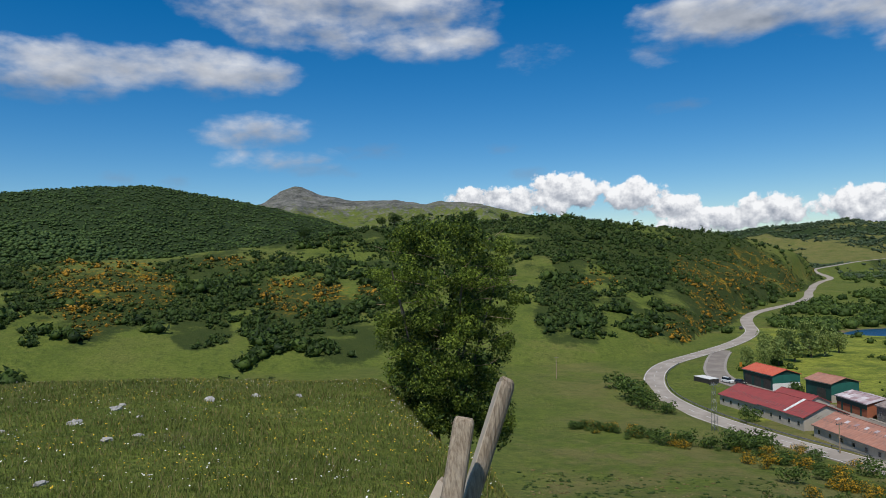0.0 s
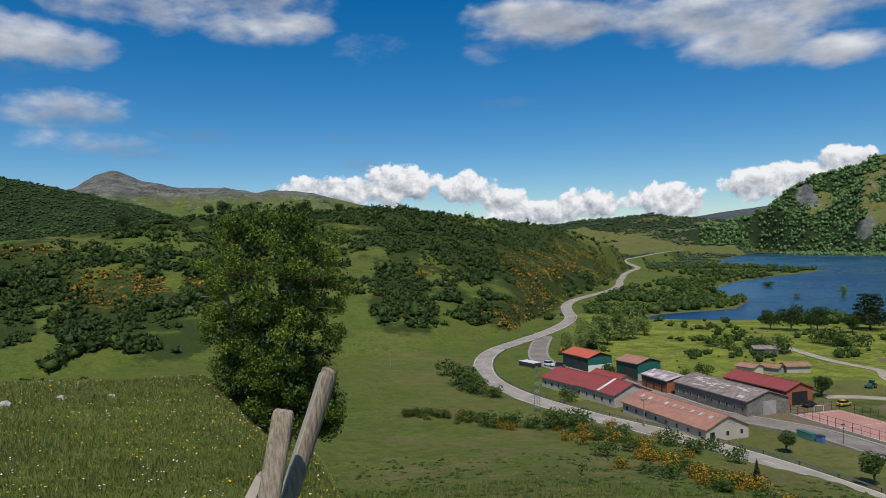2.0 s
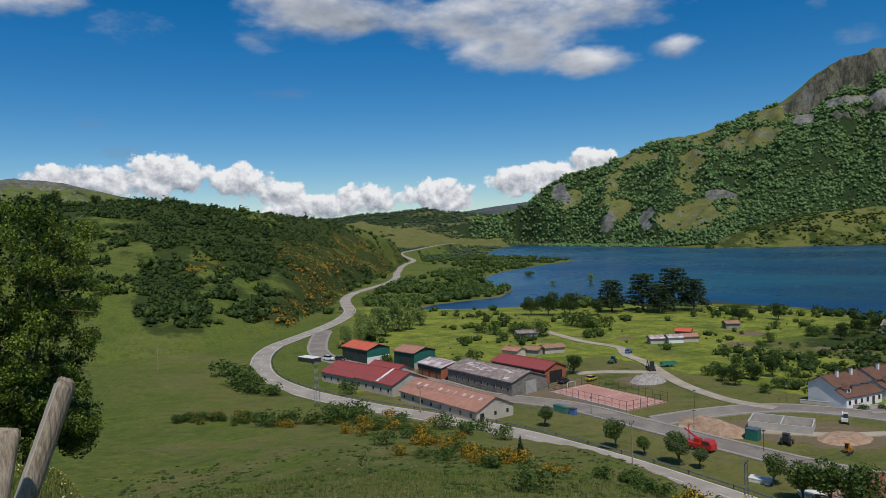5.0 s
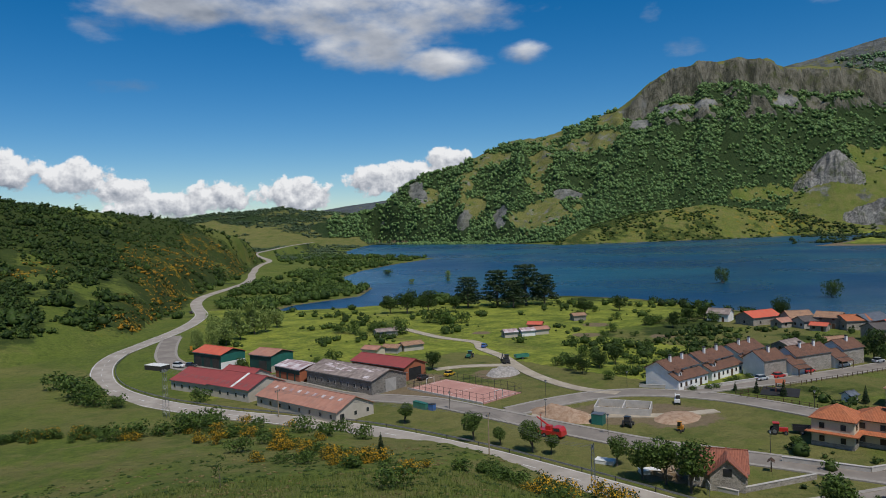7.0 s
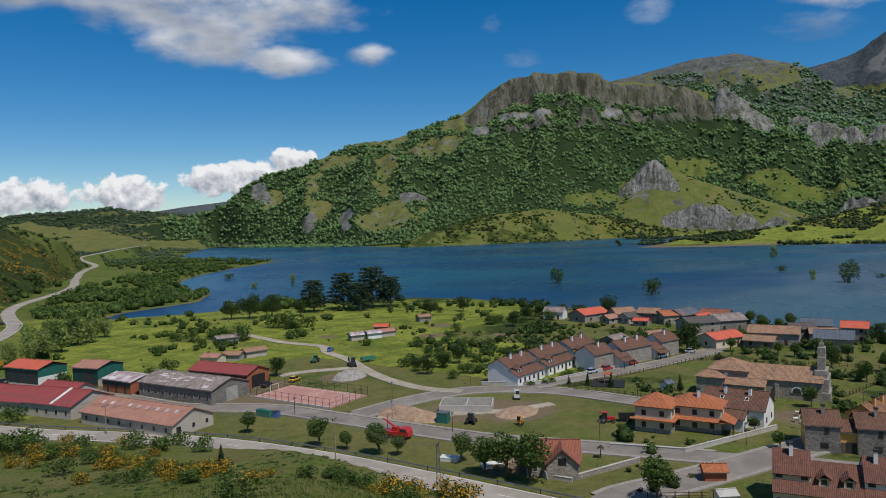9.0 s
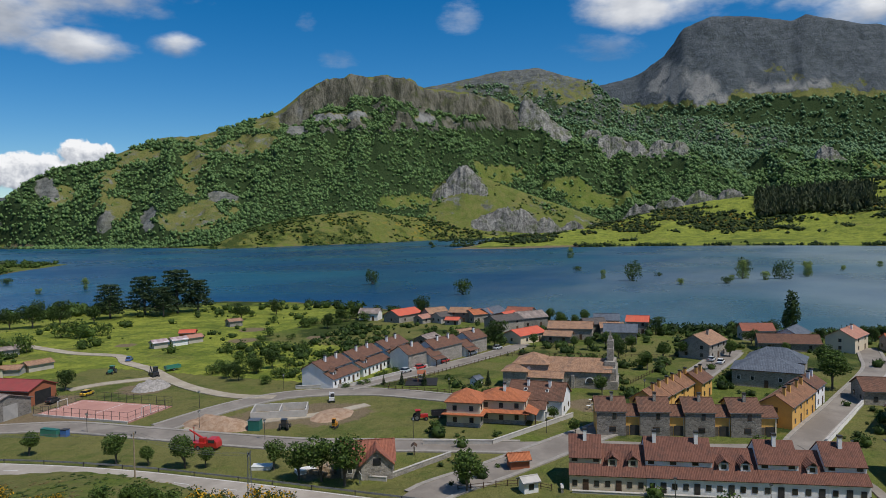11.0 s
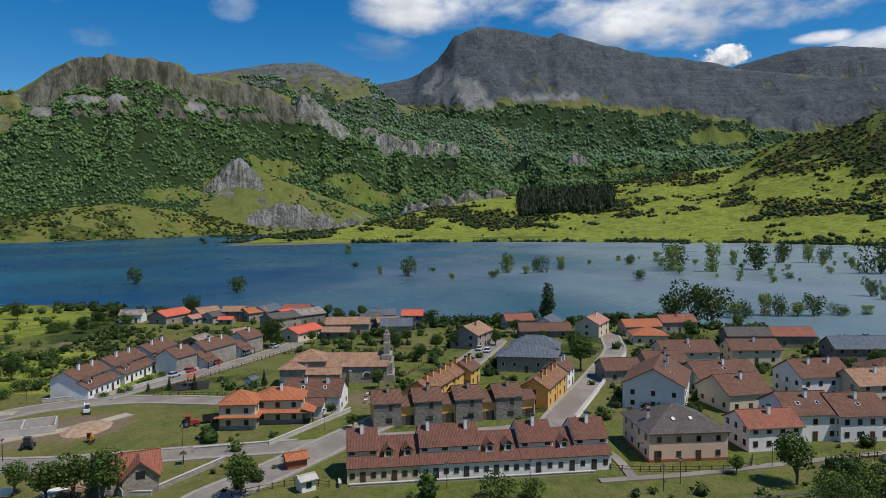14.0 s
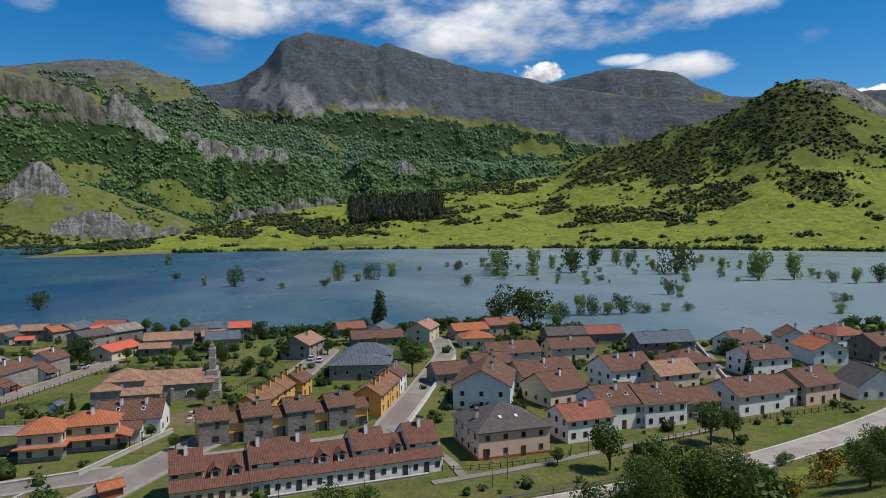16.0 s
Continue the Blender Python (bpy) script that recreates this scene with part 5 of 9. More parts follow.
P, W, AZ, RR, SD, C, FN, rng, SL = sow(54000, -36, 30, 205, 1000, 11)
bunch = fbm(P[:, 0] / 13, P[:, 1] / 13, 95, 4)
ok = ((is_range(W, "broom_hill") & (C["scrub"] + 1.2 * (FN - 0.5) + 1.2 * (bunch - 0.5) > 0.44)) | ((W <= 1) & (AZ < -3) & (P[:, 2] < 22) & (FN > 0.66))) & off_road(P)
P2, F2 = P[ok], FN[ok]
pick = rng.random(len(P2)) * 0.5 + 0.5 * (fbm(P2[:, 0] / 45, P2[:, 1] / 45, 91, 4) - 0.3) + 0.62 * C["gorse"][ok] - 0.07
rad = (0.6 + 1.9 * rng.random(len(P2)) ** 1.8) * (0.75 + 0.9 * smooth(bunch[ok], 0.5, 0.75))
yellow = pick > 0.58
green = (pick > 0.34) & ~yellow
dark = ~yellow & ~green
scatter_clumps("hillside_shrubs", "dark green shrubs thickly covering the grassy hillside", P2[dark], rad[dark], LEAF["broad"], 0, 11, 0.95, 3)
scatter_clumps("hillside_bushes", "olive green bushes among the hillside shrubs", P2[green], rad[green], LEAF["fresh"], 0, 11, 0.9, 33)
scatter_clumps("hillside_broom", "orange-yellow flowering broom scattered over the hillside", P2[yellow], rad[yellow] * 0.6, LEAF["gorse_dim"], 0, 11, 0.8, 4)
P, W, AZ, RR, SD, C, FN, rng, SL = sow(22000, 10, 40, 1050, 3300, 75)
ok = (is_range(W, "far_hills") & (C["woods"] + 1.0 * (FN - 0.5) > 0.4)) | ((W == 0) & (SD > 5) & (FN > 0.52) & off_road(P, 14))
scatter_clumps("far_woods", "woods and scrub on the far hills beyond the lake, paled for haze", P[ok], (2.5 + 4 * rng.random(ok.sum()) ** 2) * np.clip(RR[ok] / 2000, 0.7, 1.4), LEAF["distant"], 0, 4, 0.8, 76)
P, W, AZ, RR, SD, C, FN, rng, SL = sow(5200, 21, 44, 300, 1250, 12)
ok = (W == 0) & (SD > 4) & (RR > 380 - 4 * (AZ - 21)) & (C["scrub"] + 1.2 * (FN - 0.5) > 0.34) & off_road(P, 12)
scatter_clumps("lakeside_scrub", "dark green bushes and low trees covering the lake peninsula", P[ok], rng.uniform(1.8, 4.6, ok.sum()), LEAF["garden"], 1, 40, 0.9, 5, 0.2)
P, W, AZ, RR, SD, C, FN, rng, SL = sow(128000, 33, 134, 1500, 4000, 13, 0.88)
ok = is_range(W, "cliff_mountain", "back_ridge", "grey_peak", "knoll") & (C["woods"] + 0.9 * (FN - 0.5) > 0.42) & (SL < np.where(AZ < 46, 3.0, 1.2)) & (C["rock"] < 0.6) & (AZ < 131)
ok |= is_range(W, "cliff_mountain", "back_ridge") & (rng.random(len(P)) < 0.07) & (P[:, 2] < 0.135 * RR) & (SL < 1.2) & (C["rock"] < 0.7)
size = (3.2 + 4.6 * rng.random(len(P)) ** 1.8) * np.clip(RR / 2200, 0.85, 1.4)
# beyond about 2600 m trees take the bluer leaf, haze put into colour
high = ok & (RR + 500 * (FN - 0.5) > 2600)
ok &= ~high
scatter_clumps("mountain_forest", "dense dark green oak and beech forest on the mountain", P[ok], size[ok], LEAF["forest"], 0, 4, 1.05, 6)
scatter_clumps("high_forest", "beech forest under the grey peak, blued for haze", P[high], size[high], LEAF["beech"], 0, 2, 1.05, 66)
P, W, AZ, RR, SD, C, FN, rng, SL = sow(34000, 68, 134, 1110, 2150, 14, 0.8)
shore = (SD > 1) & (SD < 12) & (FN > 0.42)
ok = is_range(W, "meadow_rise", "promontory") & ((C["scrub"] + 1.1 * (FN - 0.5) > 0.26) | shore)
spiny = ok & (rng.random(len(P)) < 0.22) & (C["gorse"] > 0.2)
scatter_clumps("meadow_broom", "yellow broom among the junipers of the far pasture", P[spiny], 1.4 + 2.2 * rng.random(spiny.sum()) ** 2, LEAF["gorse_dim"], 0, 8, 0.7, 72)
ok &= ~spiny
scatter_clumps("meadow_scrub", "dark juniper and hawthorn bushes on the far green pasture", P[ok], 1.8 + 4.2 * rng.random(ok.sum()) ** 2, LEAF["juniper"], 0, 8, 0.85, 7)
P1, W1, AZ1, RR1, SD1, C1, FN1, rng, SL1 = sow(16000, 80, 132, 1090, 1290, 73)
rim_ = (SD1 > 0.5) & (SD1 < 10) & (FN1 > 0.38)
scatter_clumps("far_shore_hedge", "hedge of round bushes along the lake's far shore", P1[rim_], 1.6 + 2.6 * rng.random(rim_.sum()) ** 2, LEAF["broad"], 0, 8, 0.9, 74)
P, W, AZ, RR, SD, C, FN, rng, SL = sow(9000, 50, 82, 1500, 2120, 15)
ok = is_range(W, "promontory", "knoll") & (FN + 0.3 * (C["scrub"] - 0.3) > 0.52)
scatter_clumps("promontory_scrub", "green and yellow scrub on the low promontory", P[ok], rng.uniform(2.0, 4.5, ok.sum()), LEAF["fresh"], 0, 8, 0.7, 8)
P, W, AZ, RR, SD, C, FN, rng, SL = sow(30000, -36, -2, 450, 1500, 16)
ok = is_range(W, "forest_hill", "wood_shoulder")
scatter_clumps("hill_forest", "closed green broadleaf forest over the round hill", P[ok], 1.7 + 1.9 * rng.random(ok.sum()) ** 1.6, LEAF["grove"], 0, 3, 0.6, 9)
P, W, AZ, RR, SD, C, FN, rng, SL = sow(950, 92.9, 100.0, 1620, 1900, 17)
scatter_clumps("pine_plantation", "dark square plantation of tall pines on the pasture", P, rng.uniform(4.5, 8, len(P)), LEAF["pine"], 0, 16, 2.0, 10, 0.4)
P, W, AZ, RR, SD, C, FN, rng, SL = sow(2400, 22, 62, 190, 430, 18)
ok = (W == 0) & (SD > 3) & (fbm(P[:, 0] / 16, P[:, 1] / 16, 71, 4) > 0.56) & off_road(P, 14) & ((P[:, 0] > 205) | (P[:, 1] > 225)) & (np.hypot(P[:, 0] - 215, P[:, 1] - 215) > 9)
scatter_clumps("meadow_bushes", "low green bushes dotted over the bright valley meadow", P[ok], 0.5 + 2.0 * rng.random(ok.sum()) ** 2, LEAF["fresh"], 1, 54, 0.85, 19, 0.17)
P, W, AZ, RR, SD, C, FN, rng, SL = sow(2600, 45, 132, 250, 420, 20)
ok = (W == 0) & (SD > 1.5) & (SD < 22) & (FN > 0.44)
scatter_clumps("shore_bushes", "dark green bushes along the near shore of the lake", P[ok], rng.uniform(1.0, 3.2, ok.sum()), LEAF["broad"], 1, 54, 0.9, 21, 0.17)
for az, r, h in ((2.2, 600, 15), (5.0, 610, 9), (-3.8, 590, 12), (-4.8, 590, 10), (-1.8, 600, 11), (-11.0, 560, 12), (0.6, 595, 10)):
    grow("broad", r * math.sin(radians(az)), r * math.cos(radians(az)), h, 1.0, group="oaks on the hilltop", label="dark round oak standing on the hill's crest")

# ---- building materials ----


def stone_material(name, a, b, joint, scale=2.2):
    m = Nodes(name)
    vec = m.stretch(1, 1, 1.7)
    cell = m.n.new("ShaderNodeTexVoronoi")
    cell.inputs["Scale"].default_value = scale
    m.l.new(vec, cell.inputs["Vector"])
    edge = m.voronoi(scale, "DISTANCE_TO_EDGE", "Distance", vec)
    tone = m.n.new("ShaderNodeSeparateColor")
    m.l.new(cell.outputs["Color"], tone.inputs[0])
    col = m.mix(tone.outputs[0], a, b)
    col = m.mix(m.step(m.noise(0.5, 5), 0.4, 0.7, 0, 0.4), col, tuple(v * 0.6 for v in a))
    col = m.mix(m.step(edge, 0.02, 0.09, 1, 0), col, joint)
    return m.done(col, 0.92, m.step(edge, 0.0, 0.12), 0.05, 0.7)


def tile_material(name, a, b, old, pitch=0.26):
    """Rows of clay tiles running down the slope, with tone from tile to tile."""
    m = Nodes(name)
    sepx = m.n.new("ShaderNodeSeparateXYZ")
    m.l.new(m.coord, sepx.inputs[0])
    col_i = m.math("FLOOR", m.math("MULTIPLY", sepx.outputs[0], 1 / pitch))
    row_i = m.math("FLOOR", m.math("MULTIPLY", sepx.outputs[1], 1 / (pitch * 1.4)))
    comb = m.n.new("ShaderNodeCombineXYZ")
    m.l.new(col_i, comb.inputs[0])
    m.l.new(row_i, comb.inputs[1])
    wn_ = m.n.new("ShaderNodeTexWhiteNoise")
    m.l.new(comb.outputs[0], wn_.inputs["Vector"])
    col = m.mix(wn_.outputs["Value"], a, b)
    col = m.mix(m.step(m.noise(0.6, 6, 0.65), 0.45, 0.72, 0, 0.75), col, old)
    fx = m.math("FRACT", m.math("MULTIPLY", sepx.outputs[0], 1 / pitch))
    fy = m.math("FRACT", m.math("MULTIPLY", sepx.outputs[1], 1 / (pitch * 1.4)))
    round_x = m.math("SINE", m.math("MULTIPLY", fx, 3.1416))
    bump = m.math("ADD", round_x, m.math("MULTIPLY", fy, 0.5))
    return m.done(col, 0.85, bump, 0.06, 0.8)


WHITE = stained("white_plaster", (0.84, 0.83, 0.81), (0.74, 0.73, 0.71), 0.35, 0.9, 9)
CREAM = stained("cream_plaster", (0.68, 0.58, 0.42), (0.6, 0.52, 0.39), 0.35, 0.9, 9)
PINKISH = stained("peach_plaster", (0.74, 0.52, 0.4), (0.66, 0.47, 0.37), 0.35, 0.9, 9)
YELLOW = stained("ochre_plaster", (0.72, 0.42, 0.12), (0.64, 0.37, 0.11), 0.4, 0.9, 9)
GREYWALL = stained("grey_render", (0.42, 0.4, 0.37), (0.32, 0.31, 0.29), 0.3, 0.9, 9)
BEIGE = stained("beige_render", (0.5, 0.45, 0.38), (0.42, 0.38, 0.32), 0.3, 0.9, 9)
STONE = stone_material("rubble_stone", (0.22, 0.195, 0.165), (0.4, 0.36, 0.31), (0.33, 0.31, 0.28))
STONE_DARK = stone_material("dark_rubble_stone", (0.13, 0.12, 0.105), (0.27, 0.245, 0.215), (0.22, 0.21, 0.19), 2.0)
BROWN_TILE = tile_material("brown_roof_tile", (0.125, 0.063, 0.042), (0.185, 0.095, 0.063), (0.082, 0.052, 0.04))
RED_TILE = tile_material("red_roof_tile", (0.24, 0.085, 0.055), (0.32, 0.12, 0.075), (0.15, 0.075, 0.06))
ORANGE_TILE = tile_material("orange_roof_tile", (0.36, 0.115, 0.05), (0.45, 0.155, 0.07), (0.26, 0.1, 0.055))
OLD_TILE = tile_material("weathered_clay_tile", (0.27, 0.15, 0.09), (0.4, 0.24, 0.15), (0.16, 0.11, 0.085))
WARM_TILE = tile_material("warm_brown_tile", (0.2, 0.098, 0.055), (0.29, 0.15, 0.085), (0.13, 0.075, 0.05))
SLATE = tile_material("slate_roof", (0.085, 0.1, 0.125), (0.13, 0.15, 0.18), (0.07, 0.08, 0.1), 0.4)
DARK_TILE = tile_material("dark_roof_tile", (0.085, 0.075, 0.072), (0.13, 0.112, 0.1), (0.065, 0.06, 0.06))
RED_SHEET = tile_material("red_corrugated_sheet", (0.27, 0.055, 0.055), (0.3, 0.065, 0.06), (0.2, 0.06, 0.055), 0.9)
BRIGHT_SHEET = tile_material("bright_red_sheet", (0.52, 0.1, 0.06), (0.56, 0.13, 0.07), (0.45, 0.13, 0.09), 0.9)
PINK_SHEET = tile_material("faded_fibre_cement", (0.36, 0.17, 0.12), (0.42, 0.21, 0.15), (0.25, 0.15, 0.12), 0.9)
GREY_SHEET = tile_material("grey_fibre_cement", (0.2, 0.16, 0.14), (0.33, 0.27, 0.24), (0.13, 0.1, 0.09), 0.9)
WHITE_SHEET = tile_material("pale_striped_sheet", (0.3, 0.2, 0.2), (0.62, 0.58, 0.58), (0.4, 0.3, 0.3), 1.1)
GREEN_SHEET = stained("green_metal_sheet", (0.025, 0.13, 0.105), (0.03, 0.16, 0.13), 0.4, 0.5, 6)
DARK_GREEN = stained("dark_green_metal", (0.012, 0.05, 0.045), (0.018, 0.07, 0.06), 0.4, 0.5, 6)
BRICK_RED = stained("red_hollow_brick", (0.36, 0.12, 0.06), (0.3, 0.11, 0.06), 0.5, 0.9, 6)
DARK_WOOD = stained("dark_stained_wood", (0.06, 0.035, 0.022), (0.1, 0.06, 0.035), 2.0, 0.7, 12)
WOOD = stained("weathered_wood", (0.26, 0.19, 0.12), (0.36, 0.28, 0.19), 3.0, 0.8, 18)
METAL = stained("galvanised_steel", (0.3, 0.31, 0.32), (0.22, 0.23, 0.24), 1.0, 0.45, 10, 0.004, 0.5, 0.7)
DARK_METAL = stained("dark_painted_steel", (0.035, 0.035, 0.035), (0.06, 0.055, 0.05), 1.0, 0.5, 10)
CONCRETE = stained("raw_concrete", (0.5, 0.47, 0.43), (0.4, 0.38, 0.35), 0.6, 0.9, 9)
COURT = stained("faded_red_court", (0.42, 0.215, 0.175), (0.5, 0.27, 0.22), 0.15, 0.9, 5)
RUBBER = stained("black_rubber", (0.02, 0.02, 0.02), (0.03, 0.03, 0.03), 1, 0.8)


def glass_material():
    m = Nodes("window_glass")
    return m.done(m.mix(m.random(), (0.012, 0.014, 0.017), (0.04, 0.045, 0.05)), 0.08, spec=0.6)


PANE = glass_material()


def box(bm, x0, y0, z0, x1, y1, z1):
    v = [bm.verts.new((x, y, z)) for z in (z0, z1) for x, y in ((x0, y0), (x1, y0), (x1, y1), (x0, y1))]
    for f in ((3, 2, 1, 0), (4, 5, 6, 7), (0, 1, 5, 4), (1, 2, 6, 5), (2, 3, 7, 6), (3, 0, 4, 7)):
        bm.faces.new([v[i] for i in f])
    return v


def slab(bm, corners, thick):
    """A plate with these upper corners."""
    c = [Vector(p) for p in corners]
    n = (c[1] - c[0]).cross(c[-1] - c[0]).normalized()
    if n.z < 0:
        n = -n
    top, low = [bm.verts.new(p) for p in c], [bm.verts.new(p - n * thick) for p in c]
    bm.faces.new(top)
    bm.faces.new(low[::-1])
    k = len(c)
    for i in range(k):
        bm.faces.new((top[i], low[i], low[(i + 1) % k], top[(i + 1) % k]))


def root_at(name, x, y, rot, label, category, z=None, group=""):
    ob = new(name)
    ob.empty_display_size = 0.5
    ob.matrix_basis = pose(x, y, ground_z(x, y) if z is None else z, 0, 0, rot)
    return tagged(ob, label, category, group)


def one_box(name, dims, material, parent, label=""):
    bm = bmesh.new()
    box(bm, *dims)
    return part(name, bm, material, parent, label)


SHARED = {}


def shared_box(name, sx, sy, sz, material):
    key = (name, round(sx, 2), round(sy, 2), round(sz, 2), material.name)
    if key not in SHARED:
        bm = bmesh.new()
        box(bm, -sx / 2, -sy / 2, -sz / 2, sx / 2, sy / 2, sz / 2)
        bmesh.ops.recalc_face_normals(bm, faces=bm.faces)
        me = bpy.data.meshes.new(name)
        bm.to_mesh(me)
        bm.free()
        me.materials.append(material)
        SHARED[key] = me
    return SHARED[key]


def window(root, side, u, z, half_l, half_w, w=0.95, h=1.15, frame_mat=None, name="window"):
    """A framed pane on one wall of a house: side is -y, +y, -x or +x."""
    fm = frame_mat or DARK_WOOD
    axis, sgn = side[1], -1 if side[0] == "-" else 1
    depth = half_w if axis == "y" else half_l
    loc = (u, sgn * (depth + 0.02), z) if axis == "y" else (sgn * (depth + 0.02), u, z)
    sx, sy = (w, 0.1) if axis == "y" else (0.1, w)
    fr = new(name, shared_box(name, sx, sy, h, fm))
    fr.location, fr.parent = loc, root
    px, py = (w - 0.18, 0.1) if axis == "y" else (0.1, w - 0.18)
    pn = new("pane", shared_box("pane", px, py, h - 0.18, PANE))
    pn.parent = fr
    pn.location = (0, sgn * 0.012, 0) if axis == "y" else (sgn * 0.012, 0, 0)
    return fr


def door(root, side, u, half_l, half_w, w=1.0, h=2.05, material=None, z=0.0, name="door"):
    axis, sgn = side[1], -1 if side[0] == "-" else 1
    depth = half_w if axis == "y" else half_l
    sx, sy = (w, 0.12) if axis == "y" else (0.12, w)
    d = new(name, shared_box(name, sx, sy, h, material or DARK_WOOD))
    d.location = (u, sgn * (depth + 0.015), z + h / 2) if axis == "y" else (sgn * (depth + 0.015), u, z + h / 2)
    d.parent = root
    return d


def chimney(root, x, y, z, h=1.6, material=None, w=0.6):
    ch = one_box("chimney", (x - w / 2, y - w / 2, z - 1.2, x + w / 2, y + w / 2, z + h), material or WHITE, root)
    cap = one_box("cap", (x - w / 2 - 0.08, y - w / 2 - 0.08, z + h + 0.003, x + w / 2 + 0.08, y + w / 2 + 0.08, z + h + 0.3), DARK_METAL, ch)
    return ch, cap


def gable_body(bm, L, W, eave, ridge, base=-0.6, y_ridge=0.0):
    prof = [(-W / 2, base), (W / 2, base), (W / 2, eave), (y_ridge, ridge), (-W / 2, eave)]
    a, b = ([bm.verts.new((x, y, z)) for y, z in prof] for x in (-L / 2, L / 2))
    bm.faces.new(a[::-1])
    bm.faces.new(b)
    for i in range(5):
        bm.faces.new((a[i], a[(i + 1) % 5], b[(i + 1) % 5], b[i]))


def gable_roof(bm, L, W, eave, ridge, over=0.4, thick=0.16, y_ridge=0.0, lift=0.17):
    for s in (-1, 1):
        run = W / 2 + s * -y_ridge
        drop = (ridge - eave) / run * over
        e = (s * (W / 2 + over), eave - drop + lift)
        slab(bm, [(-L / 2 - over, y_ridge, ridge + lift), (L / 2 + over, y_ridge, ridge + lift), (L / 2 + over, *e), (-L / 2 - over, *e)], thick)


def hip_roof(bm, L, W, eave, ridge, over=0.45, lift=0.1):
    l, w, k = L / 2 + over, W / 2 + over, max(L / 2 - W / 2, 0.02)
    e = [bm.verts.new(p) for p in ((-l, -w, eave), (l, -w, eave), (l, w, eave), (-l, w, eave))]
    o = [bm.verts.new((v.co.x, v.co.y, eave - 0.16)) for v in e]
    r0, r1 = bm.verts.new((-k, 0, ridge + lift)), bm.verts.new((k, 0, ridge + lift))
    bm.faces.new((e[0], e[1], r1, r0))
    bm.faces.new((e[1], e[2], r1))
    bm.faces.new((e[2], e[3], r0, r1))
    bm.faces.new((e[3], e[0], r0))
    bm.faces.new(o[::-1])
    for i in range(4):
        bm.faces.new((e[i], o[i], o[(i + 1) % 4], e[(i + 1) % 4]))


def house(label, x, y, rot, L, W, eave, ridge, wall, roof, cols=3, rows=None, sides=("-y", "-x", "+x"), chimneys=1, hip=False, doors=True, name="house",
          category="house", frame_mat=None, plinth=None, group="", skylights=0, chim_mat=None, z=None):
    """A house with its ridge along its own x axis: walls, roof, windows, door and chimneys."""
    root = root_at(name, x, y, rot, label, category, z, group)
    bm = bmesh.new()
    if hip:
        box(bm, -L / 2, -W / 2, -0.6, L / 2, W / 2, eave)
    else:
        gable_body(bm, L, W, eave, ridge)
    part("wall", bm, wall, root)
    bm = bmesh.new()
    (hip_roof if hip else gable_roof)(bm, L, W, eave, ridge)
    rf = part("roof", bm, roof, root)
    if not hip:
        one_box("ridge_cap", (-L / 2 - 0.4, -0.14, ridge + 0.12, L / 2 + 0.4, 0.14, ridge + 0.24), roof, rf)
    for s in (-1, 1):
        one_box("gutter", (-L / 2 - 0.3, s * (W / 2 + 0.42) - 0.06, eave - 0.22, L / 2 + 0.3, s * (W / 2 + 0.42) + 0.06, eave - 0.1), METAL if not hip else DARK_WOOD, rf)
    if plinth:
        for s in (-1, 1):
            one_box("plinth", (-L / 2 - 0.04, s * W / 2 - 0.05, -0.5, L / 2 + 0.04, s * W / 2 + 0.05, 0.8), plinth, root)
    rows = rows if rows is not None else ([1.5, 4.0] if eave > 4.3 else [1.5])
    for side in sides:
        span = L if side[1] == "y" else W
        n = cols if side[1] == "y" else max(1, int(cols * W / L + 0.3))
        for ri, zz in enumerate(rows):
            for i in range(n):
                u = span * ((i + 0.5) / n - 0.5)
                if doors and ri == 0 and side == sides[0] and i == n // 2:
                    door(root, side, u, L / 2, W / 2)
                else:
                    window(root, side, u, zz, L / 2, W / 2, frame_mat=frame_mat)
    for i in range(chimneys):
        u = L * ((i + 0.5) / chimneys - 0.5) * 0.8 + 0.4
        yy = -W * 0.14
        chimney(root, u, yy, ridge - (ridge - eave) * 0.28, 1.7, chim_mat)
    for i in range(skylights):
        u = L * ((i + 0.5) / skylights - 0.5) * 0.8
        a = math.atan2(ridge - eave, W / 2)
        sk = new("skylight", shared_box("skylight", 0.8, 1.0, 0.12, PAINT))
        sk.parent = root
        sk.location, sk.rotation_euler = (u, -W * 0.27, ridge - (ridge - eave) * 0.54 + 0.22), (a, 0, 0)
        gl = new("pane", shared_box("pane", 0.6, 0.8, 0.12, PANE))
        gl.parent, gl.location = sk, (0, 0, 0.015)
    return root


# ---- factory sheds by the road ----
BARN = dict(chimneys=0, doors=False, name="barn", category="barn", frame_mat=CONCRETE)


def big_door(root, side, u, L, W, w, h, material=DARK_METAL):
    return door(root, side, u, L / 2, W / 2, w, h, material, name="gate")


b = house("green metal shed with a bright red roof by the road", 108.1, 238.3, -79, 15.5, 10, 5, 6.6, DARK_GREEN, BRIGHT_SHEET, 0, [], **BARN)
one_box("wall_base", (-7.8, 4.9, -0.4, 7.8, 5.06, 2.0), WHITE, b)
# lit copy of the shed's green on the end that faces the sun
one_box("wall_panel", (7.72, -5, 2.4, 7.82, 5, 5), GREEN_SHEET, b, "green metal end wall, coloured lighter as if sunlit")
one_box("wall_base", (7.72, -5, -0.3, 7.83, 5, 2.4), WHITE, b)
for u in (-5, 0, 5):
    big_door(b, "-y", u, 15.5, 10, 3.6, 3.8)
b = house("teal green metal workshop with a red sheet roof", 116.5, 216.4, -75, 10, 10, 5.6, 7, DARK_GREEN, PINK_SHEET, 0, [], **BARN)
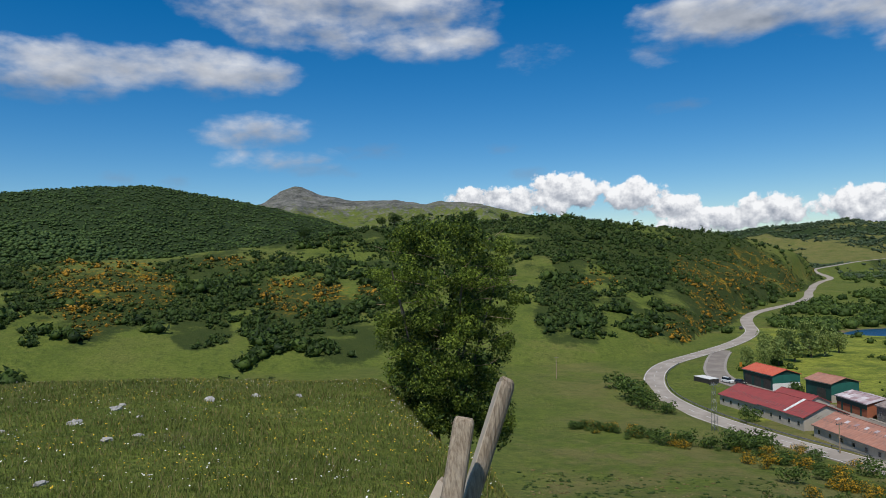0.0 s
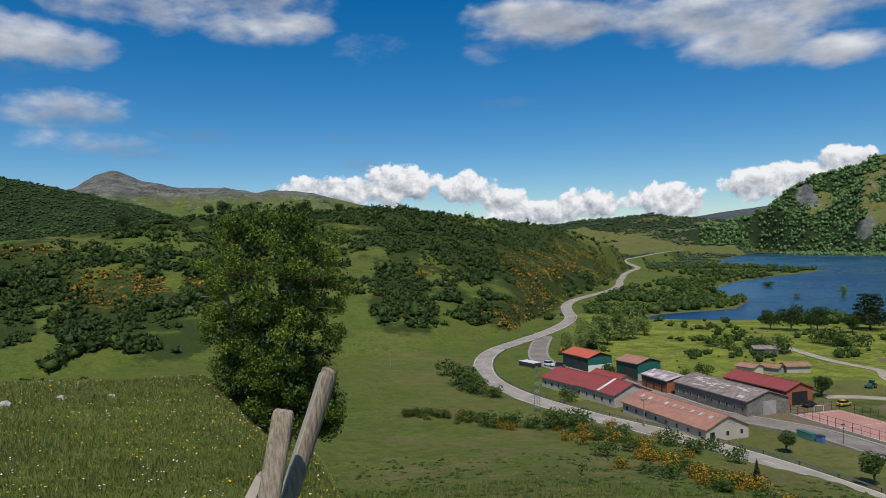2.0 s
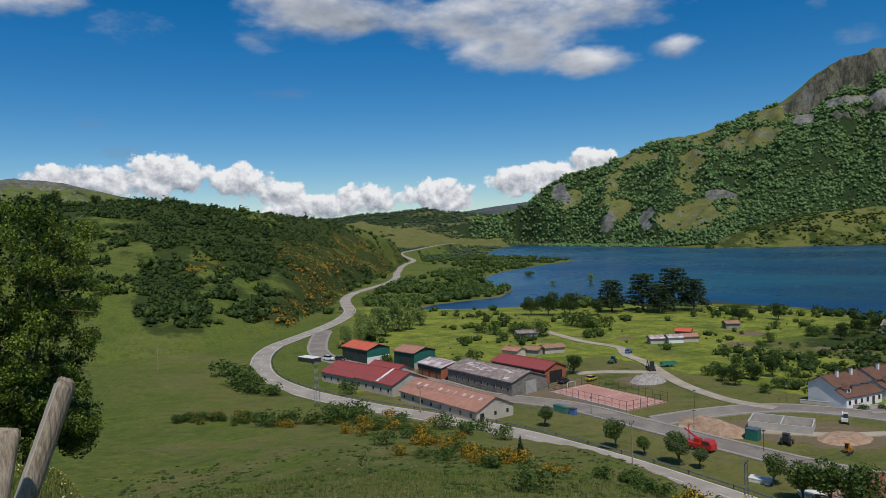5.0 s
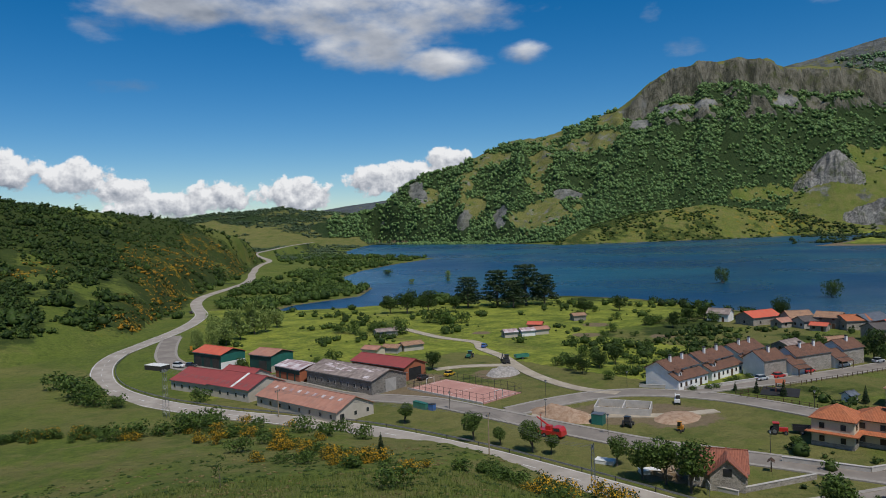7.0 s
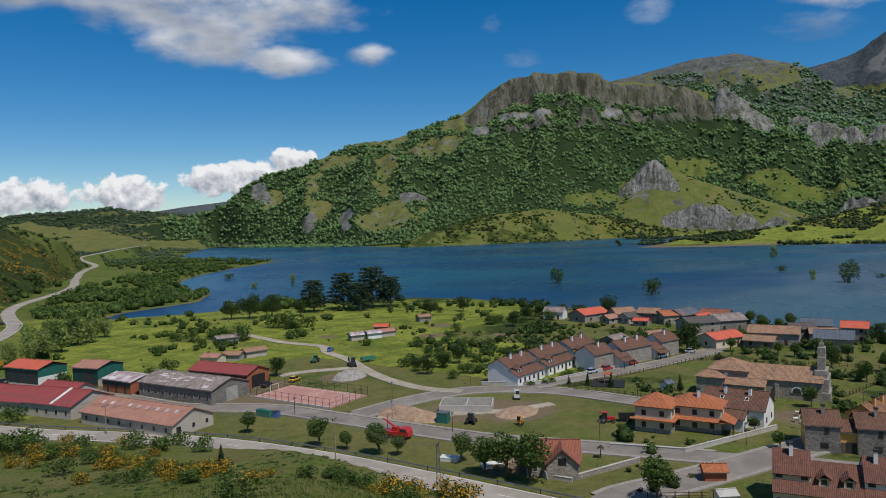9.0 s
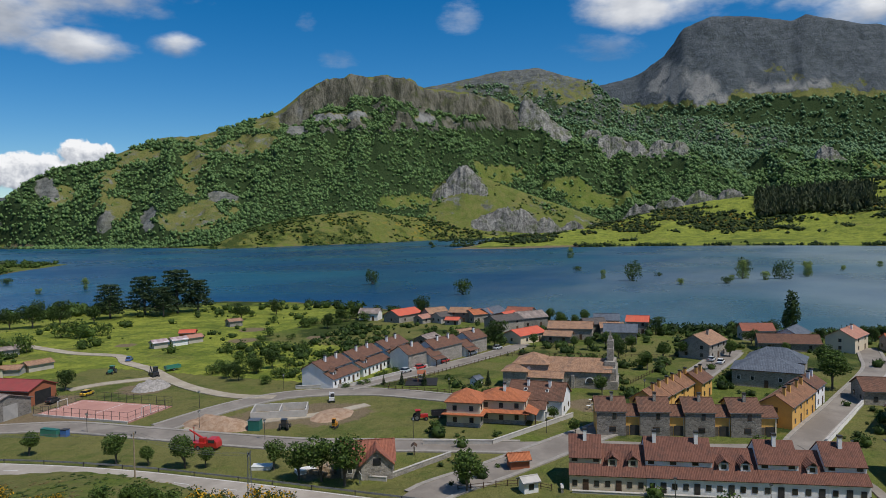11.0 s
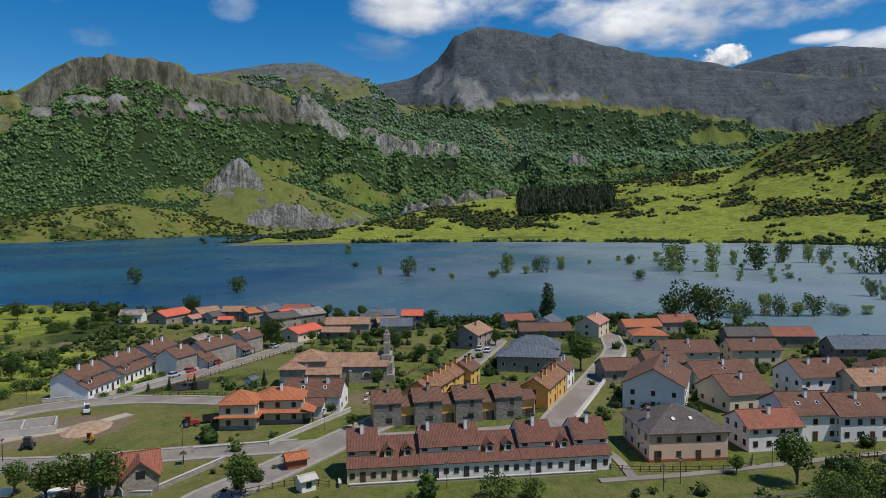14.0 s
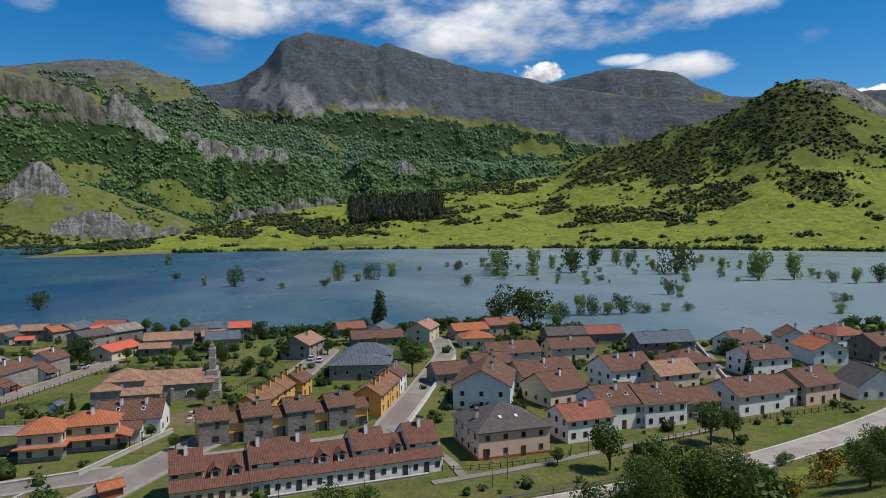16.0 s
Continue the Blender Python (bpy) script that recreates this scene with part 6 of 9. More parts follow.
# again a lighter green for the sunlit end, the dark one for the rest
one_box("wall_panel", (4.96, -5, 2.2, 5.06, 5, 5.6), GREEN_SHEET, b, "teal metal end wall, coloured lighter as if sunlit")
one_box("wall_base", (4.96, -5, -0.3, 5.07, 5, 2.2), BEIGE, b)
big_door(b, "-y", 1.2, 10, 10, 3.4, 3.8)
b = house("brick shed with a pale striped sheet roof", 115.8, 197, -86, 13, 9.5, 3.8, 4.9, BRICK_RED, WHITE_SHEET, 0, [], **BARN)
one_box("wall_panel", (-6.55, -4.86, 2.3, 6.55, -4.74, 3.8), DARK_GREEN, b)
for s in (-4, 0, 4):
    one_box("wall_panel", (s - 0.3, -4.88, -0.3, s + 0.3, -4.75, 3.8), DARK_GREEN, b)
house("long barn with a dark red sheet roof and grey walls", 89.9, 206.4, -75, 17, 13.5, 3.0, 5.5, BEIGE, RED_SHEET, 5, [1.5], ("-y",), **BARN)
house("lower barn with a faded red sheet roof behind", 99.5, 202, -78, 14, 8, 3.4, 5.2, BEIGE, RED_SHEET, 0, [], **BARN)
b = house("broad barn with a red sheet roof and pale strip", 93.4, 188.8, -78, 17.5, 12.8, 3.4, 6, BEIGE, RED_SHEET, 5, [1.6], ("-y",), **BARN)
bm = bmesh.new()
slab(bm, [(1, 0.02, 6.28), (2, 0.02, 6.28), (2, -6.4, 3.66), (1, -6.4, 3.66)], 0.05)
part("roof_light", bm, PAINT, b, "pale translucent roof strip")
b = house("long barn with a faded pink roof and beige gable", 96.7, 158.5, -83, 32, 12, 2.9, 5.5, BEIGE, PINK_SHEET, 8, [1.6], ("-y", "+x"), **BARN)
big_door(b, "+x", -4.3, 32, 12, 1.2, 2.2)
for i in range(9):
    bm = bmesh.new()
    u = -13 + 3.2 * i
    slab(bm, [(u, -1.6, 5.06), (u + 1, -1.6, 5.06), (u + 1, -2.6, 4.63), (u, -2.6, 4.63)], 0.05)
    part("roof_light", bm, WHITE_SHEET, b, "pale translucent roof strip")
b = house("long rubble-stone barn with a patched grey roof", 121.0, 174.3, -84, 29, 13.5, 4.0, 6.1, STONE_DARK, GREY_SHEET, 10, [1.9], ("-y",), **BARN)
big_door(b, "+x", 0.5, 29, 13.5, 4.2, 3.6, GREYWALL)
for k in range(26):
    rr = random.Random(k)
    bm = bmesh.new()
    u, v = rr.uniform(-13.5, 11), rr.uniform(-5.8, -0.8)
    zt = 6.1 + v * (2.1 / 6.75) + 0.2
    slab(bm, [(u, v, zt), (u + 2.2, v, zt), (u + 2.2, v - 0.5, zt - 0.155), (u, v - 0.5, zt - 0.155)], 0.04)
    part("roof_patch", bm, WHITE_SHEET, b, "pale replaced roof sheet")
b = house("open-ended barn with a rust-red tin roof", 136, 178, -82, 23, 9.5, 4.2, 6, BRICK_RED, RED_SHEET, 0, [], **BARN)
# no real gate: a black plate stands for the dark inside of the open end
big_door(b, "+x", 0, 23, 9.5, 5.5, 3.6, RUBBER)
for x, y, rot, L, W, h, rf, wl_ in ((153.6, 209.4, -70, 6.5, 5.5, 2.6, PINK_SHEET, CREAM), (169.9, 207.7, -13, 8, 5, 2.2, OLD_TILE, BEIGE), (162, 209, -60, 6, 5, 2.0, OLD_TILE, GREYWALL), (214, 198, -25, 5.5, 4, 2.2, WHITE_SHEET, BEIGE),
                                      (221, 195, -25, 6, 4.5, 2.2, WHITE_SHEET, WHITE), (227.5, 193, -25, 6, 4, 2.2, PINK_SHEET, BEIGE), (234.2, 201.4, -60, 6, 5, 2.8, BRIGHT_SHEET, BRICK_RED), (185, 243, -20, 9, 5, 2.3, GREY_SHEET, GREYWALL),
                                      (270, 206, -30, 6, 5, 2.4, OLD_TILE, STONE)):
    house("small garden shed with a low sheet roof", x, y, rot, L, W, h, h + 0.9, wl_, rf, 1, [1.3], ("-x",), 0, doors=False, name="shed", category="shed", frame_mat=DARK_WOOD)

# ---- white terraced rows ----


def stepped_white(x, y, rot, L, label):
    """A white house with a tall back part and a lower front roof."""
    root = house(label, x, y, rot, L, 7.4, 5.0, 7.0, WHITE, BROWN_TILE, 0, [], (), 2, doors=False, group="white terraced houses")
    bm = bmesh.new()
    slab(bm, [(-L / 2 - 0.3, -3.72, 4.35), (L / 2 + 0.3, -3.72, 4.35), (L / 2 + 0.3, -7.1, 2.75), (-L / 2 - 0.3, -7.1, 2.75)], 0.16)
    part("porch_roof", bm, BROWN_TILE, root)
    bm = bmesh.new()
    v = box(bm, -L / 2, -6.7, -0.5, L / 2, -3.71, 2.7)
    for i in (6, 7):
        v[i].co.z = 4.1
    part("front_wall", bm, WHITE, root)
    n = int(L / 2.1)
    for i in range(n):
        u = L * ((i + 0.5) / n - 0.5)
        if i % 3 == 1:
            door(root, "-y", u, L / 2, 6.7, 0.95, 2.0)
        else:
            window(root, "-y", u, 1.45, L / 2, 6.7, 0.8, 1.1)
        if i % 2 == 0:
            window(root, "-y", u, 4.68, L / 2, 3.7, 1.0, 0.5)
    dormer(root, -L * 0.3, -5.0, 3.75, WHITE, BROWN_TILE)
    return root


def dormer(root, x, y, z, wall, roof):
    """A small gabled dormer standing out of a roof towards -y."""
    d = one_box("dormer", (x - 0.75, y - 0.45, z - 0.6, x + 0.75, y + 1.6, z + 0.8), wall, root)
    bm = bmesh.new()
    for s in (-1, 1):
        slab(bm, [(x, y - 0.8, z + 1.62), (x, y + 2.2, z + 1.62), (x + s * 1.15, y + 2.2, z + 0.72), (x + s * 1.15, y - 0.8, z + 0.72)], 0.12)
    part("roof", bm, roof, d)
    p = new("pane", shared_box("pane", 0.8, 0.06, 0.75, PANE))
    p.parent, p.location = d, (x, y - 0.46, z + 0.25)
    return d


for x, y, L in ((180, 105.2, 14.0), (197.5, 104.2, 16.0), (216, 102.8, 15.0)):
    stepped_white(x, y, -4, L, "white terraced house with brown tiles and chimneys")
for x, y, L in ((206.0, 90.9, 8.6), (220.7, 86.0, 14.5), (237.5, 80.8, 9)):
    h = house("terraced house with white gable and stone front", x, y, -18, L, 7.6, 5.0, 7.2, WHITE, BROWN_TILE, int(L / 3), [1.4, 4.0], ("-y",), max(1, int(L / 6)), group="stone-fronted terraced houses")
    one_box("stone_front", (-L / 2 + 0.05, -3.95, -0.5, L / 2 - 0.05, -3.78, 5.0), STONE, h, "rubble stone facing")
for x, y in ((212.3, 86.6), (230.2, 81.4)):
    h = house("low white link with a brown tiled porch", x, y, -18, 5.0, 6.5, 3.2, 5.0, WHITE, BROWN_TILE, 0, [], (), 0, doors=False, group="stone-fronted terraced houses")
    bm = bmesh.new()
    slab(bm, [(-2.6, -3.2, 3.1), (2.6, -3.2, 3.1), (2.6, -5.6, 2.3), (-2.6, -5.6, 2.3)], 0.14)
    part("porch_roof", bm, BROWN_TILE, h)
    for u in (-2.4, 2.4):
        one_box("post", (u - 0.1, -5.5, -0.3, u + 0.1, -5.3, 2.3), DARK_WOOD, h)

# ---- the villa with orange roofs ----
v = house("cream two-storey villa with orange hipped roofs", 152.8, 53.0, -84, 7.6, 7.8, 5.6, 7.9, CREAM, ORANGE_TILE, 2, [1.6, 4.2], ("-y", "+x"), 0, True, False, name="villa")
bm = bmesh.new()
hip_roof(bm, 8.2, 8.6, 2.95, 3.5, 0.7)
part("porch_roof", bm, ORANGE_TILE, v)
one_box("plinth", (-3.86, -3.96, -0.6, 3.86, 3.96, 0.9), STONE, v)
v2 = house("cream villa wing under an orange tiled roof", 157.6, 45.6, -84, 10.5, 7.6, 5.4, 7.4, CREAM, ORANGE_TILE, 3, [1.6, 4.2], ("-y", "+x"), 1, True, True, name="villa")
bm = bmesh.new()
slab(bm, [(-5.6, -3.85, 3.3), (6.6, -3.85, 3.3), (6.6, -5.2, 2.75), (-5.6, -5.2, 2.75)], 0.14)
slab(bm, [(5.4, 3.8, 3.6), (5.4, -5.2, 3.6), (8.2, -5.2, 2.75), (8.2, 3.8, 2.75)], 0.14)
part("porch_roof", bm, ORANGE_TILE, v2)
one_box("plinth", (-5.3, -3.9, -0.6, 5.3, 3.9, 0.9), STONE, v2)
for u in (-5.0, 2.0):
    one_box("post", (7.7, u, -0.3, 7.95, u + 0.25, 2.75), DARK_WOOD, v2)
house("brown-roofed house with white walls behind the villa", 167.2, 39.6, -90, 13, 10, 4.0, 7, WHITE, BROWN_TILE, 3, [1.5], ("-y", "+x"), 2, skylights=2)
house("low white annex under a brown roof", 160.4, 41.0, -88, 9, 4.5, 2.8, 4.0, WHITE, BROWN_TILE, 0, [], (), 0, doors=False)

# ---- the cottage at the bend ----
c = house("rubble-stone cottage with a red tiled roof", 117.4, 60.4, -62, 9.5, 7.5, 3.0, 5.6, STONE, RED_TILE, 3, [1.5], ("-y", "+x"), 0, name="cottage", frame_mat=WHITE)
bm = bmesh.new()
gable_body(bm, 6, 5.6, 3.0, 5.5)
bmesh.ops.transform(bm, matrix=pose(1.6, -2.2, 0, 0, 0, 90), verts=bm.verts)
wing = part("front_wing", bm, STONE, c)
bm = bmesh.new()
gable_roof(bm, 6.2, 5.6, 3.0, 5.5)
bmesh.ops.transform(bm, matrix=pose(1.6, -2.2, 0, 0, 0, 90), verts=bm.verts)
part("roof", bm, RED_TILE, wing)
one_box("pane", (0.9, -5.26, 2.6, 2.3, -5.18, 3.9), PANE, wing)

# ---- the front terrace by the road ----


def terrace_unit(s, L, tall, wall):
    """One house of the front terrace; s: metres along the row to its middle."""
    ax, ay, rot = 119.0, 23.1, -79
    ux, uy = math.cos(radians(rot)), math.sin(radians(rot))
    root = root_at("terraced_house", ax + ux * s - uy * 5.4, ay + uy * s + ux * 5.4, rot,
                   "terraced house with brown tiled roofs and white chimneys" if tall else "lower terraced house with dormers in a long brown roof", "house", group="front terrace")
    bm = bmesh.new()
    if tall:
        gable_body(bm, L, 7.4, 5.3, 8.0)
    else:
        prof = [(-5.4, -0.5), (4, -0.5), (4, 4.6), (0, 6.4), (-5.4, 2.9)]
        a, b = ([bm.verts.new((x, y, z)) for y, z in prof] for x in (-L / 2, L / 2))
        bm.faces.new(a[::-1])
        bm.faces.new(b)
        for i in range(5):
            bm.faces.new((a[i], a[(i + 1) % 5], b[(i + 1) % 5], b[i]))
    part("wall", bm, wall, root)
    bm = bmesh.new()
    if tall:
        gable_roof(bm, L - 0.5, 7.4, 5.3, 8.0, 0.35)
    else:
        slab(bm, [(-L / 2, 0, 6.58), (L / 2, 0, 6.58), (L / 2, -5.8, 2.82), (-L / 2, -5.8, 2.82)], 0.16)
        slab(bm, [(-L / 2, 0, 6.58), (L / 2, 0, 6.58), (L / 2, 4.4, 4.6), (-L / 2, 4.4, 4.6)], 0.16)
    part("roof", bm, RED_DARK, root)
    if tall:
        bm = bmesh.new()
        slab(bm, [(-L / 2 - 0.1, -3.72, 4.25), (L / 2 + 0.1, -3.72, 4.25), (L / 2 + 0.1, -5.85, 2.85), (-L / 2 - 0.1, -5.85, 2.85)], 0.16)
        part("porch_roof", bm, RED_DARK, root)
        bm = bmesh.new()
        q = box(bm, -L / 2, -5.4, -0.5, L / 2, -3.71, 2.85)
        for i in (6, 7):
            q[i].co.z = 4.0
        part("front_wall", bm, wall, root)
        for u in ((0,) if L < 8 else (-L * 0.34, L * 0.3)):
            chimney(root, u, -0.9, 7.2, 2.0)
    else:
        for u in ((-L * 0.25, L * 0.22) if L > 5 else (0,)):
            dormer(root, u, -3.6, 4.35, wall, RED_DARK)
    n = max(2, int(L / 1.7))
    for i in range(n):
        u = L * ((i + 0.5) / n - 0.5)
        if i % 3 == 1:
            door(root, "-y", u, L / 2, 5.4, 0.95, 2.05, DARK_WOOD if wall is CREAM else DARK_METAL)
        else:
            window(root, "-y", u, 1.4, L / 2, 5.4, 0.85, 1.0)
        if tall and i % 2 == 0:
            window(root, "-y", u, 4.8, L / 2, 3.7, 1.0, 0.6)
    return root


RED_DARK = tile_material("dark_red_roof_tile", (0.135, 0.06, 0.042), (0.19, 0.085, 0.06), (0.085, 0.048, 0.04))
for s, L, tall, wall in ((2.7, 5.4, True, CREAM), (9.0, 7.2, False, CREAM), (18.0, 10.7, True, WHITE), (26.9, 7.2, False, WHITE), (33.6, 6.2, True, WHITE), (38.7, 4.1, False, WHITE), (43.8, 6.3, True, WHITE)):
    terrace_unit(s, L, tall, wall)

# ---- the stone and ochre row behind it ----
for i, (x, y) in enumerate(((156.2, 21.6), (158.3, 12.9), (160.5, 4.0), (162.7, -4.9))):
    h = house("stone-fronted house with a brown roof", x, y, -76, 6.0, 8.0, 5.2, 7.2, YELLOW, BROWN_TILE, 1, [], (), 1, doors=False, group="stone and ochre row", chim_mat=STONE)
    one_box("stone_front", (-3.0, -4.2, -0.5, 3.0, -4.02, 5.2), STONE_DARK, h, "dark rubble stone facing")
    window(h, "-y", 0.7, 4.2, 3, 4.2, 0.8, 1.3)
    window(h, "-y", 0.3, 1.4, 3, 4.2, 1.4, 1.1)
    k = house("ochre link with a garage and brown roof", x + 0.95, y - 4.4, -76, 3.2, 6.8, 4.2, 5.6, YELLOW, BROWN_TILE, 0, [], (), 0, doors=False, group="stone and ochre row")
    door(k, "-y", 0.45, 1.6, 3.4, 2.0, 2.1, DARK_METAL, name="garage_door")
    door(k, "-y", -1.1, 1.6, 3.4, 0.8, 2.0, BARK)
    one_box("corner_strip", (1.35, -3.6, -0.3, 1.6, -3.38, 4.2), CREAM, k)
for x, y, L in ((171.5, 14.0, 9.5), (179.4, 11.4, 9.5), (187, 8.8, 9.5), (192.5, 5.2, 8)):
    house("ochre gabled house with an orange-brown roof", x, y, -17, L, 6.6, 4.4, 6.5, YELLOW, WARM_TILE if L > 9 else BROWN_TILE, 2, [1.4, 3.6], ("-y", "-x"), 2, group="ochre gabled houses", chim_mat=YELLOW)
for x, y, L in ((172.6, -13.6, 9), (181.2, -16.8, 9), (191.5, -20.2, 8)):
    house("ochre gabled house with an orange-brown roof", x, y, -20, L, 6.8, 4.9, 7.0, YELLOW if x < 190 else WHITE, WARM_TILE if x < 190 else BROWN_TILE, 2, [1.4, 3.8], ("-y", "-x"), 2, group="ochre gabled houses", chim_mat=YELLOW if x < 190 else WHITE)
s = house("stone hall with a blue-grey slate roof", 211.5, -13.2, -97, 17, 11, 4.6, 7.0, STONE, SLATE, 5, [2.4], ("-y",), 0, hip=True, name="hall", category="hall", frame_mat=WHITE)
house("stone hall's rear part under a slate roof", 222.5, -16.2, -100, 15, 10, 5.2, 8.2, STONE, SLATE, 3, [2.4], ("-y",), 0, hip=True, name="hall", category="hall")

# ---- the church ----
ch = root_at("church", 197, 36.5, -86, "old rubble-stone church with clay tile roofs and bell gable", "church")
for nm, L, W, eave, ridge, px, py, hip in (("nave", 17, 9.5, 4.6, 7.4, 1.5, 0, False), ("chancel", 9.5, 10, 6.2, 8.6, -11.5, 0, True), ("sacristy", 6.5, 6.5, 4.6, 6.4, -15.5, -4.5, True), ("aisle", 9, 4.5, 3.2, 4.4, -7, -5.6, False)):
    bm = bmesh.new()
    if hip:
        box(bm, -L / 2, -W / 2, -0.6, L / 2, W / 2, eave)
    else:
        gable_body(bm, L, W, eave, ridge)
    w = part(nm, bm, STONE, ch)
    w.location = (px, py, 0)
    bm = bmesh.new()
    (hip_roof if hip else gable_roof)(bm, L, W, eave, ridge)
    part("roof", bm, OLD_TILE, w)
def half_disc(bm, x, y, z, r, depth):
    """An arched plate standing in a wall that faces -y."""
    rim = [(x - r, z - 0.35)] + [(x - r * math.cos(math.pi * i / 14), z + r * math.sin(math.pi * i / 14)) for i in range(15)] + [(x + r, z - 0.35)]
    a, b = ([bm.verts.new((px, y + k, pz)) for px, pz in rim] for k in (0, depth))
    bm.faces.new(a)
    bm.faces.new(b[::-1])
    for i in range(len(rim)):
        j = (i + 1) % len(rim)
        bm.faces.new((a[j], a[i], b[i], b[j]))


bm = bmesh.new()
half_disc(bm, 4.5, -4.88, 1.9, 1.25, 0.3)
arch = part("arched_window", bm, WHITE, ch, "white-framed half-round window")
bm = bmesh.new()
half_disc(bm, 4.5, -4.92, 1.95, 0.95, 0.2)
part("pane", bm, PANE, arch)
bm = bmesh.new()
bmesh.ops.create_cone(bm, segments=18, radius1=0.5, radius2=0.5, depth=0.2, cap_ends=True, matrix=pose(-12, -5.03, 5.0, 90))
part("round_window", bm, WHITE, ch, "small white oculus")
for u in (-4, 0, 8):
    one_box("buttress", (u - 0.4, -5.5, -0.5, u + 0.4, -4.7, 3.6), STONE, ch)
bell = root_at("bell_gable", 198.3, 26.9, -86, "stepped stone bell gable with arched openings and finial", "bell tower")
bm = bmesh.new()
for z0, z1, w, d in ((-0.6, 2.2, 5.4, 2.1), (2.2, 5.4, 4.6, 1.7), (5.4, 7.2, 3.5, 1.4)):
    box(bm, -d, -w, z0, d, w, z1)
for z0, z1, half, open_half in ((7.2, 10.4, 2.5, 0.55), (10.4, 12.6, 1.5, 0.45)):
    for s in (-1, 1):
        box(bm, -0.8, s * half if s < 0 else open_half * (2.6 if half > 2 else 1), z0, 0.8, -open_half * (2.6 if half > 2 else 1) if s < 0 else half, z1 - 0.8)
    if half > 2:
        box(bm, -0.8, -0.35, z0, 0.8, 0.35, z1 - 0.8)
    box(bm, -0.85, -half, z1 - 0.8, 0.85, half, z1)
box(bm, -0.5, -0.7, 12.6, 0.5, 0.7, 13.6)
box(bm, -0.18, -0.18, 13.6, 0.18, 0.18, 15)
part("masonry", bm, STONE, bell)
bm = bmesh.new()
for sgn in (-0.9, 0.9):
    bmesh.ops.create_cone(bm, segments=12, radius1=0.42, radius2=0.16, depth=0.75, cap_ends=True, matrix=pose(0, sgn, 8.7))
part("bell", bm, DARK_METAL, bell, "dark bronze bells")

# ---- the peach guest house ----
g = house("large peach-plastered house with a dark hipped roof", 139.8, -37.0, -82, 15.0, 14.4, 5.4, 9.0, PINKISH, DARK_TILE, 4, [1.5, 4.2], ("-y", "-x"), 0, hip=True, name="guest_house", frame_mat=WOOD)
for u, yy in ((-5.5, -1.0), (-4.0, 3.0)):
    chimney(g, u, yy, 6.6, 1.4, PINKISH)
door(g, "-y", -5.9, 7.5, 7.2, 1.2, 2.2, DARK_WOOD)
for u in (-1.8, 1.6):
    sk = new("skylight", shared_box("skylight", 0.6, 0.8, 0.14, PAINT))
    sk.parent, sk.location, sk.rotation_euler = g, (u, -4.2, 7.2), (0.47, 0, 0)
one_box("plinth", (-7.56, -7.26, -0.6, 7.56, 7.26, 0.55), BRICK_RED, g)

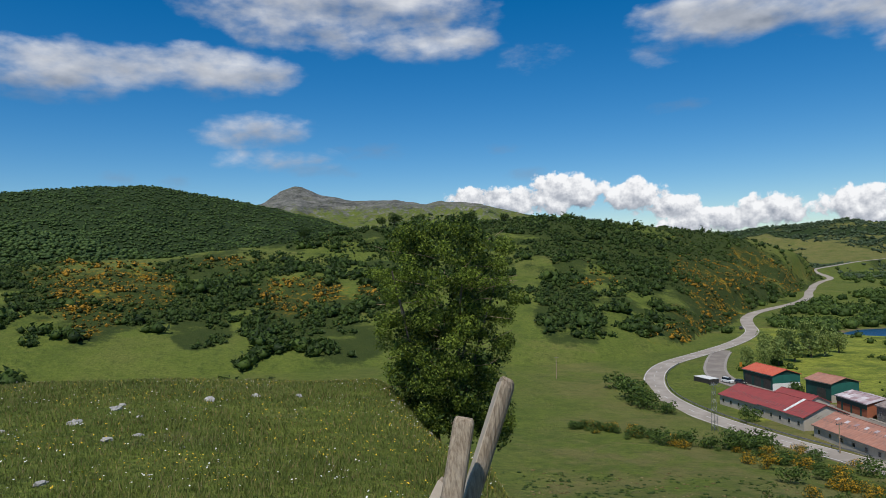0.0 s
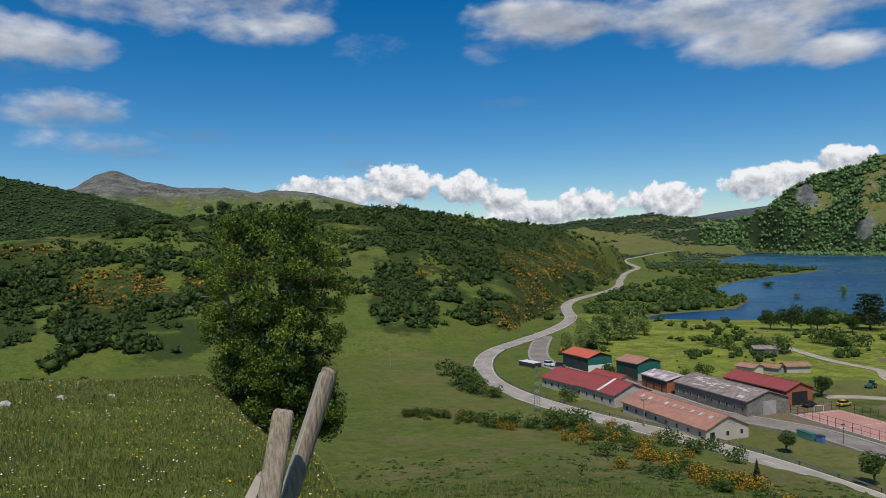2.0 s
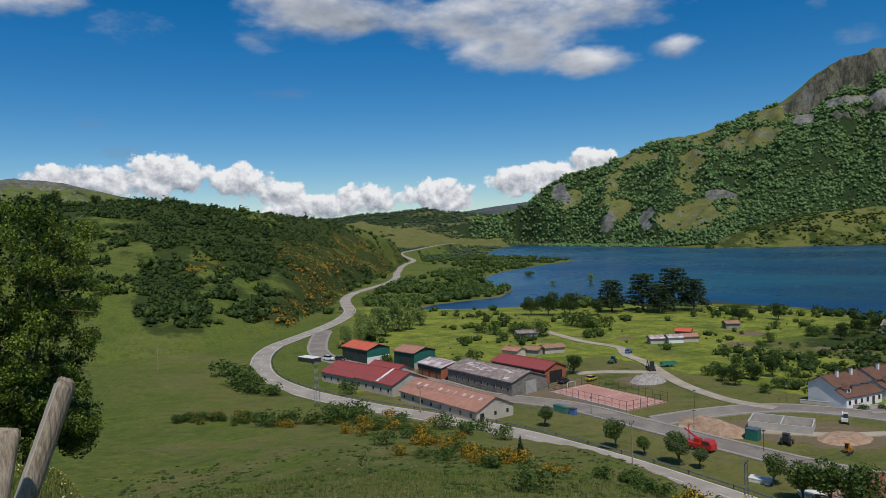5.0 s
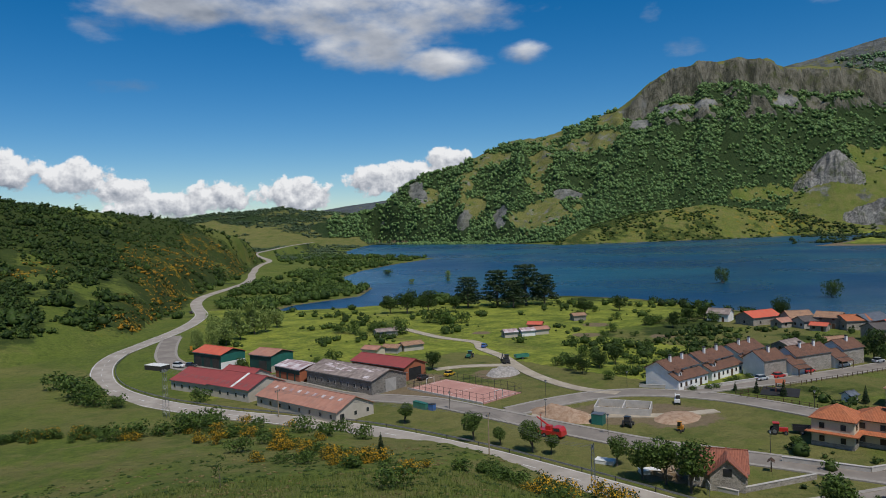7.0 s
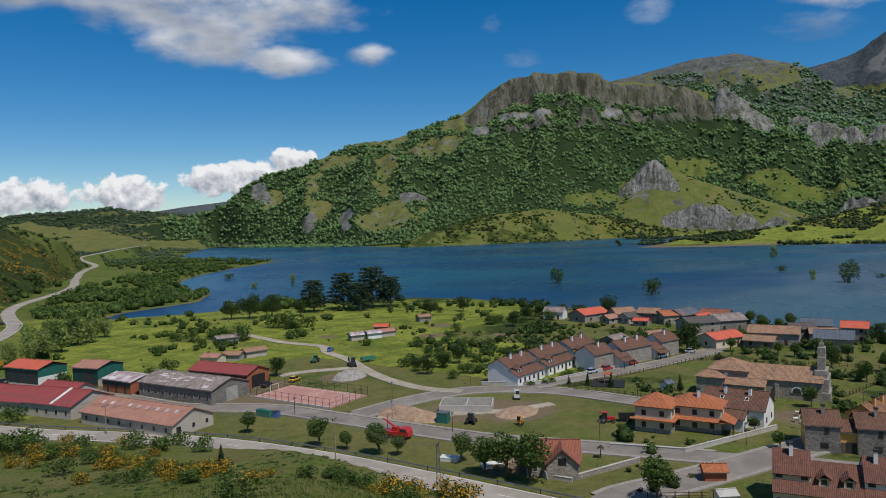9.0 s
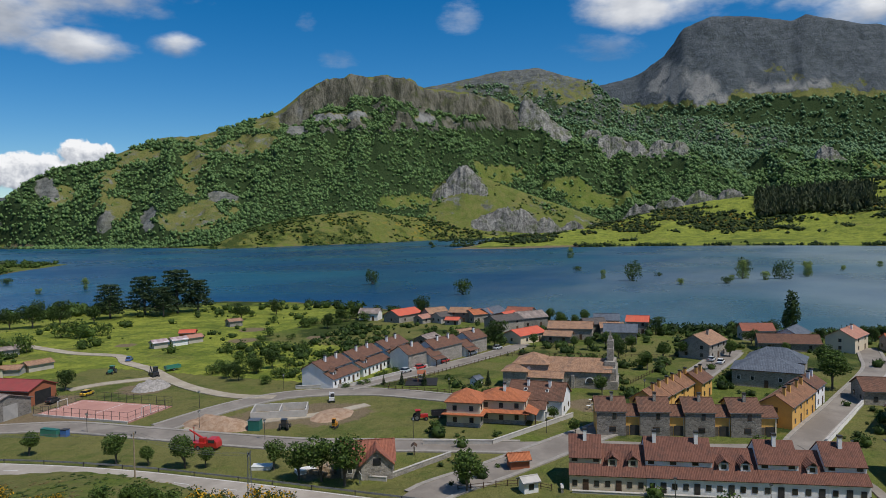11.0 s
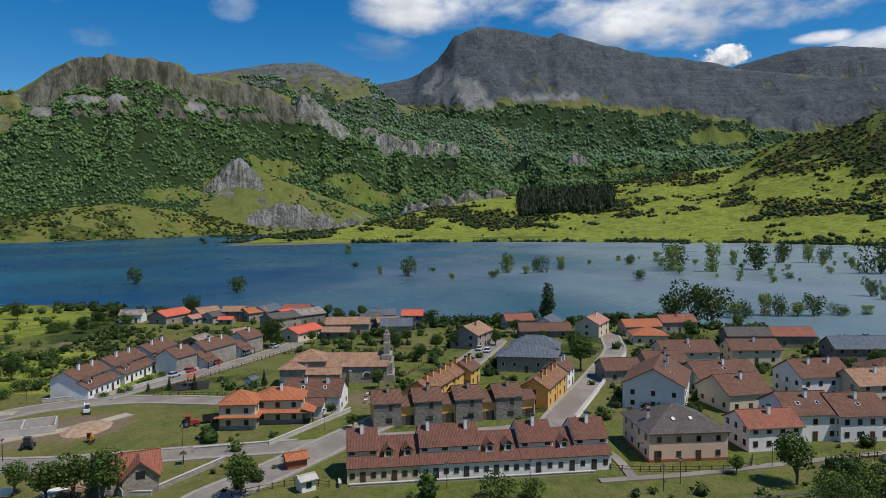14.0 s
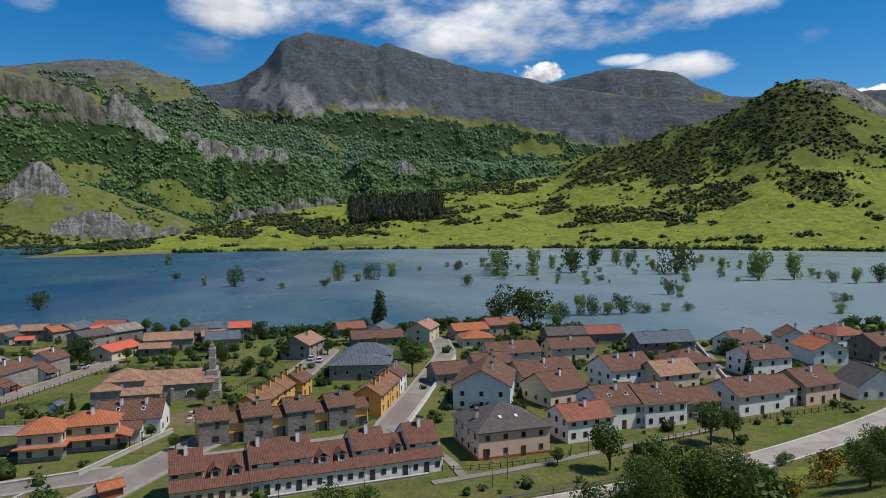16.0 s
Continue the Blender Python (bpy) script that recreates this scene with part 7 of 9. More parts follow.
# ---- houses of the village, by street ----
VILLAGE = [
    # label, x, y, rot, L, W, eave, ridge, wall, roof, windows, chimneys, hip, skylights
    ("tall white gabled house with a brown roof", 176, -42.6, -19, 18, 12.2, 6.0, 9.4, WHITE, BROWN_TILE, 4, 2, False, 2),
    ("cream house with a wide brown roof", 189.1, -61.3, -76, 16, 9.5, 4.2, 7, CREAM, BROWN_TILE, 4, 1, False, 1),
    ("cream house with a garage and brown roof", 172.4, -59.7, -73, 10.5, 11, 4.2, 7.2, CREAM, BROWN_TILE, 3, 1, False, 0),
    ("white house over a brick base with red tiles", 143.6, -55.4, -79, 10.5, 8, 4.6, 6.6, WHITE, RED_TILE, 4, 1, False, 0),
    ("white house with a long brown roof and skylights", 151.4, -65.6, -83, 9.8, 11, 5.4, 8.2, WHITE, BROWN_TILE, 3, 1, False, 2),
    ("white house with stone ground floor and brown roof", 151.6, -75.6, -83, 10, 11, 5.2, 8.0, WHITE, BROWN_TILE, 4, 1, False, 1),
    ("low house with a brown roof and dark gallery", 152.6, -86, -83, 9, 8, 4.2, 6.2, STONE, BROWN_TILE, 3, 0, False, 0),
    ("white house with a broad brown roof", 155.8, -101.5, -79, 13, 11, 4.6, 7.2, WHITE, BROWN_TILE, 3, 1, False, 0),
    ("white wing with a brown roof", 158.4, -111, -79, 7, 8, 4.6, 6.6, WHITE, BROWN_TILE, 2, 0, False, 0),
    ("peach house with a brown roof", 160.4, -121.5, -77, 11, 10, 4.8, 7.6, PINKISH, BROWN_TILE, 3, 1, False, 1),
    ("white gabled house with a dark roof", 160.5, -140, -10, 11, 10, 3.6, 7.4, WHITE, DARK_TILE, 3, 1, False, 0),
    ("white two-storey villa with bay and brown roof", 183.8, -82.8, -77, 13, 10, 5.6, 8.6, WHITE, BROWN_TILE, 4, 2, False, 0),
    ("cream house with dormers and weathered roof", 178.5, -94, -79, 12, 9, 4.8, 7.4, CREAM, OLD_TILE, 3, 1, False, 0),
    ("cream house under a brown hipped roof", 192.4, -106.6, -87, 12.5, 10, 4.8, 7.4, CREAM, BROWN_TILE, 3, 1, True, 0),
    ("long stone house with a blue-grey slate roof", 224.5, -115.5, -88, 19, 8.5, 4.8, 7.4, STONE_DARK, SLATE, 5, 0, False, 0),
    ("brown-roofed house near the water", 221, -142.4, -70, 13, 9, 4.6, 7.2, WHITE, BROWN_TILE, 3, 1, False, 0),
    ("white corner house with stone quoins and brown roof", 190.2, -129, -84, 12.5, 10.5, 5.4, 8.0, WHITE, BROWN_TILE, 3, 1, False, 0),
    ("white house with a faded orange tile roof", 201, -157.5, -8, 13, 9.5, 4.8, 7.4, WHITE, ORANGE_TILE, 3, 1, False, 1),
    ("white house with a brown gable roof", 224, -164.5, -25, 12, 9, 5, 7.6, WHITE, BROWN_TILE, 3, 1, False, 1),
    ("white house with a red-brown hipped roof", 226, -184.6, -85, 12, 11, 5, 8, WHITE, RED_TILE, 3, 1, True, 0),
    ("stone house with a brown roof", 202, -180, -79, 13, 10, 5.2, 8, STONE_DARK, BROWN_TILE, 3, 1, False, 0),
    ("red-brown roofed stone house by the shore", 281.8, -74.5, -79, 13, 8, 4, 6, STONE, RED_TILE, 3, 1, False, 0),
    ("low stone house with slate and tile roof", 251.1, -90.9, -90, 14.5, 8, 4, 6, STONE_DARK, DARK_TILE, 2, 0, False, 0),
    ("low stone house with a clay tile roof", 250.8, -105.3, -90, 13, 8, 4, 6, STONE_DARK, RED_TILE, 2, 0, False, 0),
    ("brown-roofed house with pale walls", 224.1, -82.3, -88, 14, 9, 4.4, 6.6, CREAM, BROWN_TILE, 3, 1, False, 0),
    ("wide brown-roofed house with pale walls", 220.5, -61.4, -84, 16, 10, 4.4, 6.8, CREAM, BROWN_TILE, 3, 1, False, 1),
    ("low brown-roofed house beside the street", 199.4, -37.5, -82, 9.5, 8.5, 3.4, 5.4, STONE, BROWN_TILE, 2, 0, False, 0),
    ("brown-roofed house with stone walls", 206, -51, -82, 11, 8.5, 4.2, 6.2, STONE, BROWN_TILE, 2, 1, False, 0),
    ("stone house with slate porch and red-brown roof", 249, 4.0, -22, 13, 9, 5, 7.4, STONE, OLD_TILE, 3, 1, False, 0),
    ("stone barn house with a slate roof", 270.2, 33.0, -84, 11, 8, 4.2, 6.2, STONE, SLATE, 2, 0, False, 0),
    ("tall stone house with a red roof", 296.6, 29.4, -88, 8, 7, 5, 6.6, STONE, BRIGHT_SHEET, 2, 0, False, 0),
    ("low red-roofed house by the shore", 288.5, -13.9, -79, 10.5, 8, 3.6, 5.4, BEIGE, RED_TILE, 2, 0, False, 0),
    ("white house with a blue-grey roof", 279.6, -25.2, -20, 12, 8, 3.8, 5.8, WHITE, SLATE, 2, 0, False, 0),
    ("cream house with a pinkish red roof", 272.4, -41.3, -25, 13, 8, 5, 7.2, CREAM, PINK_SHEET, 2, 1, False, 0),
    ("low house with an orange tile roof", 273.6, -59.3, -82, 13, 8.5, 3.6, 5.4, STONE, ORANGE_TILE, 3, 0, False, 0),
    ("house with a bright orange hipped roof", 255.8, -58.3, -90, 11, 9, 3.4, 5.2, CREAM, ORANGE_TILE, 3, 0, True, 0),
    ("long low house with a weathered brown roof", 268.2, -22.8, -85, 18, 8, 2.8, 4.8, STONE_DARK, BROWN_TILE, 3, 0, False, 0),
]
for lab, x, y, rot, L, W, ev, rd, wm, rm, n, nc, hp, sk in VILLAGE:
    house(lab, x, y, rot, L * 1.06, W * 1.14, ev, rd + 0.3, wm, rm, n, None, ("-y", "-x", "+x"), nc, hp, skylights=sk, group="village houses", chim_mat=STONE if wm in (STONE, STONE_DARK) else None)
OLD_QUARTER = [
    (305, 154, -80, 8.5, 7, 3.4, 5.4, WHITE, GREY_SHEET), (304, 136.5, -20, 14, 9, 3.6, 5.8, STONE, BRIGHT_SHEET), (309, 122.5, -40, 9, 8, 4, 6.2, STONE, OLD_TILE), (303, 116.5, -27, 7, 6, 3.0, 4.6, GREYWALL, DARK_TILE),
    (309, 109.5, -85, 8.5, 8, 4.4, 6.2, STONE_DARK, OLD_TILE), (297.6, 109.3, -85, 5.5, 4.5, 2.2, 3.2, STONE, BRIGHT_SHEET), (309, 101.3, -40, 9, 8, 3.8, 5.6, STONE, ORANGE_TILE), (316, 97.5, -15, 13, 8, 4.2, 6.4, STONE_DARK, SLATE),
    (300.5, 123.9, -19, 9, 5, 2.4, 3.8, STONE, PINK_SHEET), (321, 84.5, -95, 11, 8, 4.4, 6.4, STONE, RED_TILE), (309, 87.3, -20, 8, 7, 3.8, 5.4, STONE, BRIGHT_SHEET), (300.4, 75.6, -45, 12, 9, 4.2, 6.4, STONE_DARK, GREY_SHEET),
    (287.2, 82.8, -40, 12, 9, 4.6, 6.4, STONE, DARK_TILE), (262.2, 67.6, -27, 13, 8, 3.2, 5.0, CREAM, BRIGHT_SHEET), (264.7, 55.0, -90, 9, 6, 2.6, 4.0, STONE_DARK, OLD_TILE), (275, 52.4, -84, 15, 9, 4.2, 6.2, STONE, OLD_TILE),
    (294, 41.5, -82, 9, 8, 5.0, 7.0, STONE, SLATE), (287.5, 46, -60, 8, 7, 4.2, 6.0, STONE_DARK, DARK_TILE), (284.2, 38.2, -75, 8, 6, 3.4, 5.0, STONE, OLD_TILE), (247, 101, -10, 8, 6, 2.4, 3.8, STONE_DARK, GREY_SHEET), (262, 92, -30, 7, 5, 2.4, 3.8, STONE, OLD_TILE)]
for x, y, rot, L, W, ev, rd, wm, rm in OLD_QUARTER:
    house("old stone house with a worn roof near the lake", x, y, rot, L * 1.1, W * 1.1, ev, rd, wm, rm, 2, None, ("-y", "-x"), 0, group="old houses by the lake", frame_mat=DARK_WOOD)

# ---- streets, kerbs and paths ----
LAYERS = [0.10]


def street(name, points, width, material, label, kerbs=True, lift=None):
    LAYERS[0] += 0.012
    lf = LAYERS[0] if lift is None else lift
    bm = bmesh.new()
    line = curve(points, 2.5)
    ribbon(bm, line, 0, width, lf)
    ob = tagged(mesh_object(name, bm, material), label, "road", kind="structure")
    if kerbs:
        for s in (-1, 1):
            bm = bmesh.new()
            ribbon(bm, line[2:-2], s * (width / 2 + 0.5), 1.0, lf + 0.12 + LAYERS[0] * 0.1)
            tagged(mesh_object("pavement", bm, KERB), "pale concrete pavement edging the street", "pavement", kind="structure")
    return ob


ASPH = "greyish village street of worn asphalt"
street("street", [(126, 325), (112, 296), (101, 268), (98, 248), (102, 226), (107, 205), (108.5, 185), (110, 166), (117, 152), (122, 140), (123.5, 120), (125, 99), (127, 80), (131, 66), (135, 52), (138, 40), (141, 31)], 6.4, STREET, ASPH)
street("street", [(103, 46), (112, 44.5), (124, 38), (145, 28), (164, 19.5), (205, 8), (246, -2), (262, -5)], 7.0, STREET, ASPH)
street("street", [(123.5, 119), (146, 115.5), (161, 109), (169, 98), (173, 85), (172.5, 68), (171, 57), (166, 50)], 6.2, STREET, ASPH)
street("street", [(169, 98), (186, 91), (205, 81.5), (235, 71), (256, 66)], 5.0, STREET, ASPH)
street("street", [(139, -18), (154, -15.5), (195, -29.5), (236, -43), (256, -46), (276, -48)], 5.6, STREET, ASPH)
street("street", [(144, 27), (148, 5), (154, -15)], 5.2, STREET, ASPH, False)
street("street", [(176, -111), (240, -137)], 5.0, STREET, ASPH, False)
street("track", [(160, 109.5), (158, 122), (163, 140), (172, 157), (180, 170), (187, 187), (196, 200), (196, 222), (205, 262)], 4.0, TRACK, "pale gravel track across the meadow", False)
street("track", [(172, 157), (160, 168), (150, 172)], 4.0, TRACK, "pale gravel track to the barns", False)
street("track", [(128, 112), (140, 98), (150, 88), (160, 82)], 3.0, TRACK, "rutted dirt track over the building plot", False)
street("footpath", [(122, -20), (125, -34), (129, -47), (135, -66), (143, -92)], 1.8, STREET, "narrow pale footpath through the grass", False)
street("footpath", [(156, -16), (142, -22), (133, -25), (123, -26)], 1.8, STREET, "narrow pale footpath by the lawn", False)
line = curve(MAIN_ROAD[15:], 3.0)
for off, w in ((-3.35, 0.16), (3.35, 0.16)):
    bm = bmesh.new()
    ribbon(bm, line, off, w, 0.235, 0.03)
    tagged(mesh_object("road_line", bm, PAINT), "white painted edge line on the road", "road marking", kind="structure")
dash_lines = [curve(MAIN_ROAD[15:], 3.0)[i:i + 2] for i in range(30, 170, 3)]
bm = bmesh.new()
for seg in dash_lines:
    if len(seg) == 2:
        ribbon(bm, seg, 0, 0.14, 0.235, 0.03)
tagged(mesh_object("road_line", bm, PAINT), "dashed white centre line on the road", "road marking", kind="structure")

rail_line = curve(MAIN_ROAD[20:33], 4.0)
rail = tagged(new("guard_rail"), "dark steel guard rail along the road's outer edge", "guard rail")
bm = bmesh.new()
ribbon(bm, rail_line, -4.3, 0.08, 0.85, 0.32)
part("beam", bm, METAL, rail)
post_me = shared_box("post", 0.12, 0.12, 1.0, DARK_METAL)
for i in range(0, len(rail_line) - 1, 2):
    d = (rail_line[i + 1] - rail_line[i]).normalized()
    p = rail_line[i] + Vector((d.y, -d.x, 0)) * -4.15
    o = new("post", post_me)
    o.location, o.parent = (p.x, p.y, ground_z(p.x, p.y) + 0.4), rail

# ---- the sports court ----
court = root_at("sports_court", 127.2, 157.4, -87, "faded red sports court with a tall wire fence", "sports court", 2.02)
one_box("surface", (0, 0, -0.3, 28.6, 15.5, 0.16), COURT, court)
for x0, y0, x1, y1 in ((1, 1, 27.6, 1.1), (1, 14.4, 27.6, 14.5), (1, 1.1, 1.1, 14.4), (27.5, 1.1, 27.6, 14.4), (14.25, 1.1, 14.35, 14.4)):
    one_box("line", (x0, y0, 0.1, x1, y1, 0.166), PAINT, court)
fp = shared_box("fence_post", 0.08, 0.08, 2.6, DARK_METAL)
for i in range(13):
    for yy in (0, 15.5):
        o = new("fence_post", fp)
        o.location, o.parent = (28.6 * i / 12, yy, 1.3), court
for i in range(1, 6):
    for xx in (0, 28.6):
        o = new("fence_post", fp)
        o.location, o.parent = (xx, 15.5 * i / 6, 1.3), court
for z in (0.35, 1.4, 2.5):
    for yy in (0, 15.5):
        one_box("fence_rail", (0, yy - 0.02, z, 28.6, yy + 0.02, z + 0.05), DARK_METAL, court)
    for xx in (0, 28.6):
        one_box("fence_rail", (xx - 0.02, 0, z, xx + 0.02, 15.5, z + 0.05), DARK_METAL, court)
one_box("base_wall", (0, -0.25, -0.3, 28.6, -0.08, 0.5), CONCRETE, court)
for xx in (1.2, 27.2):
    for yy in (6.2, 9.2):
        one_box("goal_post", (xx - 0.05, yy - 0.05, 0.1, xx + 0.05, yy + 0.05, 2.1), PAINT, court)
    one_box("goal_bar", (xx - 0.05, 6.2, 2.05, xx + 0.05, 9.25, 2.15), PAINT, court)

# ---- walls and fences ----


def low_wall(a, b, h, material, label, thick=0.4, name="garden_wall"):
    dx, dy = b[0] - a[0], b[1] - a[1]
    L = math.hypot(dx, dy)
    root = root_at(name, a[0], a[1], math.degrees(math.atan2(dy, dx)), label, "wall")
    one_box("masonry", (0, -thick / 2, -0.5, L, thick / 2, h), material, root)
    one_box("coping", (-0.05, -thick / 2 - 0.06, h + 0.002, L + 0.05, thick / 2 + 0.06, h + 0.1), CONCRETE, root)
    return root


def wood_fence(points, label="low rustic wooden fence with diagonal rails"):
    root = tagged(new("wooden_fence"), label, "fence")
    me_p, k = shared_box("post", 0.14, 0.14, 1.3, DARK_WOOD), 0
    line = curve(points, 2.0)
    for i, p in enumerate(line):
        o = new("post", me_p)
        o.location, o.parent = (p.x, p.y, ground_z(p.x, p.y) + 0.45), root
        if i + 1 < len(line):
            q = line[i + 1]
            for h in (0.4, 0.9):
                bm = bmesh.new()
                tapered(bm, (p.x, p.y, ground_z(p.x, p.y) + h), (q.x, q.y, ground_z(q.x, q.y) + h), 0.05, 0.05, 5)
                part("rail", bm, DARK_WOOD, root)
    return root


low_wall((115.2, 54.4), (129.3, 48.4), 0.9, STONE, "rubble-stone garden wall beside the cottage")
low_wall((112.8, 60), (113.4, 54.6), 0.7, CONCRETE, "low pale wall in front of the cottage")
low_wall((134.6, 56.4), (138.8, 42.8), 0.9, CONCRETE, "grey block garden wall round the villa")
low_wall((138.8, 42.8), (164, 31), 0.9, CONCRETE, "grey block garden wall along the street")
low_wall((170, 109.5), (176.5, 96), 0.8, CONCRETE, "low grey wall at the terrace gardens")
low_wall((176.5, 96), (207, 84.8), 0.9, CONCRETE, "low grey garden wall along the street")
low_wall((158, -20.5), (232, -46), 1.1, WHITE, "pale wall with railing along the street")
low_wall((119.5, 24.5), (117.4, 24), 0.8, STONE, "short stone wall at the terrace's end")
low_wall((118.2, 22.5), (126.2, -20), 0.35, CONCRETE, "low concrete terrace edge before the houses", 0.5)
low_wall((180, -113), (236, -135.5), 1.0, CONCRETE, "pale wall along the lane to the lake")
wood_fence([(176.5, 84), (177.5, 70), (176, 60)])
wood_fence([(178, 86), (196, 79.5), (215, 73), (238, 65)])
wood_fence([(231, 66), (236, 50), (240, 30), (243, 12)])
wood_fence([(113, 41), (118.5, 32), (118, 26)])
wood_fence([(128.5, -21), (127, -28), (128.6, -46), (134, -50)], "dark wooden fence round the guest house")
wood_fence([(150, -125), (145, -100), (138, -80), (134, -66)], "weathered wooden fence along the gardens")
wood_fence([(201, 22), (215, 18), (232, 13)])

# ---- playground, building plot and other yard things ----
pg = root_at("playground", 184, 77.5, -71, "black rubber playground square with small play frame", "playground")
one_box("mat", (-4.5, -1, -0.3, 4.5, 8.5, 0.2), RUBBER, pg)
for u in (-1, 1):
    for w in (3, 5):
        one_box("post", (u - 0.08, w - 0.08, 0.1, u + 0.08, w + 0.08, 2.6), BRICK_RED, pg)
one_box("platform", (-1.1, 2.9, 1.2, 1.1, 5.1, 1.35), WOOD, pg)
bm = bmesh.new()
slab(bm, [(-1.2, 4, 3.4), (1.2, 4, 3.4), (1.2, 2.7, 2.6), (-1.2, 2.7, 2.6)], 0.08)
slab(bm, [(-1.2, 4, 3.4), (1.2, 4, 3.4), (1.2, 5.3, 2.6), (-1.2, 5.3, 2.6)], 0.08)
part("roof", bm, BRICK_RED, pg)

fd = root_at("foundation", 146, 98.5, -62, "unfinished concrete foundation walls on bare earth", "foundation")
for d in ((-6.5, -4, 6.5, -3.7), (-6.5, 3.7, 6.5, 4), (-6.5, -3.7, -6.2, 3.7), (6.2, -3.7, 6.5, 3.7), (0, -3.7, 0.3, 3.7)):
    one_box("wall", (d[0], d[1], -0.5, d[2], d[3], 1.8), CONCRETE, fd)


def mound(name, x, y, rx, ry, h, material, label, seed=1):
    rng = np.random.default_rng(seed)
    n = 26
    gx, gy = np.meshgrid(np.linspace(-1, 1, n), np.linspace(-1, 1, n))
    d = np.clip(1 - (gx ** 2 + gy ** 2), 0, 1)
    z = h * d ** 0.8 * (0.5 + fbm(gx * 3 + seed, gy * 3, seed, 4)) + rng.uniform(-0.06, 0.06, gx.shape) * h * (d > 0) - 0.15
    X, Y = x + gx * rx, y + gy * ry
    base = terrain(X.ravel(), Y.ravel()).reshape(n, n)
    v = np.stack([X, Y, base + z], -1).reshape(-1, 3)
    i = np.arange(n * n).reshape(n, n)
    f = np.stack([i[:-1, :-1], i[:-1, 1:], i[1:, 1:], i[1:, :-1]], -1).reshape(-1, 4)
    return tagged(new(name, mesh_from(name, v, f, material)), label, "heap")


EARTH = stained("reddish_earth", (0.3, 0.19, 0.12), (0.42, 0.3, 0.21), 0.8, 0.95, 5, 0.06)
RUBBLE = stained("stone_rubble", (0.24, 0.22, 0.2), (0.42, 0.39, 0.36), 1.4, 0.95, 4, 0.12)
mound("soil_mound", 133.2, 107, 4.5, 9.5, 2.2, EARTH, "heap of reddish earth and stones beside the street", 3)
mound("rubble_heap", 159.3, 150.5, 6, 4.5, 2.2, RUBBLE, "heap of grey building rubble on the grass", 4)
mound("soil_mound", 149, 86, 7, 5, 0.9, EARTH, "low spread of bare earth on the plot", 5)
mound("soil_mound", 203, 118, 5, 3, 1.4, EARTH, "small heap of brown earth in the scrub", 6)

ENAMEL = {k: stained(k + "_paint", c, tuple(v * 0.85 for v in c), 2.0, 0.3, 6, 0.002, 0.6) for k, c in
          {"red": (0.5, 0.03, 0.025), "white": (0.75, 0.75, 0.74), "silver": (0.5, 0.52, 0.54), "yellow": (0.7, 0.42, 0.03), "black": (0.03, 0.03, 0.035), "blue": (0.05, 0.15, 0.4), "green": (0.05, 0.22, 0.16), "orange": (0.65, 0.27, 0.03)}.items()}
LAMP_GLASS = stained("lamp_glass", (0.7, 0.7, 0.66), (0.6, 0.6, 0.58), 3, 0.2)


def wheel(parent, x, y, r, w=0.22):
    bm = bmesh.new()
    bmesh.ops.create_cone(bm, segments=16, radius1=r, radius2=r, depth=w, cap_ends=True, matrix=pose(x, y, r, 90))
    t = part("wheel", bm, RUBBER, parent)
    bm = bmesh.new()
    bmesh.ops.create_cone(bm, segments=10, radius1=r * 0.55, radius2=r * 0.55, depth=w + 0.03, cap_ends=True, matrix=pose(x, y, r, 90))
    part("rim", bm, METAL, t)


def loft(bm, sections):
    """A body through closed rings of equal size."""
    rings = [[bm.verts.new(p) for p in s] for s in sections]
    k = len(rings[0])
    for a, b in zip(rings, rings[1:]):
        for i in range(k):
            bm.faces.new((a[i], a[(i + 1) % k], b[(i + 1) % k], b[i]))
    bm.faces.new(rings[0][::-1])
    bm.faces.new(rings[-1])


def car(colour, x, y, rot, label, L=4.1, tall=1.45):
    root = root_at("car", x, y, rot, label, "car", group="parked cars")
    root.location.z += 0.2
    w, h = 0.85, tall * 0.56
    bm = bmesh.new()
    loft(bm, [[(u * L / 2, -w * k, 0.28), (u * L / 2, w * k, 0.28), (u * L / 2, w * k, z), (u * L / 2, w * k * 0.9, z + 0.1), (u * L / 2, -w * k * 0.9, z + 0.1), (u * L / 2, -w * k, z)]
              for u, k, z in ((-1, 0.88, h - 0.12), (-0.9, 1, h), (0.35, 1, h), (0.85, 0.98, h - 0.14), (1, 0.85, h - 0.3))])
    body = part("body", bm, ENAMEL[colour], root)
    bm = bmesh.new()
    loft(bm, [[(u * L / 2, -w * k, h + 0.07), (u * L / 2, w * k, h + 0.07), (u2 * L / 2, w * k * 0.82, tall), (u2 * L / 2, -w * k * 0.82, tall)] for u, u2, k in ((-0.86, -0.68, 0.93), (-0.2, -0.2, 0.95), (0.5, 0.2, 0.93))])
    part("cabin", bm, PANE, root)
    one_box("roof", (-0.66 * L / 2, -w * 0.78, tall - 0.01, 0.19 * L / 2, w * 0.78, tall + 0.04), ENAMEL[colour], root)
    for sx in (-0.6, 0.62):
        for sy in (-1, 1):
            wheel(root, sx * L / 2, sy * w * 0.95, 0.31)
    for sy in (-0.6, 0.6):
        one_box("headlight", (L / 2 - 0.12, sy * w - 0.16, h - 0.25, L / 2 + 0.012, sy * w + 0.16, h - 0.12), LAMP_GLASS, body)
        one_box("tail_light", (-L / 2 - 0.012, sy * w - 0.12, h - 0.2, -L / 2 + 0.1, sy * w + 0.12, h - 0.02), ENAMEL["red"], body)
    return root


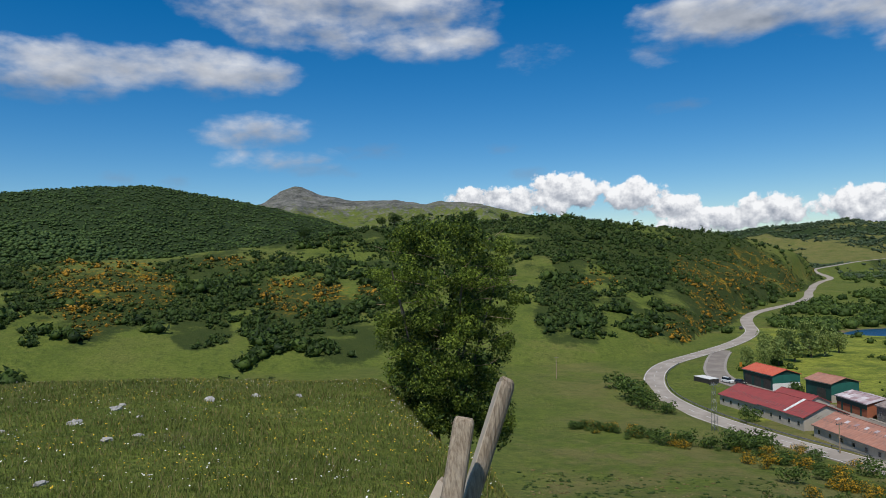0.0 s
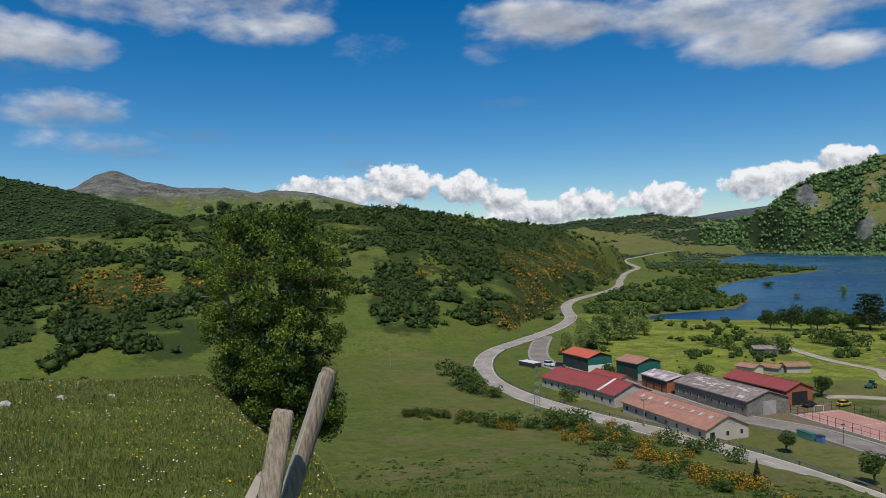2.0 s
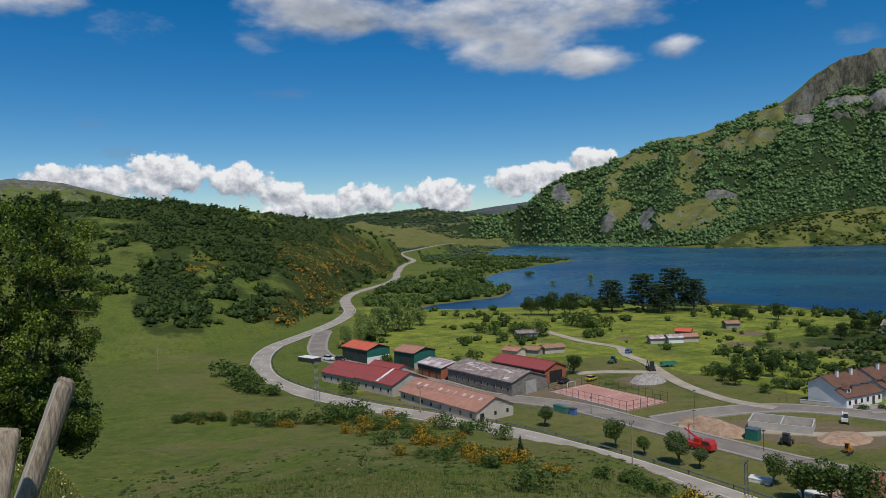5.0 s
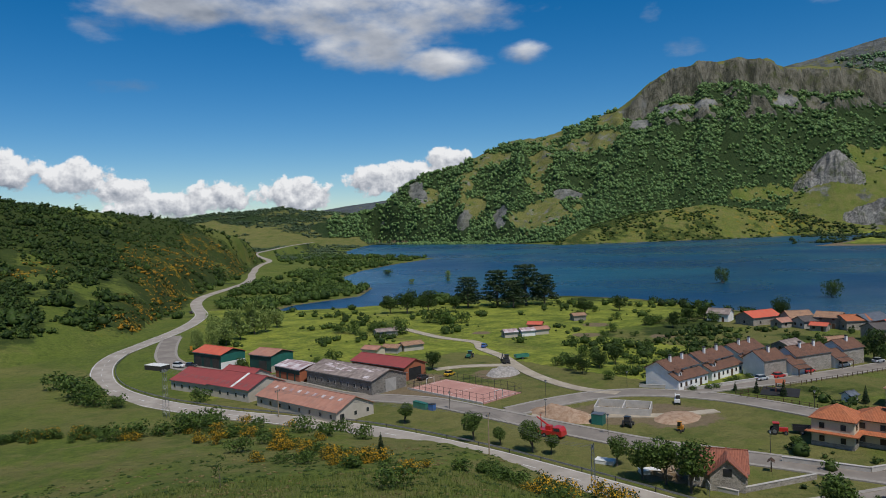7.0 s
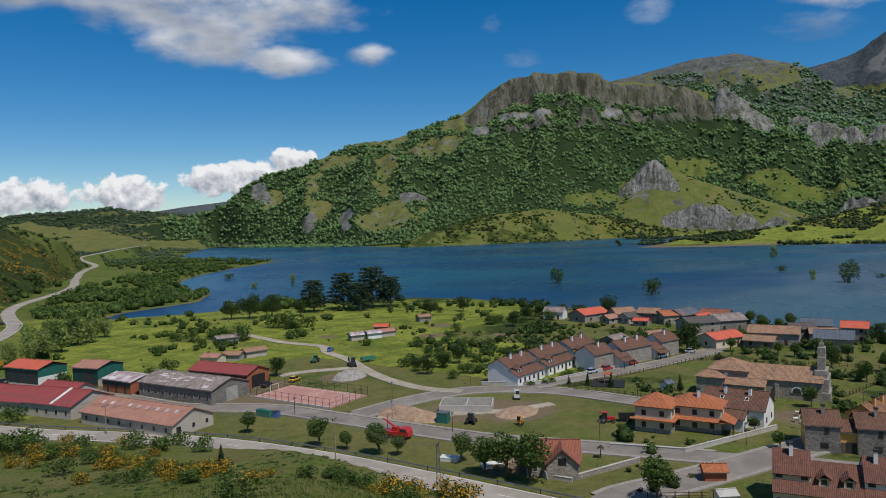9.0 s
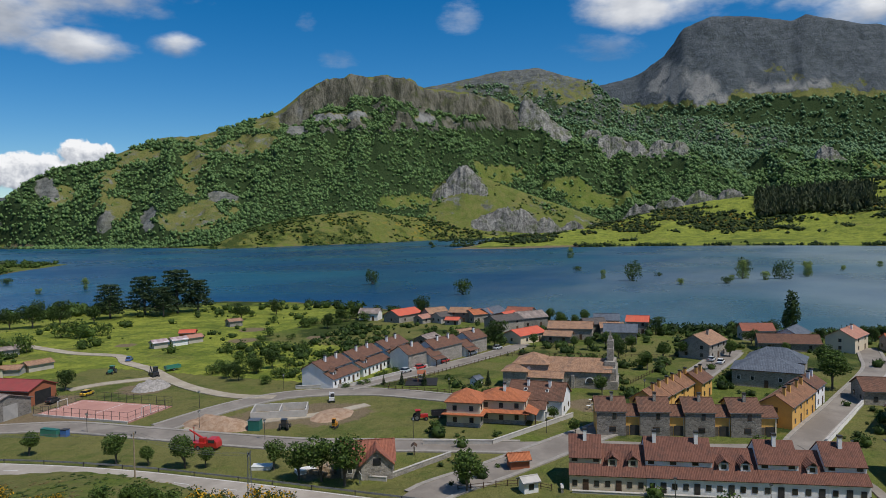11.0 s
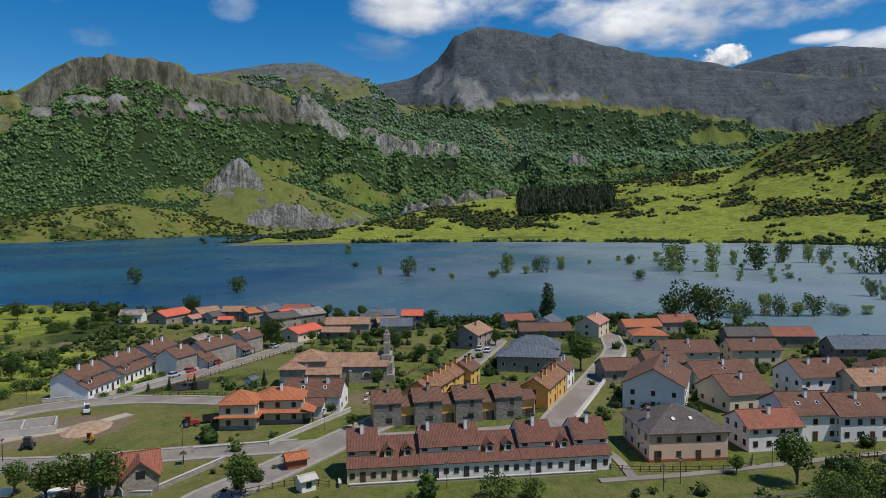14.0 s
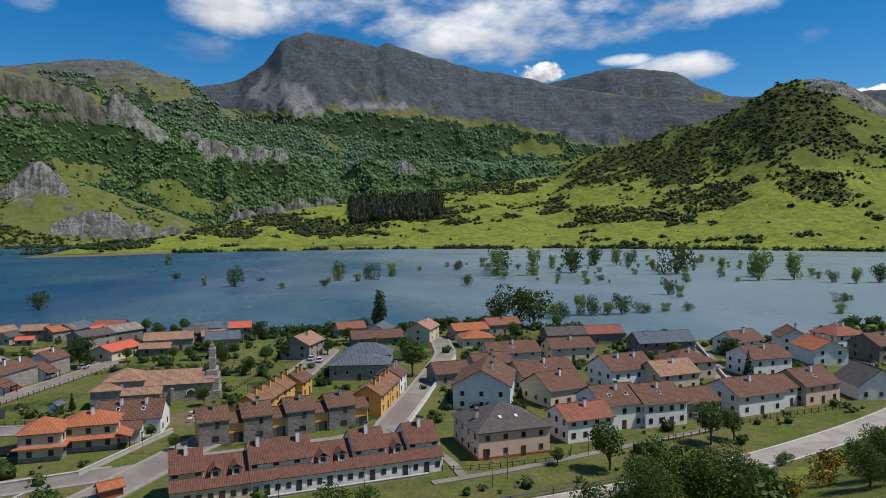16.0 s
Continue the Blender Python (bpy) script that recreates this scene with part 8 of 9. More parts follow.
car("red", 203.9, 86.0, -19, "red hatchback parked before the stone terrace")
car("red", 215.7, 82.4, -19, "dark red car parked along the street")
car("silver", 197.9, 88.2, -19, "pale blue-silver car parked by the wall")
car("white", 230.0, 77.9, -19, "white car parked at the street's side", 4.6, 1.8)
car("white", 243, 72.5, -19, "white car parked near the trees")
car("yellow", 147.2, 161.6, 10, "yellow car parked beyond the sports court")
car("black", 138.2, 163.8, 12, "black car parked by the open barn")
car("white", 96.6, 245.8, -60, "white van parked on the access road", 4.6, 1.8)
car("black", 99.8, 243.0, -60, "dark car parked on the access road")
car("blue", 189.7, 188.5, 30, "dark blue car standing at the track")
car("black", 169.2, 408.5, 62, "dark car driving on the country road", 4.2)
car("white", 236.5, -1.5, -12, "white car parked in the village street")
car("silver", 240, 1.2, -12, "silver car parked in the village street")

ft = root_at("tow_truck", 118.6, 98.4, -80, "red truck with a raised boom parked on grass", "truck", group="")
bm = bmesh.new()
loft(bm, [[(u, -1.15, 0.6), (u, 1.15, 0.6), (u, 1.15, z), (u, -1.15, z)] for u, z in ((-3.2, 1.5), (0.9, 1.5), (1.0, 2.4), (2.6, 2.4), (3.1, 1.7), (3.2, 0.9))])
part("body", bm, ENAMEL["red"], ft)
one_box("windscreen", (1.3, -1.18, 1.65, 2.7, 1.18, 2.25), PANE, ft)
one_box("crane_base", (-1.0, -0.6, 1.5, 0.2, 0.6, 2.4), ENAMEL["red"], ft)
bm = bmesh.new()
tapered(bm, (-0.5, 0, 2.3), (-3.4, 0, 3.9), 0.22, 0.14)
tapered(bm, (-2.6, 0.5, 1.4), (-2.7, 0.5, 4.4), 0.1, 0.08)
part("boom", bm, ENAMEL["red"], ft)
for sx in (-2.2, -1.0, 2.1):
    for sy in (-1, 1):
        wheel(ft, sx, sy * 1.05, 0.48, 0.3)


def digger(x, y, rot, colour, label, k=1.0):
    root = root_at("digger", x, y, rot, label, "digger", group="building machines")
    for sy in (-0.7, 0.7):
        bm = bmesh.new()
        loft(bm, [[(u * k, (sy - 0.22) * k, z0 * k), (u * k, (sy + 0.22) * k, z0 * k), (u * k, (sy + 0.22) * k, z1 * k), (u * k, (sy - 0.22) * k, z1 * k)] for u, z0, z1 in ((-1.1, 0.2, 0.4), (-0.9, 0, 0.6), (0.9, 0, 0.6), (1.1, 0.2, 0.4))])
        part("crawler", bm, RUBBER, root)
    one_box("body", (-1.0 * k, -0.75 * k, 0.6 * k, 0.5 * k, 0.75 * k, 1.4 * k), ENAMEL[colour], root)
    cab = one_box("cab", (-0.3 * k, -0.7 * k, 1.4 * k, 0.7 * k, 0.3 * k, 2.5 * k), PANE, root)
    one_box("roof", (-0.35 * k, -0.75 * k, 2.5 * k, 0.75 * k, 0.35 * k, 2.62 * k), ENAMEL[colour], cab)
    bm = bmesh.new()
    tapered(bm, (0.6 * k, 0.5 * k, 1.2 * k), (1.9 * k, 0.5 * k, 2.6 * k), 0.16 * k, 0.12 * k, 5)
    tapered(bm, (1.9 * k, 0.5 * k, 2.6 * k), (2.6 * k, 0.5 * k, 0.9 * k), 0.12 * k, 0.09 * k, 5)
    part("boom", bm, ENAMEL[colour], root)
    one_box("bucket", (2.3 * k, 0.2 * k, 0.3 * k, 2.8 * k, 0.8 * k, 0.9 * k), DARK_METAL, root)
    return root


digger(140.2, 80.2, 200, "orange", "small orange mini digger on the grass", 0.8)
digger(160.2, 92.4, 30, "white", "white and grey mini digger beside the plot", 0.9)
digger(171.5, 160.5, 60, "black", "dark loader parked by the track", 1.2)


def tractor(x, y, rot, colour, label):
    root = root_at("tractor", x, y, rot, label, "tractor")
    one_box("bonnet", (0.2, -0.4, 0.6, 2.0, 0.4, 1.35), ENAMEL[colour], root)
    cab = one_box("cab", (-0.9, -0.6, 0.8, 0.2, 0.6, 2.3), PANE, root)
    one_box("roof", (-1.0, -0.7, 2.3, 0.3, 0.7, 2.42), ENAMEL[colour], cab)
    for sx, r in ((-0.7, 0.75), (1.5, 0.42)):
        for sy in (-0.85, 0.85):
            wheel(root, sx, sy, r, 0.35)
    return root


tractor(151.3, 64.2, -60, "red", "old reddish tractor parked in the field")
tractor(172.0, 178.2, 200, "green", "green tractor standing beside the track")
tractor(135.6, 90.4, 20, "black", "small dark site dumper on the grass")


def trailer(x, y, rot, colour, label, L=3.6):
    root = root_at("trailer", x, y, rot, label, "trailer")
    one_box("bed", (-L / 2, -0.9, 0.7, L / 2, 0.9, 0.9), ENAMEL[colour], root)
    for d in ((-L / 2, -0.9, L / 2, -0.84), (-L / 2, 0.84, L / 2, 0.9), (-L / 2, -0.84, -L / 2 + 0.06, 0.84), (L / 2 - 0.06, -0.84, L / 2, 0.84)):
        one_box("side", (d[0], d[1], 0.903, d[2], d[3], 1.7), ENAMEL[colour], root)
    for sy in (-0.85, 0.85):
        wheel(root, 0, sy, 0.42, 0.28)
    one_box("drawbar", (L / 2, -0.06, 0.72, L / 2 + 1.0, 0.06, 0.84), DARK_METAL, root)


trailer(154.6, 60.6, -60, "black", "dark tipping trailer behind the tractor")
trailer(181.2, 162.4, -20, "green", "green farm trailer parked on the grass", 5)


def bin_box(name, x, y, rot, d, colour, label, lid=None):
    root = root_at(name, x, y, rot, label, "container")
    one_box("body", (-d[0] / 2, -d[1] / 2, -0.2, d[0] / 2, d[1] / 2, d[2]), ENAMEL[colour] if colour in ENAMEL else colour, root)
    one_box("lid", (-d[0] / 2 - 0.05, -d[1] / 2 - 0.05, d[2] + 0.002, d[0] / 2 + 0.05, d[1] / 2 + 0.05, d[2] + 0.12), lid or DARK_METAL, root)


bin_box("site_cabin", 133.3, 96.6, -75, (2.6, 2.2, 2.3), GREEN_SHEET, "small green site cabin on the plot", METAL)
bin_box("recycling_bin", 116.5, 134.8, -80, (1.5, 1.2, 1.5), "blue", "blue recycling container beside the street")
for i in range(3):
    bin_box("recycling_bin", 115.7, 136.7 + 1.6 * i, -80, (1.4, 1.2, 1.5), "green", "pale green recycling container beside the street", GREEN_SHEET)
bin_box("skip", 90.4, 249.0, -70, (8, 4, 1.6), DARK_METAL, "black compound fenced with white sacks inside", PAINT)
sh = house("small wooden shed with a reddish roof", 127.2, 34.2, -60, 3.6, 2.6, 1.9, 2.7, BRICK_RED, ORANGE_TILE, 0, [], (), 0, doors=False, name="shed", category="shed")
sh = house("small pale transformer hut near the junction", 116.6, 29.6, -50, 2.6, 2.2, 2.0, 2.5, WHITE, CONCRETE, 1, [1.2], ("-y",), 0, doors=False, name="hut", category="hut", frame_mat=DARK_METAL)
sh = house("tiny blue-roofed hut on the church lawn", 188, 62.4, -20, 2.6, 2.4, 2.0, 2.6, WHITE, SLATE, 0, [], (), 0, doors=False, name="hut", category="hut")
for x, y, r0 in ((112.2, 80, -70), (113, 71, -40)):
    bin_box("tarpaulin_stack", x, y, r0, (3.6, 2.0, 0.6), PAINT, "low stack under white sheeting on the grass", PAINT)
rnd = random.Random(8)
for i in range(22):
    sx, sy = 114.5 + rnd.uniform(-2, 2.5), 68.5 + rnd.uniform(-3, 3)
    st = root_at("timber", sx, sy, rnd.uniform(0, 180), "sawn pale timber lying beside the cottage", "timber", group="timber beside the cottage")
    one_box("beam", (-1.2, -0.15, 0.02, 1.2, 0.15, 0.25 + 0.5 * rnd.random()), WOOD, st)
bt = root_at("notice_board", 127.9, 55.5, 20, "small roofed wooden notice stand by the pavement", "sign")
one_box("post", (-0.1, -0.1, -0.3, 0.1, 0.1, 1.6), DARK_WOOD, bt)
one_box("board", (-0.5, -0.06, 1.2, 0.5, 0.06, 1.9), WOOD, bt)
bm = bmesh.new()
for s_ in (-1, 1):
    slab(bm, [(-0.8, 0, 2.4), (0.8, 0, 2.4), (0.8, s_ * 0.6, 1.95), (-0.8, s_ * 0.6, 1.95)], 0.06)
part("roof", bm, DARK_WOOD, bt)
sg = root_at("road_sign", 110.4, 58.2, 40, "white rectangular road sign on a metal post", "sign")
one_box("panel", (-0.9, -0.04, 1.3, 0.9, 0.04, 2.1), PAINT, sg)
for u in (-0.6, 0.6):
    one_box("post", (u - 0.04, 0.045, -0.3, u + 0.04, 0.12, 2.1), METAL, sg)
sg = root_at("road_sign", 110.6, 268.4, 30, "orange and white signboard beside the road", "sign")
one_box("panel", (-0.7, -0.05, 1.6, 0.7, 0.05, 3.4), ENAMEL["orange"], sg)
one_box("post", (-0.06, 0.06, -0.3, 0.06, 0.18, 3.4), METAL, sg)

# terrace furniture by the brown-roofed house
for i in range(16):
    x, y = 172 + rnd.uniform(-3, 9), 27.5 + rnd.uniform(-2.2, 2.4) - 0.25 * 3
    if i % 2:
        tb = root_at("table", x, y, rnd.uniform(0, 90), "white plastic terrace table", "table", group="terrace tables")
        one_box("tabletop", (-0.45, -0.45, 0.92, 0.45, 0.45, 0.97), PAINT, tb)
        one_box("leg", (-0.06, -0.06, 0.1, 0.06, 0.06, 0.915), PAINT, tb)
    else:
        tb = root_at("chair", x, y, rnd.uniform(0, 360), "white plastic terrace chair", "chair", group="terrace chairs")
        one_box("seat", (-0.25, -0.25, 0.62, 0.25, 0.25, 0.67), PAINT, tb)
        one_box("backrest", (-0.25, 0.21, 0.675, 0.25, 0.26, 1.1), PAINT, tb)
        for sx in (-0.2, 0.2):
            for sy in (-0.2, 0.2):
                one_box("leg", (sx - 0.03, sy - 0.03, 0.15, sx + 0.03, sy + 0.03, 0.615), PAINT, tb)

# ---- poles, lamps and wires ----


def street_lamp(x, y):
    root = root_at("street_lamp", x, y, 0, "slim dark street lamp on a tall post", "street lamp", group="street lamps")
    bm = bmesh.new()
    tapered(bm, (0, 0, -0.2), (0, 0, 3.9), 0.07, 0.05)
    part("pole", bm, DARK_METAL, root)
    bm = bmesh.new()
    bmesh.ops.create_cone(bm, segments=10, radius1=0.12, radius2=0.24, depth=0.45, cap_ends=True, matrix=pose(0, 0, 4.1))
    part("lantern", bm, LAMP_GLASS, root)
    one_box("cap", (-0.26, -0.26, 4.33, 0.26, 0.26, 4.42), DARK_METAL, root)


for x, y in ((120, 132.1), (145.1, 121.8), (129.4, 108.8), (147.2, -23.3), (136.1, -22.8), (129.5, -28.8), (118.0, -29.8), (121.6, -33.5), (138, 60), (127.5, 90), (150, 34), (166, 26), (188, 17), (118, 6), (119.5, -8), (168, 112), (176, 66), (130, -52), (134, -72)):
    street_lamp(x, y)


def wooden_pole(x, y, h, label):
    root = root_at("utility_pole", x, y, 20, label, "utility pole")
    bm = bmesh.new()
    tapered(bm, (0, 0, -0.5), (0, 0, h), 0.15, 0.1, 8)
    part("pole", bm, WOOD, root)
    one_box("crossarm", (-0.9, -0.06, h - 0.5, 0.9, 0.06, h - 0.36), METAL, root)
    for u in (-0.8, 0, 0.8):
        one_box("insulator", (u - 0.06, -0.06, h - 0.357, u + 0.06, 0.06, h - 0.08), PANE, root)
    return root.location.z + h - 0.1


def lattice_mast(x, y, h, label, w=0.55):
    root = root_at("lattice_mast", x, y, 25, label, "mast")
    bm = bmesh.new()
    for sx in (-1, 1):
        for sy in (-1, 1):
            tapered(bm, (sx * w, sy * w, -0.4), (sx * w * 0.45, sy * w * 0.45, h), 0.05, 0.04, 4)
    part("frame", bm, METAL, root)
    bm = bmesh.new()
    n = int(h / 0.9)
    for i in range(n):
        k0, k1 = 1 - 0.55 * i / n, 1 - 0.55 * (i + 1) / n
        z0, z1 = h * i / n, h * (i + 1) / n
        s = 1 if i % 2 else -1
        for a, b in (((-s, -1), (s, -1)), ((-s, 1), (s, 1)), ((-1, -s), (-1, s)), ((1, -s), (1, s))):
            tapered(bm, (a[0] * w * k0, a[1] * w * k0, z0), (b[0] * w * k1, b[1] * w * k1, z1), 0.03, 0.03, 4)
    part("bracing", bm, METAL, root)
    one_box("crossarm", (-1.2, -0.08, h - 0.6, 1.2, 0.08, h - 0.45), METAL, root)
    for u in (-1.1, 0, 1.1):
        one_box("insulator", (u - 0.07, -0.07, h - 0.447, u + 0.07, 0.07, h - 0.1), PANE, root)
    return root.location.z + h - 0.2


tops = [(-20, 235, 16 + 9), (63.1, 169.2, lattice_mast(63.1, 169.2, 11.5, "grey lattice power mast on the slope")), (91.4, 90.3, wooden_pole(91.4, 90.3, 9.5, "weathered wooden power pole beside the road")),
        (95.5, 70.5, lattice_mast(95.5, 70.5, 9.0, "grey lattice power mast by the road", 0.4))]
wooden_pole(86.6, 158.4, 7, "thin wooden utility pole beside the road")
wooden_pole(39.5, 256, 8, "thin wooden utility pole in the green field")
WIRE = stained("wire_metal", (0.12, 0.12, 0.12), (0.18, 0.18, 0.18), 1, 0.5)
for a, b in zip(tops[1:], tops[2:]):
    for off in (-0.8, 0, 0.8):
        bm = bmesh.new()
        pts = [(a[0] + (b[0] - a[0]) * k / 12 + off, a[1] + (b[1] - a[1]) * k / 12, a[2] + (b[2] - a[2]) * k / 12 - 1.2 * (1 - (2 * k / 12 - 1) ** 2)) for k in range(13)]
        rings = [[bm.verts.new((p[0] + dx, p[1], p[2] + dz)) for dx, dz in ((-0.02, 0), (0, 0.02), (0.02, 0), (0, -0.02))] for p in pts]
        for p, q in zip(rings, rings[1:]):
            for c in range(4):
                bm.faces.new((p[c], p[(c + 1) % 4], q[(c + 1) % 4], q[c]))
        tagged(mesh_object("power_cable", bm, WIRE), "thin dark overhead power cable", "cable", "overhead cables")

# ---- garden shrubs between the houses ----
homes = np.array([(o.location.x, o.location.y) for o in scene.objects if o.parent is None and o.name.split(".")[0] in ("house", "terraced_house", "villa", "church", "hall", "guest_house", "cottage", "barn", "sports_court", "playground", "car")])
streets = np.array([v_.co[:2] for o in scene.objects if o.name.split(".")[0] in ("street", "pavement", "track", "footpath") for v_ in o.data.vertices])
rng = np.random.default_rng(77)
gx, gy = rng.uniform(108, 345, 8500), rng.uniform(-190, 150, 8500)
near = np.array([np.min(np.hypot(homes[:, 0] - a, homes[:, 1] - b)) for a, b in zip(gx, gy)])
kerb = np.array([np.min(np.hypot(streets[:, 0] - a, streets[:, 1] - b)) for a, b in zip(gx, gy)])
ok = (near > 8.0) & (kerb > 2.2) & off_road(np.stack([gx, gy], 1), 7) & (lake_distance(gx, gy) > 4) & (fbm(gx / 9, gy / 9, 55, 4) > np.where(gx > 230, 0.5, 0.54)) & ~((np.hypot(gx - 208, gy - 55) < 22)) & ~((gx < 178) & (gy > 60))
gp = np.stack([gx, gy, terrain(gx, gy)], 1)[ok]
half_ = rng.random(len(gp)) < 0.5
scatter_clumps("garden_shrubs", "low green garden shrubs and hedges between the houses", gp[half_], 0.4 + 1.7 * rng.random(half_.sum()) ** 2.5, LEAF["broad"], 1, 50, 0.9, 61, 0.18)
scatter_clumps("garden_bushes", "light green garden bushes between the houses", gp[~half_], 0.4 + 1.4 * rng.random((~half_).sum()) ** 2.5, LEAF["fresh"], 1, 50, 0.9, 62, 0.18)

rnd = random.Random(91)
stand = 0
while stand < 34:     # trees in the gardens and lanes
    x, y = rnd.uniform(185, 335), rnd.uniform(-150, 95)
    if np.min(np.hypot(homes[:, 0] - x, homes[:, 1] - y)) < 9.5 or np.min(np.hypot(streets[:, 0] - x, streets[:, 1] - y)) < 3.5 or float(lake_distance(np.array([x]), np.array([y]))[0]) < 6 or math.hypot(x - 208, y - 55) < 20:
        continue
    grow("street" if rnd.random() < 0.7 else "broad", x, y, rnd.uniform(3.5, 7.0), 1.05, group="trees between the houses")
    stand += 1
for i in range(46):     # shrubs above the road
    az = rnd.uniform(86, 127)
    r = float(np.interp(az, CUT_AZ, CUT_R)) - rnd.uniform(7, 17)
    grow("gorse" if rnd.random() < 0.4 else "bush", r * math.sin(radians(az)), r * math.cos(radians(az)), rnd.uniform(1.4, 3.4), 1.15, group="shrubs along the slope")

# ---- rock outcrops of the mountain ----


def rock_face_material():
    m = Nodes("limestone")
    lay = m.noise(0.045, 8, 0.75, m.stretch(1, 1, 0.8), 0.6)
    col = m.mix(m.step(lay, 0.3, 0.7), (0.09, 0.088, 0.084), (0.38, 0.365, 0.33))
    col = m.mix(m.step(m.noise(0.03, 6, 0.7), 0.46, 0.62, 0, 0.75), col, (0.09, 0.11, 0.04))
    crack = m.noise(0.22, 7, 0.8, m.stretch(1, 1, 0.6), 0.8)
    col = m.mix(m.step(crack, 0.36, 0.54, 0.5, 0), col, (0.035, 0.036, 0.036))
    return m.done(col, 0.95, m.math("ADD", lay, m.math("MULTIPLY", crack, 0.5)), 6.0, 1.0, spec=0.15)


LIMESTONE = rock_face_material()


def crag(az, r, el, wide, deep, seed, skew=0.0):
    """A ragged fin of rock whose top stands at an elevation seen from the viewpoint."""
    a = radians(az)
    cx, cy = r * math.sin(a), r * math.cos(a)
    h = min(max(EYE + r * math.tan(radians(el)) - ground_z(cx, cy), 14), 0.8 * wide)
    n, k = 60, 38
    u, w = np.meshgrid(np.linspace(-1, 1, n), np.linspace(-1, 1, k), indexing="ij")
    env = np.clip(1 - np.abs(u - skew) ** 1.9 * np.where(u > skew, 1 / (1 - skew) ** 1.9, 1 / (1 + skew) ** 1.9), 0, 1)
    ribs = fbm(u * 5 + seed, w * 1.2 + seed, seed + 3, 5, True)
    wr = w + 0.22 * (ribs - 0.6)
    front = smooth(wr, -0.95, -0.3) * (1 - smooth(wr, -0.15, 1.0)) * (1 - np.abs(w) ** 6)
    rugged = fbm(u * 3 + seed, w * 2.5 - seed, seed, 6, True)
    z = h * env * front * (0.42 + 0.8 * rugged) - 0.08 * h
    tx, ty = math.cos(a), -math.sin(a)
    ox, oy = math.sin(a), math.cos(a)
    X, Y = cx + tx * u * wide + ox * w * deep, cy + ty * u * wide + oy * w * deep
    base = terrain(X.ravel(), Y.ravel()).reshape(n, k)
    v = np.stack([X, Y, base + z], -1).reshape(-1, 3)
    i = np.arange(n * k).reshape(n, k)
    f = np.stack([i[:-1, :-1], i[1:, :-1], i[1:, 1:], i[:-1, 1:]], -1).reshape(-1, 4)
    return tagged(new("rock_outcrop", mesh_from("rock_outcrop", v, f, LIMESTONE)), "ragged grey limestone outcrop rising from the forest", "rock", "limestone outcrops")


# bearing, distance, elevation of the top, half width, half depth, seed, skew
for row in ((70.8, 2070, 4.95, 54, 46, 1, 0.15), (69.0, 2060, 3.0, 30, 30, 2, 0.3), (72.1, 2060, 3.4, 26, 30, 20, -0.2),
            (73.6, 1965, 1.5, 60, 34, 10, 0.4), (75.6, 1965, 1.5, 60, 34, 21, -0.2), (77.4, 1965, 0.8, 44, 26, 11, 0), (79.4, 1975, 0.1, 36, 22, 12, 0.2), (72.2, 1950, 0.4, 30, 22, 22, 0.2),
            (77.6, 2600, 9.6, 105, 70, 3, -0.7), (82.6, 2580, 7.6, 60, 50, 4, -0.2), (84.3, 2560, 6.7, 55, 50, 5, -0.1), (85.6, 2540, 5.4, 42, 40, 6, 0.2), (86.2, 2620, 7.2, 46, 46, 8, -0.2), (87.4, 2600, 6.4, 40, 45, 9, 0.2),
            (81.0, 2640, 7.9, 36, 34, 7, 0), (84.5, 2040, 1.3, 60, 34, 13, 0), (86.6, 2040, 1.7, 60, 34, 14, 0.1), (88.8, 2040, 2.2, 60, 34, 15, 0), (91.0, 2040, 2.0, 50, 30, 23, 0),
            (97.4, 2560, 6.1, 60, 40, 16, -0.2), (128.5, 1880, 8.9, 50, 40, 18, 0.2), (131, 1860, 7.6, 50, 40, 19, 0)):
    crag(*row)

# ---- the meadow in front: fence post, tree, grass, flowers and stones ----


def wood_grain_material():
    m = Nodes("weathered_post_wood")
    grain = m.noise(14, 6, 0.7, m.stretch(6, 6, 0.5))
    col = m.mix(m.step(grain, 0.3, 0.7), (0.17, 0.125, 0.085), (0.42, 0.345, 0.255))
    col = m.mix(m.step(m.noise(5, 5), 0.45, 0.75, 0, 0.55), col, (0.3, 0.27, 0.235))
    return m.done(col, 0.8, grain, 0.006, 0.7)


POST_WOOD = wood_grain_material()
SAWN_WOOD = stained("pale_sawn_wood", (0.5, 0.43, 0.34), (0.4, 0.34, 0.27), 4.0, 0.8, 40, 0.003)


